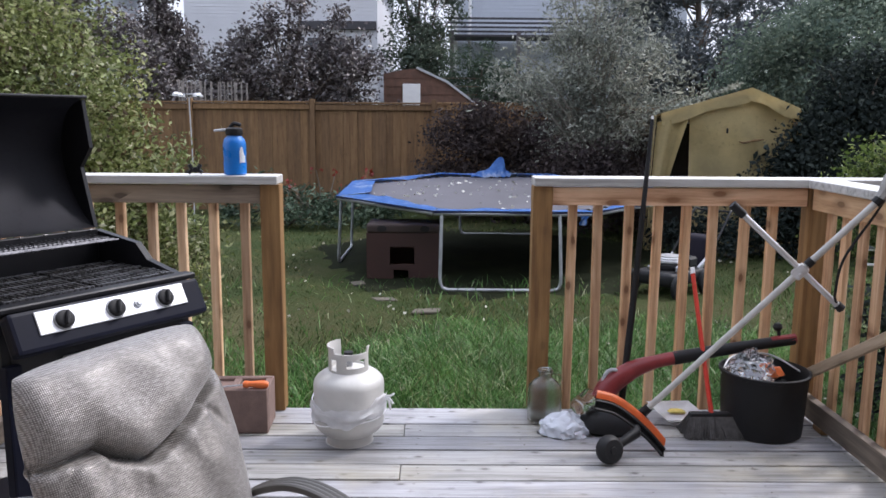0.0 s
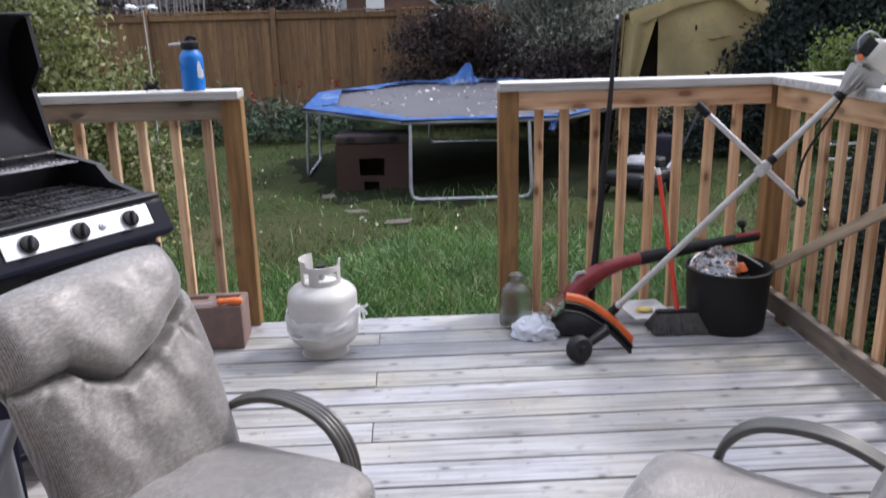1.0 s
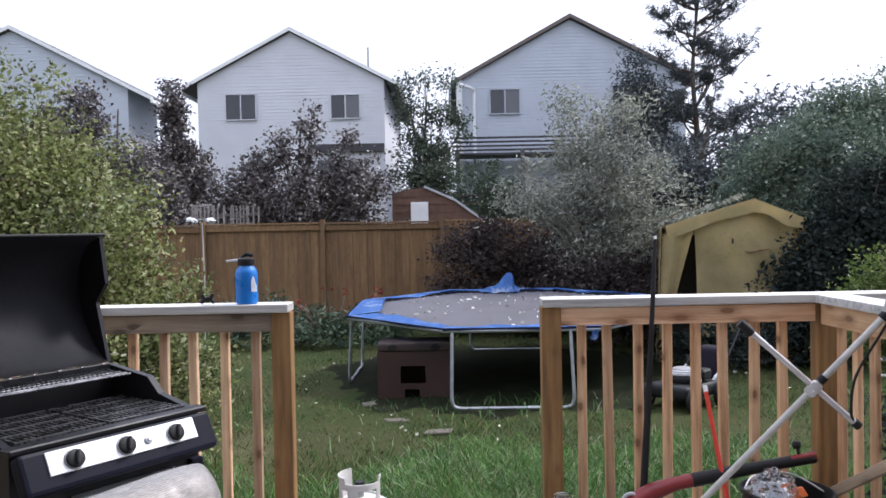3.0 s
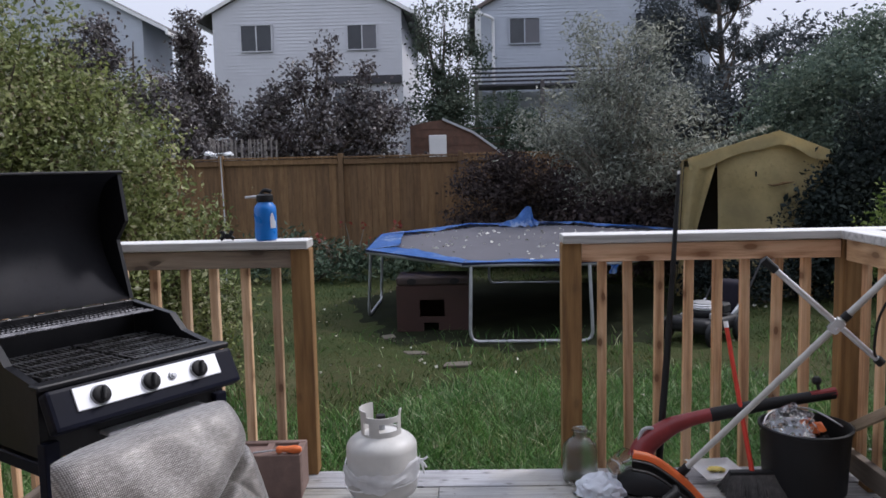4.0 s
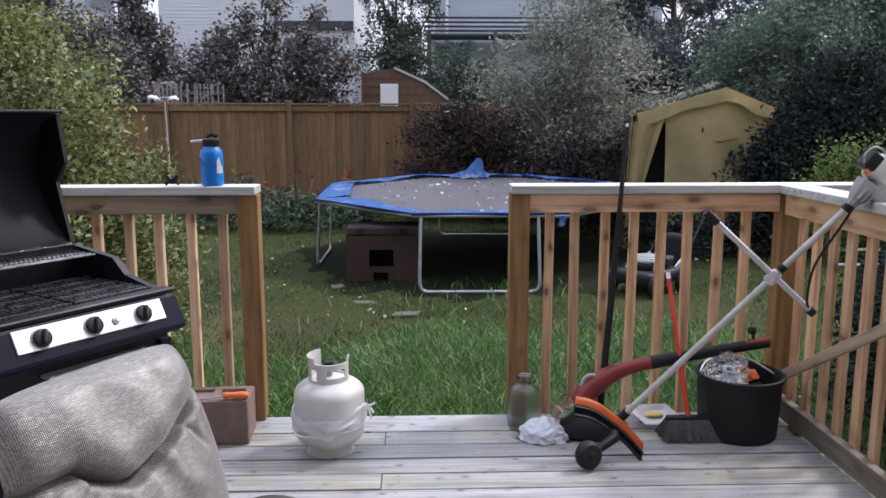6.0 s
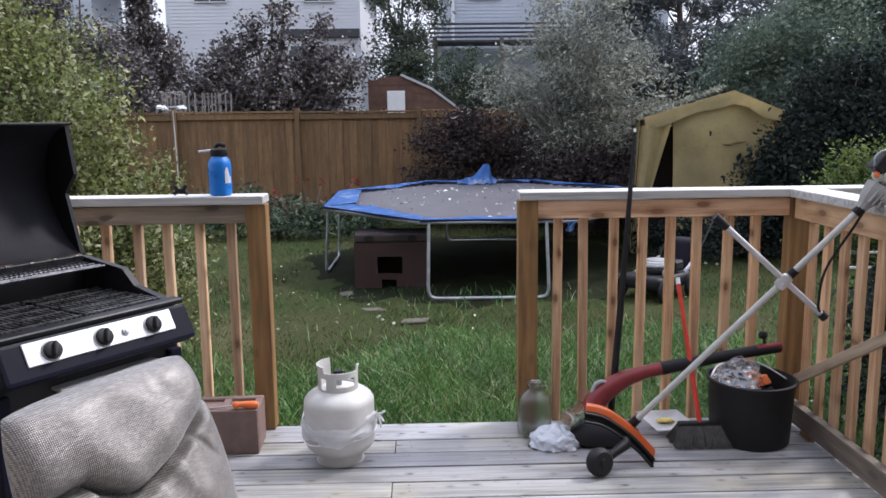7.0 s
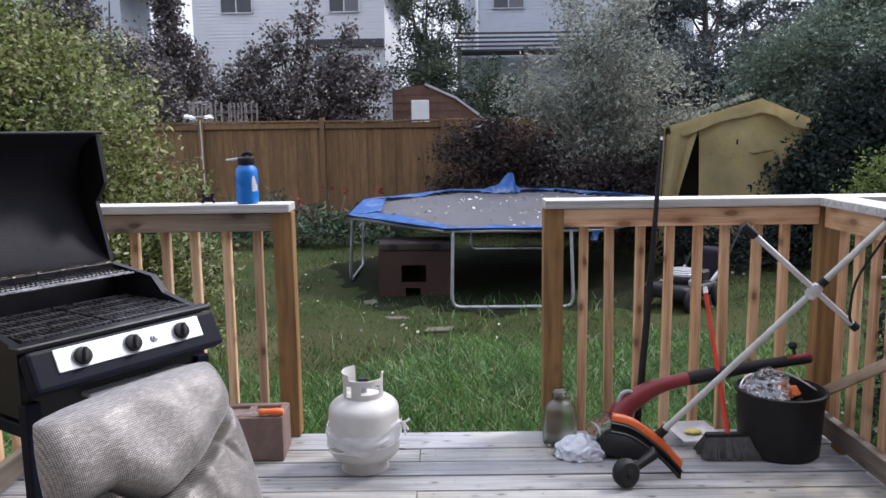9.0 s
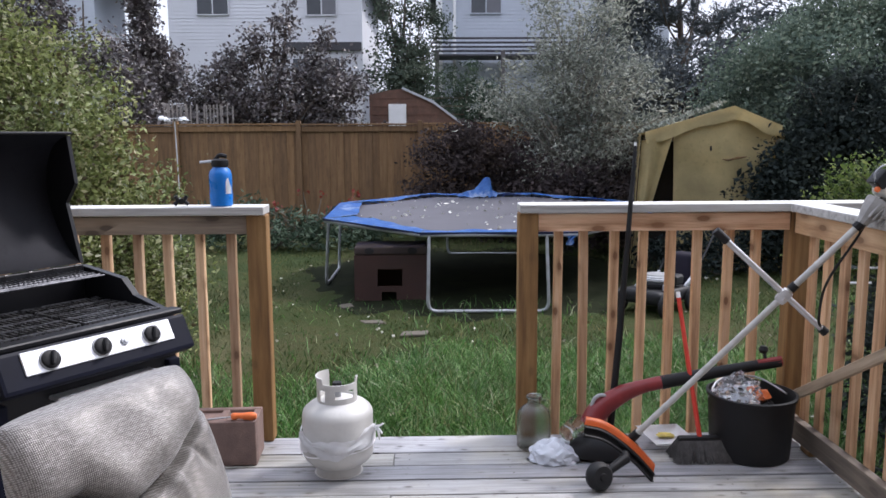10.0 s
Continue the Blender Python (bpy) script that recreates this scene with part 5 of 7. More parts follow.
def shelter():
    s = thing("canvas_shelter", "tan canvas garden shelter with curtained front", "shelter", SHELTER)
    dep = 3.2
    foot, eave, peak = 1.26, (1.16, 1.92), (0.16, 2.29)
    pts = [(-foot, 0.0), (-eave[0], eave[1]), (peak[0], peak[1]), (0.86, 2.0), (0.95, 0.0)]

    def prof(u):
        k = min(3, int(u * 4))
        t = u * 4 - k
        (x0, z0), (x1, z1) = pts[k], pts[k + 1]
        return Vector((x0 + (x1 - x0) * t, 0, z0 + (z1 - z0) * t))
    bm = bmesh.new()

    def cover(u, v):
        p = prof(u)
        sag = 0.07 * math.sin(math.pi * v * 3) ** 2 * math.sin(math.pi * ((u * 4) % 1.0))
        return Vector((p.x, v * dep, p.z - sag * (1 if 0.25 < u < 0.75 else 0) + 0.012 * math.sin(31 * u + 9 * v)))
    sheet(bm, cover, 40, 16)
    thicken(bm, 0.012)
    part("cover", bm, M_CANVAS, s, "", True)
    bm = bmesh.new()

    def band(u, v):
        p = prof(0.26 + 0.48 * u)
        return Vector((p.x * (1 - 0.03 * v), -0.03 - 0.02 * v + 0.012 * math.sin(30 * u) * v, p.z + 0.015 - 0.17 * v * (1 + 0.12 * math.sin(17 * u))))
    sheet(bm, band, 40, 3)
    thicken(bm, 0.014)
    part("front_band", bm, M_CANVAS, s, "stitched canvas edge band", True)
    bm = bmesh.new()

    def curtain(u, v):
        x0, x1 = -1.25 + 0.10 * v, -1.17 + 0.47 * v ** 1.2
        return Vector((x0 + (x1 - x0) * u, -0.01 + 0.05 * math.sin(9 * u + 1.5 * v) * (0.4 + 0.6 * v), 1.83 * v + (0.06 * u * v)))
    sheet(bm, curtain, 12, 14)
    thicken(bm, 0.012)
    part("side_curtain", bm, M_CANVAS, s, "gathered canvas curtain", True)
    bm = bmesh.new()

    def flap(u, v):
        x = -0.69 + 1.42 * u
        top = 1.88 + 0.34 * (1 - abs(x - 0.1) / 0.95)
        return Vector((x + 0.03 * math.sin(3 * v), 0.02 + 0.04 * math.sin(7 * u + 2.0 * v) + 0.02 * math.sin(19 * v + 6 * u), 0.03 + (top - 0.03) * v))
    sheet(bm, flap, 24, 14)
    thicken(bm, 0.012)
    part("front_flap", bm, M_CANVAS, s, "hanging canvas front panel", True)
    for x, z in ((-0.15, 1.72),):
        part("tie", boxes(((x, -0.045, z), (0.025, 0.02, 0.07)), bev=0.004), M_RUBBER, s)
    bm = bmesh.new()
    tube(bm, curve_pts([(0.02, -0.045, 1.575), (0.1, -0.06, 1.56), (0.2, -0.065, 1.585), (0.26, -0.06, 1.592), (0.36, -0.055, 1.605)], 3), [0.006, 0.008, 0.012, 0.016, 0.015, 0.013, 0.016, 0.02, 0.018, 0.016, 0.014, 0.01, 0.007], 8)
    part("torn_seam", bm, M_STAIN, s, "brown stained torn seam", True)
    # near-black sheet stands in for the shade inside the shelter
    part("dark_lining", boxes(((-0.15, 0.5, 0.92), (1.85, 0.03, 1.78))), M_DARK, s, "dark sheet painting the shade inside")
    for px in (-1.1, 0.82):
        bm = bmesh.new()
        tube(bm, [(px, 0.25, 0), (px, 0.25, eave[1] - 0.08)], 0.022, 8)
        part("pole", bm, M_GALV, s, "", True)
    rg = R(61)
    n = 700
    u = rg.random(n) ** 1.4
    v = rg.random(n) ** 1.6
    cen = np.stack([-1.16 + 1.2 * u, 0.05 + 1.6 * v, 1.93 + 0.40 * u + 0.02 + 0.03 * rg.random(n)], 1)
    o = new("fallen_leaves", leaves_mesh("fallen_leaves", cen, 0.075, L_OLIVE, rg, 0.5, 0, 0.4))
    o.matrix_world = SHELTER
    tagged(o, "pale leaves and twigs lying on the canvas roof", "leaves", kind="stuff")


shelter()


def pavers():
    for x, y, w, d, a in ((0.02, 7.55, 0.24, 0.09, 6), (-0.42, 8.05, 0.2, 0.08, 14), (-0.78, 8.85, 0.15, 0.1, 30)):
        bm = bmesh.new()
        box(bm, (0, 0, 0), (w * 1.1, d * 1.6, 0.03), 0.014, seg=3)
        for q in bm.verts:
            q.co.x += 0.02 * math.sin(31 * q.co.y + 9 * x)
            q.co.y += 0.016 * math.sin(19 * q.co.x + 5 * y)
        alone("paving_stone", bm, M_PAVER, "pale flat stone half sunk in the lawn", "stone", pose(x, y, G - 0.006, 2, 1, a), group="stones on the lawn")


pavers()


def garden_stake():
    g = thing("garden_stake", "thin garden stake with white rags tied on top", "stake", Matrix.Translation((-3.58, 12.0, G + 0.06)))
    bm = bmesh.new()
    tube(bm, [(0, 0, -0.1), (0.03, 0, 1.0), (0.01, 0, 2.08)], 0.009, 8)
    part("stick", bm, M_GREYLT, g)
    for dx, s_, k in ((-0.17, 0.06, 3.0), (-0.1, 0.045, 5.0), (0.14, 0.065, 8.0)):
        bm = scrunch((s_, 0.05, s_ * 0.75), k, 0.75, 3)
        bmesh.ops.transform(bm, matrix=Matrix.Translation((dx, 0, 2.09 + 0.25 * abs(dx) - 0.03)), verts=bm.verts[:])
        part("rag", bm, M_PAPER, g, "crumpled white rag", True)
    bm = bmesh.new()
    tube(bm, [(-0.2, 0, 2.12), (0.1, 0, 2.13)], 0.008, 6)
    part("crosspiece", bm, M_GREYLT, g)


def wire_fence():
    f = thing("wire_fence", "low white wire garden fence past the side rail", "fence", Matrix.Translation((2.75, 5.0, G)))
    for k in range(2, 5):
        bm = bmesh.new()
        tube(bm, [(0.2 + k * 0.5, 0, 0), (0.2 + k * 0.5, 0, 1.1)], 0.012, 6)
        part("stake", bm, M_GREYLT, f)
    for z in (0.95, 1.05):
        bm = bmesh.new()
        tube(bm, [(0.1, 0, z), (2.3, 0, z - 0.02)], 0.009, 6)
        part("wire", bm, M_TRIM, f)


wire_fence()


# ---- things on the deck ----
def propane_tank():
    t = thing("propane_tank", "white steel propane tank with torn label on the deck", "propane tank", pose(-0.237, 3.098, 0, 0, 0, 0))
    bm = bmesh.new()
    R0 = 0.145
    prof = [(0.0, 0.018)]
    prof += [(R0 * math.sin(k * math.pi / 16), 0.092 - 0.074 * math.cos(k * math.pi / 16)) for k in range(2, 9)]
    prof += [(R0, 0.13), (R0 + 0.003, 0.158), (R0 + 0.004, 0.164), (R0 + 0.003, 0.17), (R0, 0.178), (R0, 0.225)]
    prof += [(R0 * math.cos(k * math.pi / 16), 0.25 + 0.07 * math.sin(k * math.pi / 16)) for k in range(0, 8)] + [(0, 0.32)]
    lathe(bm, prof, 40)
    part("body", bm, M_TANK, t, "", True)
    bm = bmesh.new()
    lathe(bm, [(0.1, 0.0), (0.095, 0.0), (0.09, 0.045), (0.096, 0.045)], 32)
    part("foot_ring", bm, M_TANK, t, "", True)
    # collar: a band with windows and a gap at the front
    bm = bmesh.new()
    n, r0 = 48, 0.083
    zs = [0.298, 0.318, 0.33, 0.364, 0.388, 0.412]

    def solid(a, j):
        d = math.degrees(a)
        if d < 122 or d > 350:
            return j < 1
        if (268 < d < 330 and j == 2) or (214 < d < 240 and j in (1, 2)) or (146 < d < 172 and j == 2):
            return False
        if 236 <= d <= 334:
            return j < 4
        return True
    for k in range(n):
        a0, a1 = 2 * math.pi * k / n, 2 * math.pi * (k + 1) / n
        for j in range(5):
            if not solid((a0 + a1) / 2, j):
                continue
            q = []
            for a, z in ((a0, zs[j]), (a1, zs[j]), (a1, zs[j + 1]), (a0, zs[j + 1])):
                rr = r0 + (0.005 if z > 0.4 else 0)
                q.append(bm.verts.new((rr * math.cos(a), rr * math.sin(a), z)))
            bm.faces.new(q)
    bmesh.ops.remove_doubles(bm, verts=bm.verts[:], dist=1e-4)
    thicken(bm, 0.005)
    part("collar", bm, M_TANK, t, "pressed steel guard collar", True)
    bm = bmesh.new()
    tube(bm, [(0, 0, 0.31), (0, 0, 0.368)], 0.016, 10)
    tube(bm, [(-0.005, 0, 0.352), (0.0, -0.05, 0.352)], 0.014, 10)
    v = part("valve", bm, M_GALV, t, "brass and steel valve", True)
    bm = bmesh.new()
    tube(bm, [(0, 0, 0.366), (0, 0, 0.38)], 0.019, 10)
    part("valve_knob", bm, M_RUBBER, v)
    # torn wrap label
    bm = bmesh.new()

    def wrap(u, v):
        a = radians(172 + 196 * u)
        mid = 0.148 + 0.045 * (u - 0.35) + 0.012 * math.sin(9 * u)
        half = 0.026 + 0.016 * math.sin(3.1 * u * 3.14) ** 2 + 0.012 * noise.noise(Vector((14 * u, 3 * v, 1)))
        rr = R0 + 0.011 + 0.006 * noise.noise(Vector((9 * u, 4 * v, 5))) + 0.004 * math.sin(17 * u + 9 * v) * (1 - abs(2 * v - 1))
        return Vector((rr * math.cos(a), rr * math.sin(a), mid + (2 * v - 1) * half))
    sheet(bm, wrap, 90, 8)
    thicken(bm, 0.0015)
    part("label_wrap", bm, M_PAPER, t, "torn and wrinkled white label band", True)
    for z0, tilt, ph in ((0.135, 0.02, 0.4), (0.185, 0.03, 2.0)):
        bm = bmesh.new()
        pts = []
        for k in range(49):
            a = 2 * math.pi * k / 48
            pts.append(((R0 + 0.007) * math.cos(a), (R0 + 0.007) * math.sin(a), z0 - 0.012 + tilt * math.cos(a - ph) + 0.006 * math.sin(3 * a)))
        tube(bm, pts, 0.003, 5)
        part("string", bm, M_PAPER, t, "thin white cord")
    bm = bmesh.new()
    for dx, dz in ((0.03, -0.03), (0.035, 0.015), (0.02, -0.055)):
        tube(bm, curve_pts([(R0 + 0.005, -0.04, 0.205), (R0 + 0.012 + dx * 0.5, -0.05, 0.205 + dz * 0.3), (R0 + 0.01 + dx, -0.05, 0.205 + dz)], 3), 0.005, 5)
    part("knot", bm, M_PAPER, t, "loose ends of torn plastic")


propane_tank()


def cinder_block():
    b = thing("concrete_block", "brown concrete block standing by the post", "block", pose(-0.742, 3.245, 0, 0, 0, 2))
    bm = bmesh.new()
    L, D, H, t = 0.3, 0.19, 0.195, 0.032
    for c, s in (((0, -D / 2 + t / 2, H / 2), (L, t, H)), ((0, D / 2 - t / 2, H / 2), (L, t, H)), ((-L / 2 + t / 2, 0, H / 2), (t, D - 2 * t + 0.002, H - 0.003)), ((L / 2 - t / 2, 0, H / 2), (t, D - 2 * t + 0.002, H - 0.003)), ((0, 0, H / 2), (t, D - 2 * t + 0.002, H - 0.003))):
        box(bm, c, s, 0.004)
    part("body", bm, M_BLOCK, b)
    box_bm = bmesh.new()
    box(box_bm, (0, 0, H - 0.03), (L - 0.03, D - 0.03, 0.03), 0.004)
    part("fill", box_bm, M_BLOCK, b)
    bm = bmesh.new()
    pts = curve_pts([(-0.05, 0, 0), (-0.02, 0.0, 0.003), (0.03, 0, 0.0), (0.055, 0, 0)], 4)
    tube(bm, pts, [0.01, 0.014, 0.016, 0.014, 0.012, 0.013, 0.015, 0.017, 0.018, 0.017, 0.015, 0.014, 0.01][:len(pts)], 10)
    k = thing("screwdriver", "orange-handled screwdriver lying on the concrete block", "screwdriver", pose(-0.642, 3.172, H + 0.016, 0, 0, 4))
    part("handle", bm, M_ORANGE, k, "", True)
    bm = bmesh.new()
    tube(bm, [(-0.05, 0, 0.0), (-0.15, 0.01, -0.012)], 0.004, 6)
    part("shaft", bm, M_GALV, k)


cinder_block()


def water_bottle():
    w = thing("water_bottle", "bright blue water bottle with black spout lid", "bottle", pose(-0.765, 3.455, 1.0765, 0, 0, 0))
    bm = bmesh.new()
    lathe(bm, [(0, 0), (0.042, 0), (0.048, 0.006), (0.049, 0.05), (0.0475, 0.075), (0.049, 0.1), (0.049, 0.135), (0.044, 0.155), (0.032, 0.168), (0.03, 0.175), (0, 0.175)], 28)
    part("body", bm, M_BLUE, w, "", True)
    bm = bmesh.new()
    lathe(bm, [(0, 0.172), (0.035, 0.172), (0.037, 0.178), (0.036, 0.2), (0.026, 0.206), (0, 0.208)], 24)
    lid = part("lid", bm, M_RUBBER, w, "black screw lid", True)
    bm = bmesh.new()
    tube(bm, curve_pts([(-0.02, 0, 0.2), (0.0, 0, 0.222), (0.03, 0, 0.215)], 4), 0.009, 8)
    part("carry_loop", bm, M_RUBBER, lid, "", True)
    bm = bmesh.new()
    tube(bm, [(-0.03, -0.005, 0.196), (-0.085, -0.01, 0.192)], [0.006, 0.005], 8)
    part("straw", bm, M_GREYLT, lid, "pale drinking spout", True)
    bm = bmesh.new()

    def dec(u, v):
        a = radians(-52 + 38 * u)
        return Vector((0.0497 * math.cos(a), 0.0497 * math.sin(a), 0.055 + 0.07 * v * (0.7 + 0.3 * math.sin(5 * u))))
    sheet(bm, dec, 8, 4)
    thicken(bm, 0.0008)
    part("decal", bm, M_PAPER, w, "worn white printed patch", True)


water_bottle()


def rail_clip():
    c = thing("spring_clamp", "small black spring clamp on the rail cap", "clamp", pose(-0.937, 3.44, 1.0765, 0, 0, 20))
    for sx in (-1, 1):
        bm = bmesh.new()
        tube(bm, curve_pts([(sx * 0.03, 0, 0.008), (sx * 0.014, 0, 0.024), (sx * 0.024, 0, 0.046)], 4), [0.009] * 9, 8)
        part("jaw", bm, M_RUBBER, c, "", True)
    bm = bmesh.new()
    tube(bm, [(0, -0.016, 0.022), (0, 0.016, 0.022)], 0.013, 10)
    part("spring", bm, M_RUBBER, c)


rail_clip()


def gas_grill():
    # local x along the front to the right, local y to the back, z up
    g = thing("gas_grill", "black gas barbecue with open lid and steel control panel", "barbecue", pose(-0.873, 2.26, 0, 0, 0, 56.06))
    W, D = 0.593, 0.463
    hw = W / 2
    # firebox: side walls that step down to the front, floor, front and back
    side = [(0.0, 0.615), (0.0, 0.805), (0.03, 0.82), (0.17, 0.85), (0.23, 0.903), (D, 0.93), (D, 0.615)]
    for sx in (-1, 1):
        bm = bmesh.new()
        prism(bm, side, sx * hw - 0.012, sx * hw + 0.012)
        part("side_wall", bm, M_BLACK, g)
    part("front_wall", boxes(((0, 0.012, 0.705), (W - 0.024, 0.024, 0.2)), bev=0.003), M_BLACK, g)
    part("back_wall", boxes(((0, D - 0.012, 0.775), (W - 0.024, 0.024, 0.32)), bev=0.003), M_BLACK, g)
    part("firebox_floor", boxes(((0, D / 2, 0.635), (W - 0.024, D - 0.05, 0.02))), M_BLACK, g)
    part("front_lip", boxes(((0, -0.005, 0.815), (W + 0.05, 0.05, 0.018)), bev=0.004), M_BLACK, g)
    for k, sx in enumerate((-1, 1)):
        bm = bmesh.new()
        x0, x1 = (sx < 0) * -(hw - 0.02) + (sx > 0) * 0.006, (sx < 0) * -0.006 + (sx > 0) * (hw - 0.02)
        for i in range(15):
            x = x0 + (x1 - x0) * (i + 0.5) / 15
            box(bm, (x, D / 2 - 0.045, 0.822), (0.0075, D - 0.13, 0.011))
        grate = part("cooking_grate", bm, M_GRATE, g, "greasy black cooking grate")
        for y in (0.028, 0.12, 0.2, 0.28, 0.36):
            part("cross_bar", boxes((((x0 + x1) / 2, y, 0.8235), (x1 - x0, 0.007, 0.012))), M_RACK, grate, "worn shiny cross bar")
    bm = bmesh.new()
    for i in range(34):
        x = -hw + 0.03 + (W - 0.06) * i / 33
        tube(bm, [(x, D - 0.02, 0.915), (x, D - 0.15, 0.905)], 0.0026, 5)
    for y in (D - 0.02, D - 0.055, D - 0.09, D - 0.125, D - 0.15):
        tube(bm, [(-hw + 0.02, y, 0.909), (hw - 0.02, y, 0.909)], 0.0036, 5)
    part("warming_rack", bm, M_RACK, g, "wire warming rack")
    # control panel
    tilt = Matrix.Translation((0, -0.07, 0.745)) @ Matrix.Rotation(radians(-27), 4, 'X')
    bm = bmesh.new()
    box(bm, (0, 0.015, 0.012), (W + 0.03, 0.05, 0.118), 0.012, tilt, 2)
    part("panel_housing", bm, M_NAVY, g)
    bm = bmesh.new()
    box(bm, (0, -0.0125, 0.027), (0.484, 0.006, 0.067), 0.002, tilt)
    pan = part("control_panel", bm, M_STEEL, g, "bright steel control panel")
    for x in (-0.167, -0.007, 0.163):
        bm = bmesh.new()
        lathe(bm, [(0.03, 0.0), (0.029, 0.003), (0.027, 0.004), (0, 0.004)], 22)
        bmesh.ops.transform(bm, matrix=tilt @ pose(x, -0.0158, 0.024, 90, 0, 0), verts=bm.verts[:])
        part("knob_ring", bm, M_GALV, pan)
        bm = bmesh.new()
        lathe(bm, [(0, 0.004), (0.026, 0.004), (0.025, 0.014), (0.02, 0.017), (0, 0.017)], 22)
        box(bm, (0, 0, 0.021), (0.01, 0.042, 0.016), 0.003)
        bmesh.ops.transform(bm, matrix=tilt @ pose(x, -0.0158, 0.024, 90, 20, 0), verts=bm.verts[:])
        part("knob", bm, M_RUBBER, g, "black control knob", True)
    bm = bmesh.new()
    lathe(bm, [(0.013, 0), (0.012, 0.006), (0.007, 0.007), (0.006, 0.011), (0, 0.011)], 16)
    bmesh.ops.transform(bm, matrix=tilt @ pose(0.068, -0.0158, 0.024, 90, 0, 0), verts=bm.verts[:])
    part("igniter_button", bm, M_GALV, g, "small chrome igniter button", True)
    part("tray_edge", boxes(((0.03, -0.03, 0.645), (0.34, 0.05, 0.012)), bev=0.003), M_STEEL, g, "steel grease tray edge")
    # open lid: bent shell and two cheek plates
    hz, hy = 0.935, D + 0.005
    shell = [(0.0, 0.0), (0.075, 0.06), (0.15, 0.17), (0.175, 0.29), (0.13, 0.40), (0.035, 0.455)]
    rim = [(0.0, 0.0), (0.063, 0.213), (0.0, 0.283), (0.031, 0.45)]
    cs = curve_pts([(0, a, b) for a, b in shell], 3)
    bm = bmesh.new()
    sheet(bm, lambda u, v: Vector((-hw + W * v, hy + cs[int(u * (len(cs) - 1) + 0.5)].y, hz + cs[int(u * (len(cs) - 1) + 0.5)].z)), len(cs) - 1, 8)
    thicken(bm, -0.006)
    lid = part("lid", bm, M_LIDIN, g, "open lid with smoke-stained inside", True)
    poly = [(hy + a, hz + b) for a, b in rim] + [(hy + c.y, hz + c.z) for c in cs[::-1][1:-1]]
    for sx in (-1, 1):
        bm = bmesh.new()
        prism(bm, poly, sx * hw - 0.006, sx * hw + 0.008)
        part("cheek_plate", bm, M_BLACK, lid)
    bm = bmesh.new()
    box(bm, (0, hy + 0.03, hz + 0.458), (W + 0.02, 0.03, 0.012), 0.004)
    part("lid_lip", bm, M_BLACK, lid)
    for k in range(7):
        x = -hw + 0.05 + k * (W - 0.1) / 6
        bm = bmesh.new()
        tube(bm, [(x, D - 0.03, 0.934), (x + 0.012, D - 0.03, 0.934)], 0.004, 6)
        part("hinge_screw", bm, M_GRATE, lid)
    # cart
    for sx in (-1, 1):
        for y in (0.0, D - 0.03):
            bm = bmesh.new()
            box(bm, (sx * (hw - 0.01), y + 0.0, 0.33), (0.045, 0.045, 0.66), 0.006, seg=2)
            part("leg", bm, M_NAVY, g)
        part("side_rail", boxes(((sx * (hw - 0.01), D / 2 - 0.015, 0.575), (0.03, D - 0.07, 0.04)), bev=0.004), M_NAVY, g)
    part("bottom_shelf", boxes(((0, D / 2 - 0.015, 0.14), (W - 0.07, D - 0.02, 0.025)), bev=0.004), M_NAVY, g)
    part("front_rail", boxes(((0, 0.0, 0.575), (W - 0.06, 0.03, 0.05)), bev=0.004), M_BLACK, g)


gas_grill()


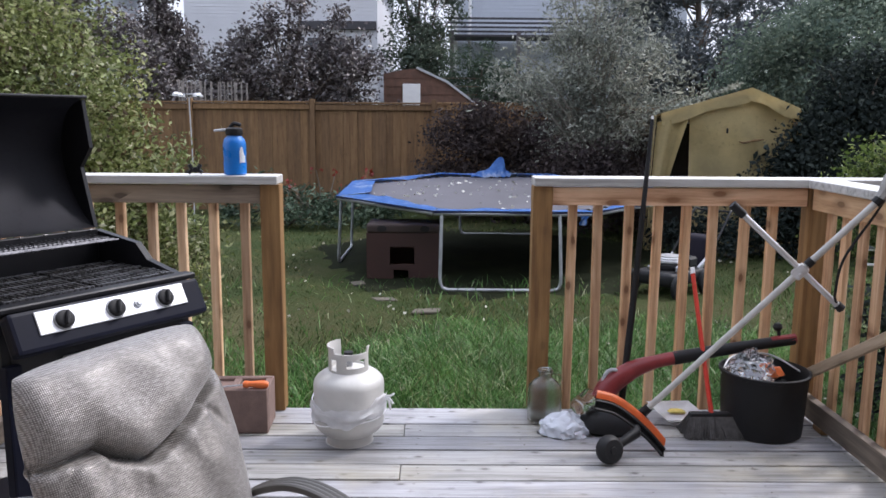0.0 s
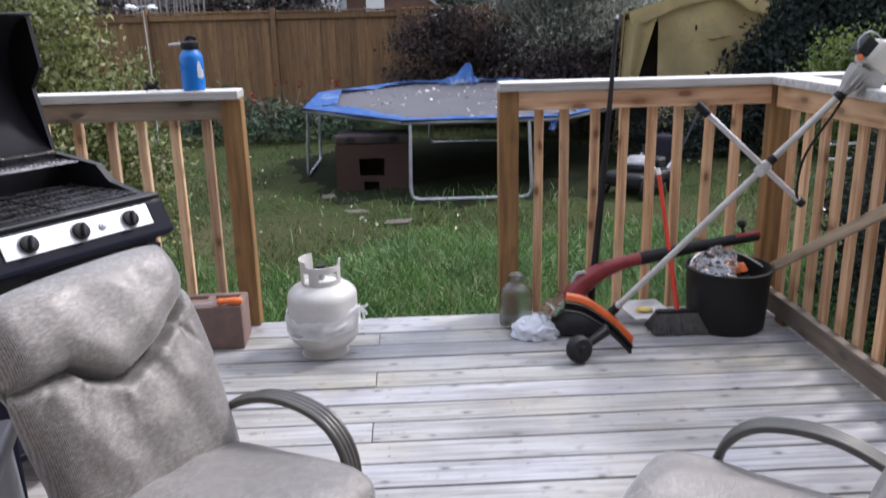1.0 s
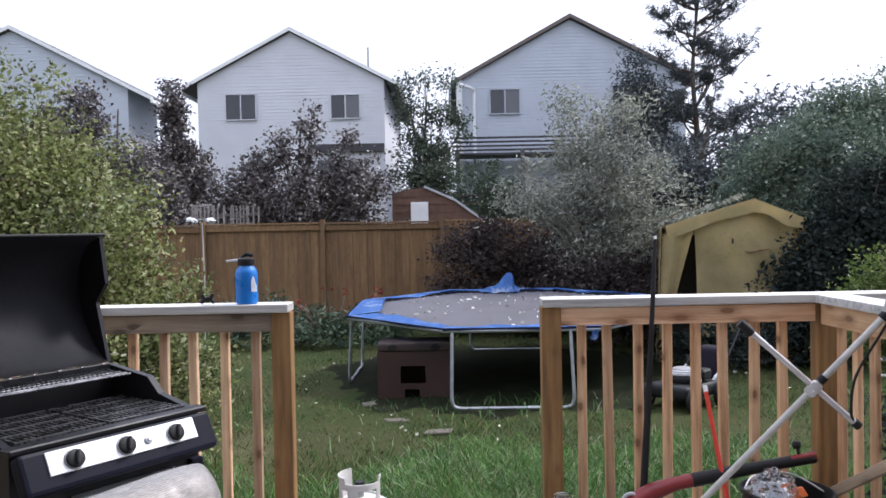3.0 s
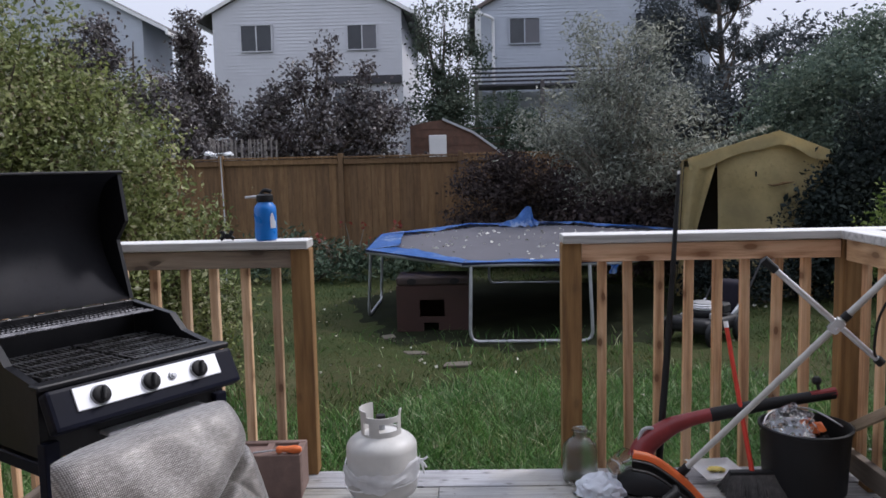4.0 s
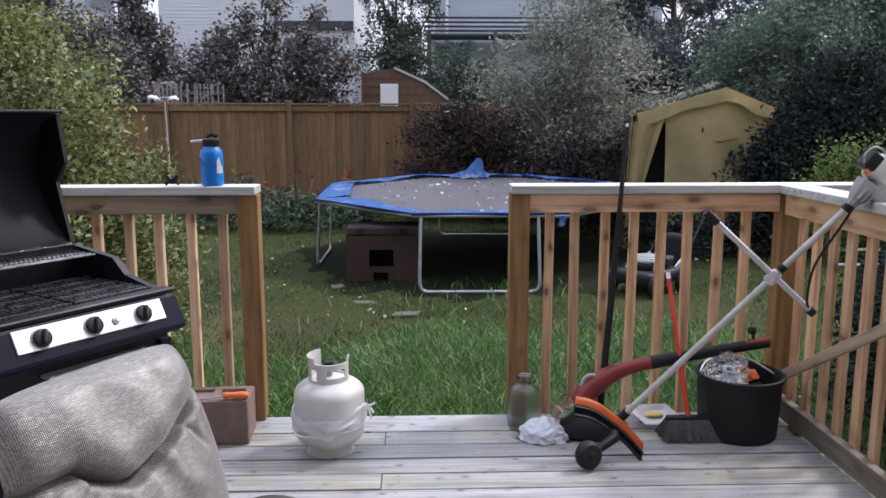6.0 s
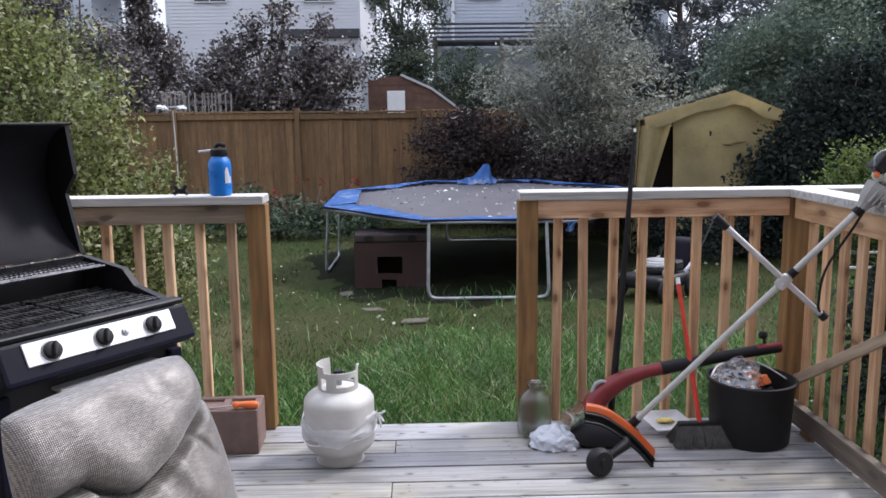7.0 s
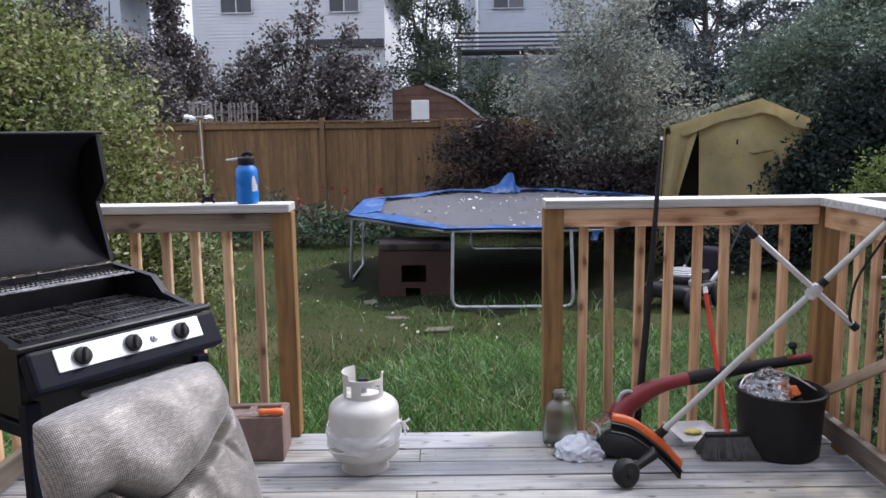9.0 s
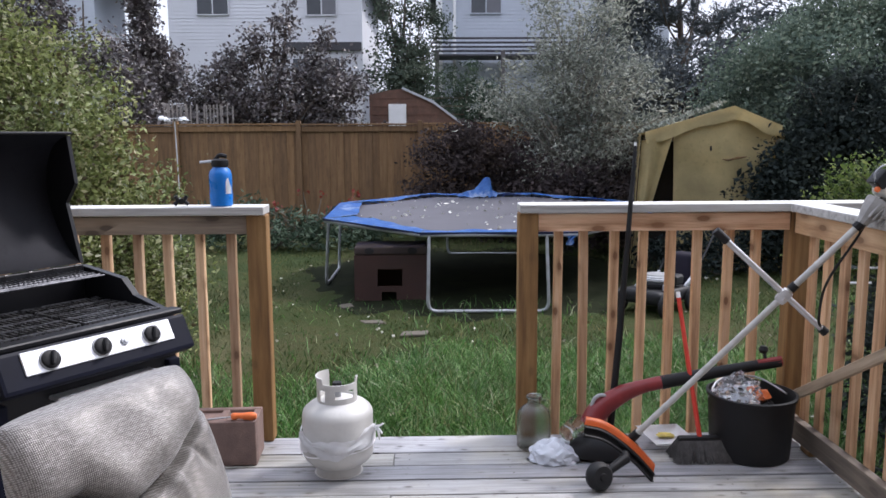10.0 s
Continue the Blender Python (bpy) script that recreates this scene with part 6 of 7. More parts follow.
def cushion(w, h, t, seam=None, seed=1, nu=72, nv=96):
    """A padded slab: x across, y along, z up; seam: height fraction of the headrest's curved seam."""
    rr = random.Random(seed)
    ph = [rr.uniform(0, 6.28) for _ in range(8)]

    def edge(a, p=5.0):
        return max(0.0, 1 - abs(a) ** p) ** 0.5

    def top(u, v):
        a, b = 2 * u - 1, 2 * v - 1
        rc = 1 - (0.09 if seam is None else 0.025) * (a * a * b * b) ** 3
        x = rc * w / 2 * a * (1 - 0.03 * b * b) * (1 - 0.05 * max(0, b) ** 3) * (1 - 0.08 * max(0, -b) if seam is not None else 1)
        y = rc * h / 2 * b * (1 - 0.02 * a * a)
        z = t * edge(a) * edge(b, 7)
        z += 0.006 * math.sin(3.1 * a + ph[0]) * math.sin(2.7 * b + ph[1]) * edge(a)
        z += 0.0035 * math.sin(11 * a + 5 * b + ph[2]) * edge(a) * edge(b)
        z += 0.03 * t * (noise.noise(Vector((5 * a + seed, 6 * b, seed))) + 0.25 * noise.noise(Vector((13 * a, 11 * b + seed, 2)))) * edge(a) * edge(b)
        if seam is not None:
            if a > -0.08:
                sb = seam + 0.47 * ((a + 0.08) / 1.08) ** 1.4
            else:
                sb = seam + 0.2 * min(1.0, (-0.08 - a) / 0.45) ** 1.6
            d = b - sb
            z -= 0.82 * t * math.exp(-(abs(d) / 0.034) ** 1.3) * (0.3 + 0.7 * edge(a, 2.5))
            z += 0.14 * t * math.exp(-((d - 0.25) / 0.2) ** 2) * edge(a)
            fan = math.exp(-(max(0, -d) / 0.13) ** 2) if d < 0 else 0
            z += 0.12 * t * math.exp(-((d + 0.5) / 0.35) ** 2) * edge(a)
            z += 0.006 * fan * math.sin(24 * a + 5 * d + ph[3]) * edge(a)
            for k, (a0, lean, deep, far) in enumerate(((0.58, 0.5, 0.016, 0.3), (0.36, 0.25, 0.009, 0.2), (0.12, 0.1, 0.006, 0.16), (-0.2, -0.2, 0.008, 0.2), (-0.42, -0.5, 0.013, 0.26), (-0.7, -0.9, 0.012, 0.3))):
                if d < 0:
                    z -= deep * math.exp(-(abs(a - a0 + lean * d) / 0.035) ** 1.5) * math.exp(-(d / far) ** 2) * edge(a)
        return Vector((x, y, z))
    bm = bmesh.new()
    up = [[bm.verts.new(top(i / nu, j / nv)) for j in range(nv + 1)] for i in range(nu + 1)]
    dn = [[bm.verts.new((up[i][j].co.x, up[i][j].co.y, -0.55 * t * edge(2 * i / nu - 1) * edge(2 * j / nv - 1))) for j in range(nv + 1)] for i in range(nu + 1)]
    for i in range(nu):
        for j in range(nv):
            bm.faces.new((up[i][j], up[i + 1][j], up[i + 1][j + 1], up[i][j + 1]))
            bm.faces.new((dn[i][j], dn[i][j + 1], dn[i + 1][j + 1], dn[i + 1][j]))
    bmesh.ops.remove_doubles(bm, verts=bm.verts[:], dist=1e-5)
    return bm


def ribbed(bm, pts, wide, thick, ribs=4):
    """A flat ribbed bar through points that lie in one plane x = const."""
    n = ribs * 4
    prof = [(-wide / 2 + wide * k / n, thick / 2 * (0.62 + 0.38 * abs(math.sin(math.pi * k / 4)))) for k in range(n + 1)]
    ring = prof + [(x, -z) for x, z in prof[::-1]]
    rows = []
    for i, p in enumerate(pts):
        d = (pts[min(i + 1, len(pts) - 1)] - pts[max(0, i - 1)]).normalized()
        side = Vector((1, 0, 0))
        nrm = side.cross(d).normalized()
        rows.append([bm.verts.new(p + side * a + nrm * b) for a, b in ring])
    m = len(ring)
    for a, b in zip(rows, rows[1:]):
        for k in range(m):
            bm.faces.new((a[k], a[(k + 1) % m], b[(k + 1) % m], b[k]))
    bm.faces.new(rows[0][::-1])
    bm.faces.new(rows[-1])
    bmesh.ops.recalc_face_normals(bm, faces=bm.faces[:])
    return bm


def patio_chair(m, label, seed):
    """Local y forward, x to the sitter's left... the seat's rear edge lies on the x axis."""
    c = thing("patio_chair", label, "chair", m, group="patio chairs")
    W = 0.452
    lean = 0.327
    bm = cushion(W + 0.05, 0.50, 0.06, None, seed)
    s = part("seat_cushion", bm, M_FABRIC, c, "padded seat in taupe weave", True)
    s.matrix_basis = pose(0, 0.205, 0.366, 3, 0, 0)
    bm = cushion(W + 0.03, 0.60, 0.075, 0.165, seed + 1)
    b = part("back_cushion", bm, M_FABRIC, c, "padded back with gathered headrest seam", True)
    b.matrix_basis = Matrix.Translation((0, -0.035, 0.385)) @ Matrix.Rotation(radians(90) + lean, 4, 'X') @ Matrix.Translation((-0.03, 0.19, 0)) @ Matrix.Rotation(radians(180), 4, 'Y') @ Matrix.Rotation(0.035, 4, 'Z')
    for sx in (-1, 1):
        x = sx * (W / 2 + 0.042)
        pts = curve_pts([(x, -0.07, 0.425), (x, 0.0, 0.468), (x, 0.09, 0.502), (x, 0.18, 0.507), (x, 0.265, 0.482), (x, 0.318, 0.415), (x, 0.333, 0.3), (x, 0.333, 0.12), (x, 0.33, 0.012)], 6)
        bm = bmesh.new()
        ribbed(bm, pts, 0.05, 0.02)
        part("armrest", bm, M_BRONZE, c, "ribbed bronze-grey bent armrest", True)
        bm = bmesh.new()
        tube(bm, curve_pts([(x, 0.325, 0.28), (x * 0.97, 0.18, 0.275), (x * 0.95, 0.0, 0.27), (x * 0.97, -0.12, 0.17), (x, -0.2, 0.012)], 5), 0.014, 8)
        part("rear_leg", bm, M_BRONZE, c, "", True)
        bm = bmesh.new()
        tube(bm, curve_pts([(x * 0.7, -0.05, 0.27), (x * 0.5, -0.16, 0.5), (x * 0.45, -0.24, 0.74)], 5), 0.013, 8)
        part("back_rail", bm, M_BRONZE, c, "", True)
    for y, z in ((0.33, 0.275), (0.02, 0.27)):
        bm = bmesh.new()
        tube(bm, [(-W / 2 - 0.03, y, z), (W / 2 + 0.03, y, z)], 0.012, 8)
        part("cross_bar", bm, M_BRONZE, c, "", True)


# forward directions on the deck
patio_chair(Matrix.Translation((-0.427, 1.468, 0)) @ Matrix.Rotation(-2.138, 4, 'Z'), "bronze-framed patio chair with taupe cushion facing across the deck", 3)
patio_chair(Matrix.Translation((0.918, 1.062, 0)) @ Matrix.Rotation(math.atan2(0.572, -0.82) - math.pi / 2, 4, 'Z'), "bronze-framed patio chair with taupe cushion near the house", 9)


def side_table():
    t = thing("stool", "grey resin stool with rounded seat and pale legs", "stool", pose(-0.877, 1.333, 0, 0, 0, 16))
    bm = bmesh.new()
    box(bm, (0, 0, 0.492), (0.40, 0.40, 0.048), 0.022, seg=5)
    for v in bm.verts:
        r = math.hypot(v.co.x, v.co.y)
        if r > 0.22:
            v.co.x *= 0.22 / r + 0.78 * (r - 0.22) / r
            v.co.y *= 0.22 / r + 0.78 * (r - 0.22) / r
    part("seat", bm, M_GREYPL, t, "", True)
    for sx in (-1, 1):
        for sy in (-1, 1):
            bm = bmesh.new()
            tube(bm, [(sx * 0.15, sy * 0.15, 0.48), (sx * 0.175, sy * 0.175, 0.0)], [0.03, 0.02], 10)
            part("leg", bm, M_GREYLT, t, "", True)
    bm = bmesh.new()
    tube(bm, [(-0.167, -0.167, 0.2), (0.167, -0.167, 0.2)], 0.01, 8)
    part("stretcher", bm, M_GREYLT, t, "", True)
    bm = bmesh.new()
    lathe(bm, [(0.15, 0.45), (0.165, 0.45), (0.17, 0.484), (0.155, 0.484)], 28)
    part("apron", bm, M_MAROON, t, "dark maroon ring under the seat", True)


side_table()


def scrunch(r, seed, amp=0.3, sub=3, flat=1.0, low=0.0):
    """A crumpled lump."""
    bm = bmesh.new()
    bmesh.ops.create_icosphere(bm, subdivisions=sub, radius=1.0)
    for v in bm.verts:
        d = v.co.normalized()
        k = 1 + amp * (noise.noise(d * 2.3 + Vector((seed, 0, 0))) + 0.7 * noise.noise(d * 5.1 + Vector((0, seed, 0))) + 0.4 * abs(noise.noise(d * 9.7 + Vector((seed, seed, 0)))))
        v.co = Vector((d.x * k * r[0], d.y * k * r[1], max(low, d.z * k * r[2])))
    return bm


garden_stake()


def trimmer():
    a, b = Vector((0.96, 3.03, 0.14)), Vector((1.667, 2.72, 1.042))
    d = (b - a).normalized()
    mid = a.lerp(b, 0.71)
    b = b + d * 0.022
    t = thing("string_trimmer", "long aluminium string trimmer with orange guard leaning on the rail", "trimmer", Matrix.Translation((0.90, 2.95, 0)))
    o = Vector((0.90, 2.95, 0))
    bm = bmesh.new()
    tube(bm, [a - o, b + d * 0.03 - o], 0.0125, 12)
    part("shaft", bm, M_SHAFT, t, "", True)
    j = mid - o
    bm = bmesh.new()
    box(bm, (0, 0, 0), (0.058, 0.042, 0.046), 0.012, Matrix.Translation(j) @ d.to_track_quat('X', 'Y').to_matrix().to_4x4(), 2)
    part("clamp", bm, M_ALU, t, "cast handle clamp", True)
    bm = bmesh.new()
    tube(bm, [j + d * 0.034, j + d * 0.062], 0.0165, 10)
    part("shaft_collar", bm, M_RUBBER, t, "black rubber collar", True)
    bm = bmesh.new()
    tube(bm, [j + Vector((0, -0.012, 0)) - d * 0.012, j + Vector((0, -0.034, 0)) - d * 0.012], 0.007, 8)
    part("clamp_knob", bm, M_ALU, t, "", True)
    h0, h1 = Vector((1.224, 2.834, 1.008)) - o, Vector((1.601, 2.793, 0.66)) - o
    bm = bmesh.new()
    tube(bm, [h0, h1], 0.0115, 12)
    bar = part("handlebar", bm, M_ALU, t, "aluminium cross handlebar", True)
    e = (h0 - h1).normalized()
    for p, k in ((h0, 1), (h1, -1)):
        bm = bmesh.new()
        tube(bm, [p - e * 0.035 * k if k > 0 else p + e * 0.0, p + e * 0.025 * k], 0.0165, 10)
        part("grip", bm, M_RUBBER, bar, "black rubber grip", True)
    bm = bmesh.new()
    tube(bm, curve_pts([h1, h1 + Vector((-0.025, -0.03, 0.05)), h1 + Vector((-0.015, -0.05, 0.18)), h1 + Vector((0.075, -0.07, 0.35)), h1 + Vector((0.15, -0.08, 0.5))], 8), 0.005, 6)
    part("throttle_cable", bm, M_RUBBER, t, "black throttle cable", True)
    # engine on top: clutch cone, body, cover, air filter with a wire guard
    zd = Vector((0.617, 0, 0.787))
    xd = Vector((-0.787, 0, 0.617))
    at = Matrix.Translation(b - o) @ Matrix((xd, (0, -1, 0), zd)).transposed().to_4x4()
    bm = bmesh.new()
    lathe(bm, [(0, 0), (0.02, 0), (0.024, 0.022), (0.034, 0.045), (0.042, 0.075), (0.046, 0.1), (0, 0.102)], 9)
    bmesh.ops.transform(bm, matrix=at, verts=bm.verts[:])
    eng = part("clutch_housing", bm, M_CLUTCH, t, "grey cast clutch housing")
    for k in range(4):
        bm = bmesh.new()
        box(bm, (0.012 - 0.018 * k, 0.036, 0.062), (0.005, 0.012, 0.07), 0.002, at)
        part("rib", bm, M_CLUTCH, eng)
    bm = bmesh.new()
    box(bm, (-0.045, 0, 0.095), (0.07, 0.095, 0.085), 0.02, at, 3)
    part("engine_body", bm, M_CLUTCH, eng, "grey moulded engine body", True)
    bm = bmesh.new()
    box(bm, (-0.012, 0.004, 0.165), (0.105, 0.105, 0.1), 0.03, at, 4)
    part("engine_cover", bm, M_WHITEPL, eng, "off-white engine cover", True)
    bm = bmesh.new()
    box(bm, (0.055, 0.01, 0.16), (0.048, 0.07, 0.062), 0.01, at, 2)
    part("air_filter", bm, M_RUBBER, eng, "black air filter box", True)
    bm = bmesh.new()
    tube(bm, [at @ p for p in curve_pts([(0.07, 0.03, 0.13), (0.095, 0.03, 0.16), (0.085, 0.03, 0.2), (0.05, 0.03, 0.21), (0.02, 0.03, 0.2)], 5)], 0.0035, 6)
    part("wire_guard", bm, M_GALV, eng, "bright bent wire guard", True)
    bm = bmesh.new()
    lathe(bm, [(0, 0), (0.01, 0), (0.011, 0.006), (0.006, 0.012), (0, 0.013)], 12)
    bmesh.ops.transform(bm, matrix=at @ pose(0.052, 0.03, 0.118, -90, 0, 0), verts=bm.verts[:])
    part("primer_bulb", bm, M_ORANGE, eng, "small orange primer bulb", True)
    bm = bmesh.new()
    tube(bm, [b - d * 0.022 - o, b + d * 0.008 - o], 0.019, 10)
    part("coupling", bm, M_RUBBER, eng)
    # cutting head
    bm = bmesh.new()

    arc = curve_pts([(0.76, 2.97, 0.232), (0.835, 2.98, 0.21), (0.905, 2.98, 0.165), (0.98, 2.98, 0.1), (1.045, 2.97, 0.028)], 6)

    def guard(u, v):
        p = arc[int(u * (len(arc) - 1) + 0.5)]
        return p + Vector((0.012, 0.04, 0.02)) * v + Vector((0.3, -0.3, 0.9)) * 0.012 * math.sin(math.pi * v) - o
    sheet(bm, guard, 24, 6)
    thicken(bm, 0.01)
    part("guard", bm, M_ORANGE, t, "curved orange guard", True)
    bm = bmesh.new()
    sheet(bm, lambda u, v: guard(u, 0.0) + Vector((-0.006, -0.02, -0.042)) * v, 24, 3)
    thicken(bm, 0.008)
    part("guard_skirt", bm, M_RUBBER, t, "black rubber guard skirt", True)
    for k in (0.2, 0.9):
        bm = bmesh.new()
        tube(bm, [guard(i / 16, 0.0) + Vector((-0.006, -0.02, -0.042)) * k + Vector((0, -0.006, 0)) for i in range(17)], 0.006, 8)
        part("guard_rim", bm, M_RUBBER, t, "black rubber guard rim", True)
    bm = bmesh.new()
    tube(bm, [a - o + d * 0.05, a - o - d * 0.03, Vector((0.92, 2.94, 0.098)) - o, Vector((0.83, 2.89, 0.06)) - o], [0.018, 0.022, 0.022, 0.016], 12)
    part("gear_head", bm, M_RUBBER, t, "", True)
    bm = bmesh.new()
    lathe(bm, [(0, -0.028), (0.042, -0.028), (0.054, -0.016), (0.057, 0.0), (0.054, 0.016), (0.042, 0.028), (0, 0.028)], 24)
    bmesh.ops.transform(bm, matrix=Matrix.Translation(Vector((0.802, 2.872, 0.057)) - o) @ pose(0, 0, 0, 78, 0, 24), verts=bm.verts[:])
    sp = part("line_spool", bm, M_RUBBER, t, "round black line spool", True)
    bm = bmesh.new()
    lathe(bm, [(0, 0.028), (0.016, 0.028), (0.014, 0.034), (0, 0.034)], 14)
    bmesh.ops.transform(bm, matrix=Matrix.Translation(Vector((0.802, 2.872, 0.057)) - o) @ pose(0, 0, 0, 78, 0, 24), verts=bm.verts[:])
    part("spool_cap", bm, M_RUBBER, sp)


trimmer()


def leaf_blower():
    o = Vector((0.95, 3.24, 0))
    t = thing("leaf_blower", "dark red leaf blower with long black tube propped on the bucket", "leaf blower", Matrix.Translation(o))
    pts = curve_pts([(-0.10, 0, 0.13), (-0.07, 0.01, 0.19), (0.02, 0.015, 0.255), (0.10, 0.02, 0.285), (0.17, 0.02, 0.303), (0.22, 0.02, 0.312)], 4)
    rad = [0.07 - 0.034 * min(1, 1.5 * i / (len(pts) - 1)) for i in range(len(pts))]
    bm = bmesh.new()
    tube(bm, pts, [r * 0.8 for r in rad], 16)
    part("housing", bm, M_RED, t, "dull red moulded housing", True)
    bm = bmesh.new()
    tube(bm, [(0.2, 0.02, 0.308), (0.4, 0.02, 0.345), (0.57, 0.02, 0.373), (0.72, 0.02, 0.395)], [0.03, 0.026, 0.024, 0.023], 14)
    part("tube", bm, M_RUBBER, t, "black blower tube", True)
    bm = bmesh.new()
    tube(bm, [(0.62, 0.02, 0.384), (0.725, 0.02, 0.4)], 0.0225, 8)
    part("tube_stripe", bm, M_RED, t, "", True)
    bm = bmesh.new()
    tube(bm, [(0.66, 0.02, 0.385), (0.652, 0.03, 0.44)], [0.008, 0.008], 8)
    lathe(bm, [(0, -0.02), (0.014, -0.015), (0.021, 0), (0.014, 0.015), (0, 0.02)], 16)
    bmesh.ops.transform(bm, matrix=Matrix.Translation((0.65, 0.032, 0.448)), verts=[v for v in bm.verts if v.co.z < 0.1])
    part("throttle_knob", bm, M_RUBBER, t, "dark knob", True)
    bm = bmesh.new()
    lathe(bm, [(0, 0), (0.11, 0), (0.125, 0.015), (0.12, 0.05), (0.09, 0.085), (0.05, 0.11), (0, 0.115)], 22)
    bmesh.ops.transform(bm, matrix=pose(-0.06, -0.03, 0, 0, 0, 0) @ Matrix.Diagonal((1.3, 0.75, 1.0, 1)), verts=bm.verts[:])
    part("fan_base", bm, M_RUBBER, t, "black fan base standing on the boards", True)
    bm = bmesh.new()
    tube(bm, curve_pts([(-0.11, 0.0, 0.19), (-0.09, 0, 0.25), (-0.05, 0, 0.26), (-0.03, 0, 0.22)], 4), 0.008, 8)
    part("hook", bm, M_GREYLT, t, "", True)


leaf_blower()


def long_pole():
    bm = bmesh.new()
    tube(bm, [(0, 0, 0), (0.045, 0.03, 0.55), (0.085, 0.08, 1.0), (0.112, 0.115, 1.33)], [0.016, 0.015, 0.011, 0.007], 10)
    p = thing("fishing_pole", "thin black pole leaning on the front rail", "pole", Matrix.Translation((0.932, 3.275, 0.0)))
    part("shaft", bm, M_RUBBER, p, "", True)
    bm = bmesh.new()
    tube(bm, [(0.112, 0.115, 1.33), (0.1125, 0.116, 1.345)], 0.006, 8)
    part("tip", bm, M_TRIM, p, "white tip")


long_pole()


def broom():
    b = thing("broom", "red-handled broom with grey bristles by the bucket", "broom", Matrix.Translation((1.298, 3.165, 0)))
    bm = bmesh.new()
    tube(bm, [(0.0, 0.0, 0.09), (-0.03, 0.10, 0.40), (-0.055, 0.19, 0.68)], [0.0105, 0.0098, 0.0095], 10)
    part("handle", bm, M_REDP, b, "bright red handle", True)
    bm = bmesh.new()
    tube(bm, [(-0.0535, 0.185, 0.665), (-0.056, 0.194, 0.692)], [0.0105, 0.009], 10)
    part("handle_cap", bm, M_PAPER, b, "white plastic end cap", True)
    bm = bmesh.new()
    box(bm, (0, 0, 0.085), (0.19, 0.04, 0.03), 0.01, seg=2)
    part("head", bm, M_RUBBER, b, "", True)
    bm = bmesh.new()
    r = random.Random(6)
    for i in range(110):
        for j in range(5):
            x = -0.09 + 0.18 * i / 109
            tube(bm, [(x, -0.018 + 0.009 * j, 0.085), (x * 1.35 + r.uniform(-0.006, 0.006), -0.06 + 0.03 * j + r.uniform(-0.01, 0.01), 0.004)], [0.004, 0.003], 4)
    part("bristles", bm, M_BRISTLE, b, "splayed grey bristles", kind="stuff")


broom()


def bucket():
    b = thing("bucket", "large black plastic bucket filled with rubbish", "bucket", Matrix.Translation((1.535, 3.22, 0)))
    bm = bmesh.new()
    lathe(bm, [(0, 0.0), (0.158, 0.0), (0.165, 0.006), (0.173, 0.15), (0.179, 0.26), (0.187, 0.263), (0.188, 0.275), (0.178, 0.278), (0.172, 0.265), (0.166, 0.15), (0.158, 0.012), (0, 0.012)], 40)
    part("shell", bm, M_RUBBER, b, "", True)
    bm = bmesh.new()
    tube(bm, curve_pts([(-0.178, 0.02, 0.25), (-0.08, 0.15, 0.287), (0.08, 0.16, 0.292), (0.178, 0.02, 0.25)], 6), 0.004, 6)
    part("bail_handle", bm, M_GALV, b, "", True)
    bm = scrunch((0.095, 0.1, 0.085), 2.0, 0.35, 4)
    alone("plastic_packaging", bm, M_FILM, "crumpled clear plastic packaging in the bucket", "packaging", pose(1.475, 3.2, 0.255))
    bm = scrunch((0.08, 0.08, 0.055), 5.0, 0.35, 3)
    alone("plastic_packaging", bm, M_BAG, "crumpled whitish plastic wrapper in the bucket", "packaging", pose(1.465, 3.21, 0.215))
    bm = scrunch((0.045, 0.03, 0.035), 7.0, 0.3, 2)
    alone("wrapper", bm, M_ORANGE, "orange-red crumpled wrapper in the bucket", "wrapper", pose(1.56, 3.19, 0.262))
    bm = scrunch((0.075, 0.08, 0.11), 9.0, 0.2, 3)
    alone("rubbish_bag", bm, M_RUBBER, "black rubbish stuffed into the bucket", "bag", pose(1.605, 3.27, 0.11))


bucket()


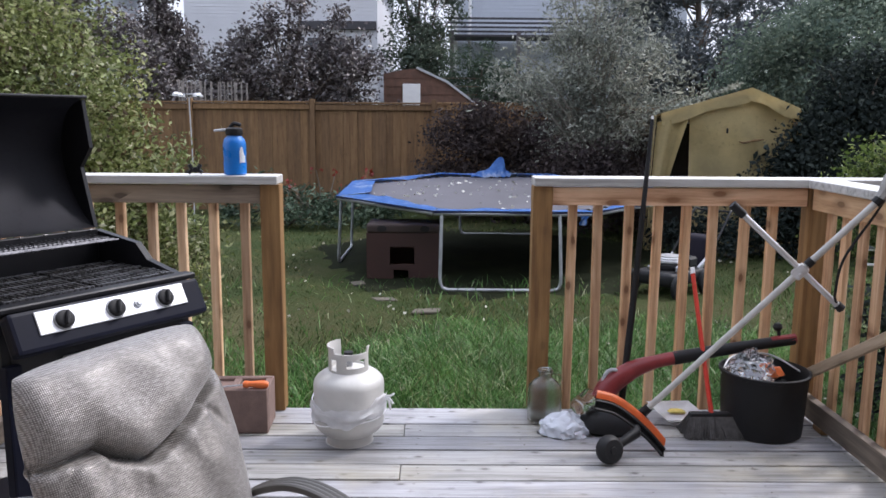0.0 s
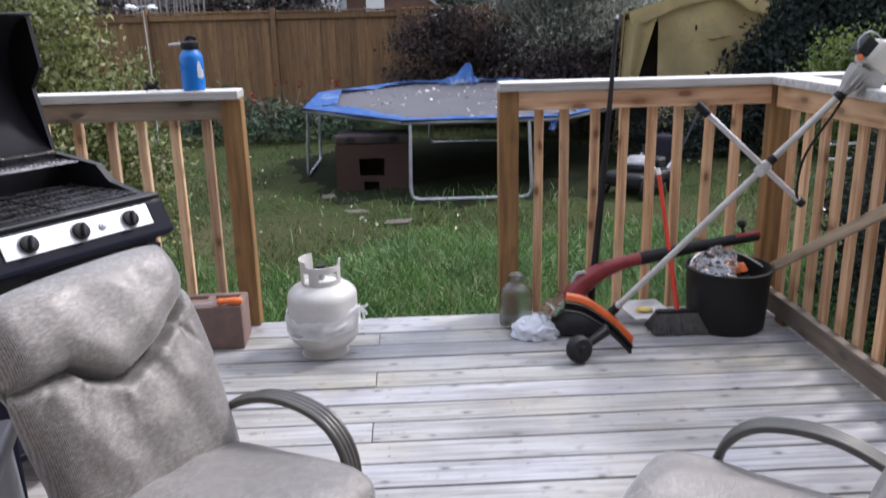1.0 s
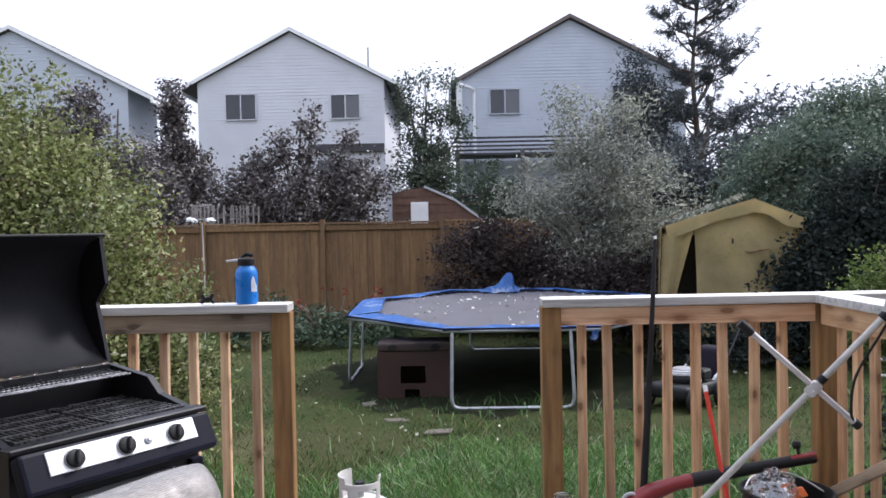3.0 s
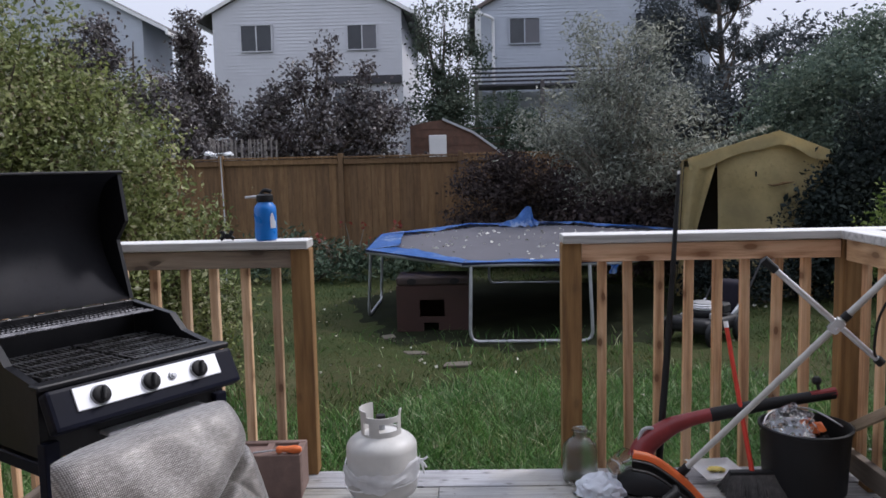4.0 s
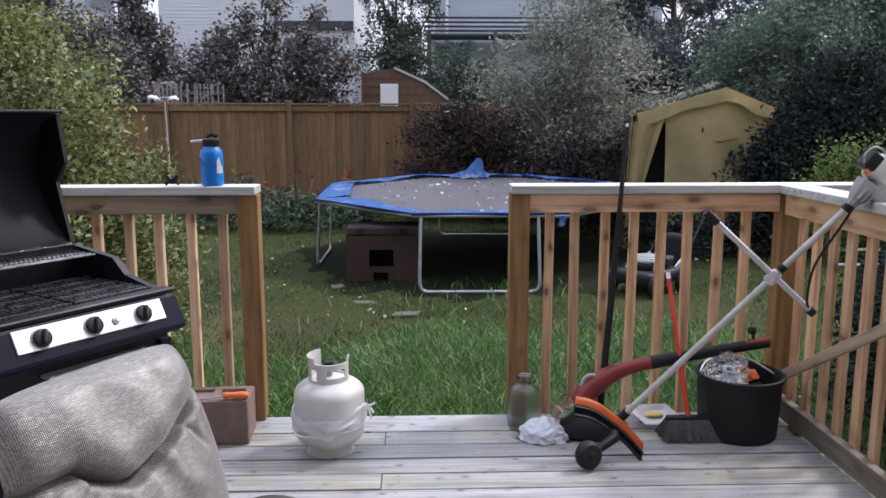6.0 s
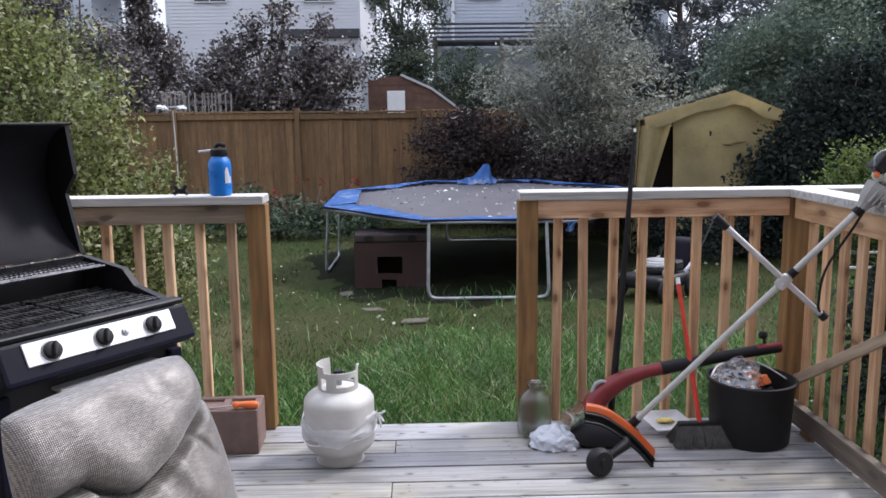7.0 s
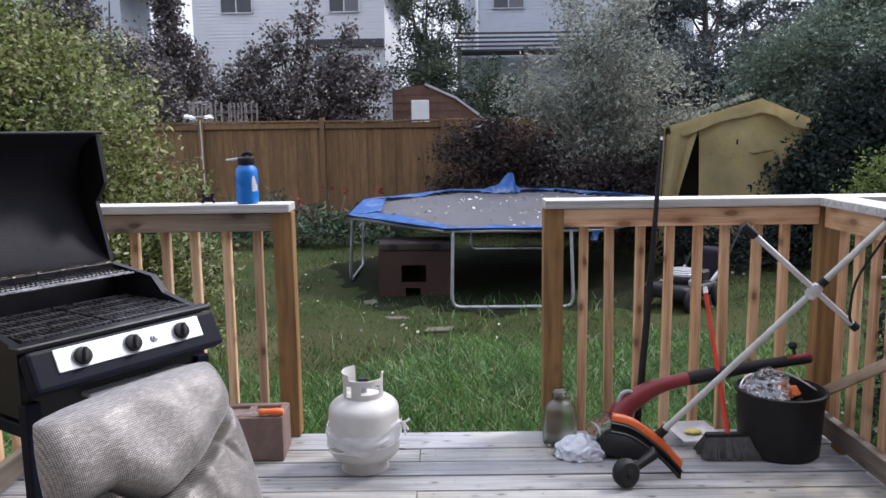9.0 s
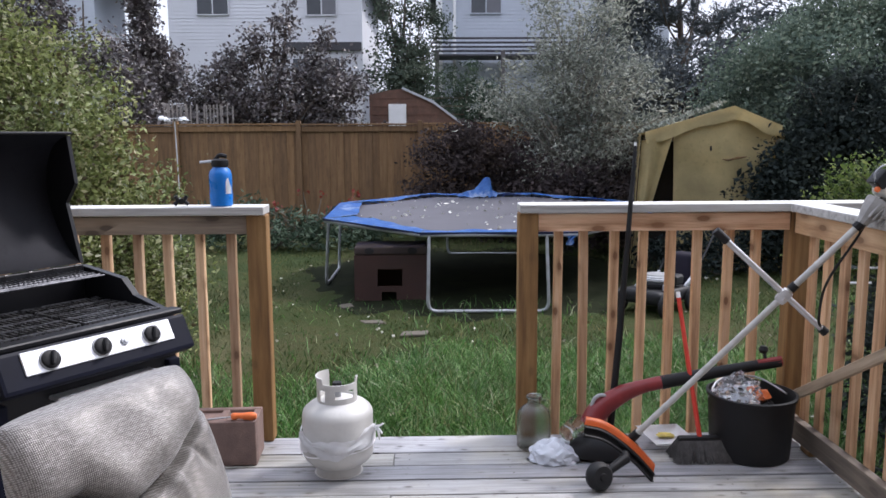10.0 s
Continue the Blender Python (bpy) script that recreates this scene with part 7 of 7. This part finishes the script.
def jars():
    j = thing("glass_jug", "clear glass jug standing beside the post", "jug", Matrix.Translation((0.605, 3.315, 0)))
    bm = bmesh.new()
    lathe(bm, [(0, 0.0), (0.062, 0.0), (0.074, 0.01), (0.076, 0.05), (0.076, 0.14), (0.07, 0.165), (0.05, 0.188), (0.03, 0.202), (0.028, 0.226), (0.036, 0.231), (0.032, 0.24), (0.023, 0.231), (0.024, 0.2), (0.046, 0.183), (0.065, 0.162), (0.071, 0.138), (0.071, 0.05), (0.068, 0.014), (0, 0.01)], 32)
    part("body", bm, M_JUG, j, "", True)
    bm = bmesh.new()
    tube(bm, curve_pts([(0.027, 0, 0.217), (0.058, -0.012, 0.222), (0.07, -0.014, 0.198), (0.062, -0.008, 0.17)], 4), 0.006, 8)
    part("ear", bm, M_GLASS, j, "", True)
    g = thing("glass_mug", "glass mug with brown dregs lying by the jug", "mug", pose(0.735, 3.22, 0.10, 50, 0, 35))
    bm = bmesh.new()
    lathe(bm, [(0, 0.0), (0.036, 0), (0.04, 0.005), (0.043, 0.1), (0.04, 0.1), (0.037, 0.01), (0, 0.008)], 24)
    part("body", bm, M_GLASS, g, "", True)
    bm = bmesh.new()
    tube(bm, curve_pts([(0.042, 0, 0.085), (0.07, 0, 0.075), (0.07, 0, 0.035), (0.042, 0, 0.022)], 4), 0.006, 8)
    part("handle", bm, M_GLASS, g, "", True)
    bm = scrunch((0.108, 0.085, 0.08), 3.3, 0.26, 4, low=0.002)
    alone("plastic_bag", bm, M_BAG, "crumpled white plastic bag on the boards", "bag", pose(0.675, 3.185, 0), True)
    p = thing("plate", "white square tray with yellow food scraps", "plate", pose(1.205, 3.335, 0.012, 4, 3, 12))
    bm = bmesh.new()
    sheet(bm, lambda u, v: Vector(((u - 0.5) * 0.21, (v - 0.5) * 0.2, 0.012 + 0.022 * max(abs(2 * u - 1), abs(2 * v - 1)) ** 6)), 14, 14)
    thicken(bm, 0.004)
    part("tray", bm, M_PAPER, p, "", True)
    bm = scrunch((0.036, 0.024, 0.01), 4.4, 0.45, 3)
    bmesh.ops.transform(bm, matrix=Matrix.Translation((0.005, 0.015, 0.02)), verts=bm.verts[:])
    alone("food_scraps", bm, M_FOOD, "yellow food scraps on the white tray", "food", pose(1.205, 3.335, 0.012, 4, 3, 12), True)
    bm = scrunch((0.019, 0.017, 0.026), 6.1, 0.45, 3, low=-0.006)
    alone("food_crust", bm, M_CRUST, "browned yellow crust of food on the stool", "food", pose(-0.682, 1.262, 0.523))


jars()


# ---- deck boards, last ----
def deck_boards():
    d = thing("deck_floor", "weathered grey wooden deck boards running across", "deck", kind="structure")
    r = random.Random(12)
    cache = {}

    def board(x0, x1, ya, yb):
        key = (round(x1 - x0 - 0.003, 4), round(ya - yb, 4))
        if key not in cache:
            bm = bmesh.new()
            box(bm, (0, 0, -0.019), (key[0], key[1] - 0.0105, 0.038), 0.002)
            cache[key] = finish(bm, "board", M_DECK)
        piece("board", cache[key], d, pose((x0 + x1) / 2, (ya + yb) / 2, r.uniform(-0.0025, 0.001), r.uniform(-0.4, 0.4), 0, r.uniform(-0.08, 0.08)))
    first = DECK_Y - 0.196
    board(DX0, DX1, DECK_Y, first)
    for k in range(30):
        ya = first - PITCH * k
        if k % 3 == 0:
            board(DX0, -0.012, ya, ya - PITCH)
            board(-0.012, DX1, ya, ya - PITCH)
        else:
            board(DX0, DX1, ya, ya - PITCH)
    bm = bmesh.new()
    for k in range(30):
        for j in range(9):
            for off in (0.3, 0.7):
                x = DX0 + 0.05 + j * 0.43 + r.uniform(-0.008, 0.008)
                y = first - PITCH * (k + off) + r.uniform(-0.01, 0.01)
                if r.random() < 0.45:
                    continue
                q = [bm.verts.new((x + 0.0035 * math.cos(a), y + 0.0035 * math.sin(a), 0.0035)) for a in (0, 1.05, 2.09, 3.14, 4.19, 5.24)]
                bm.faces.new(q)
    o = new("nail_heads", finish(bm, "nail_heads", M_BARK))
    o.parent = d
    tagged(o, "dark rusted nail heads", kind="stuff")


deck_boards()
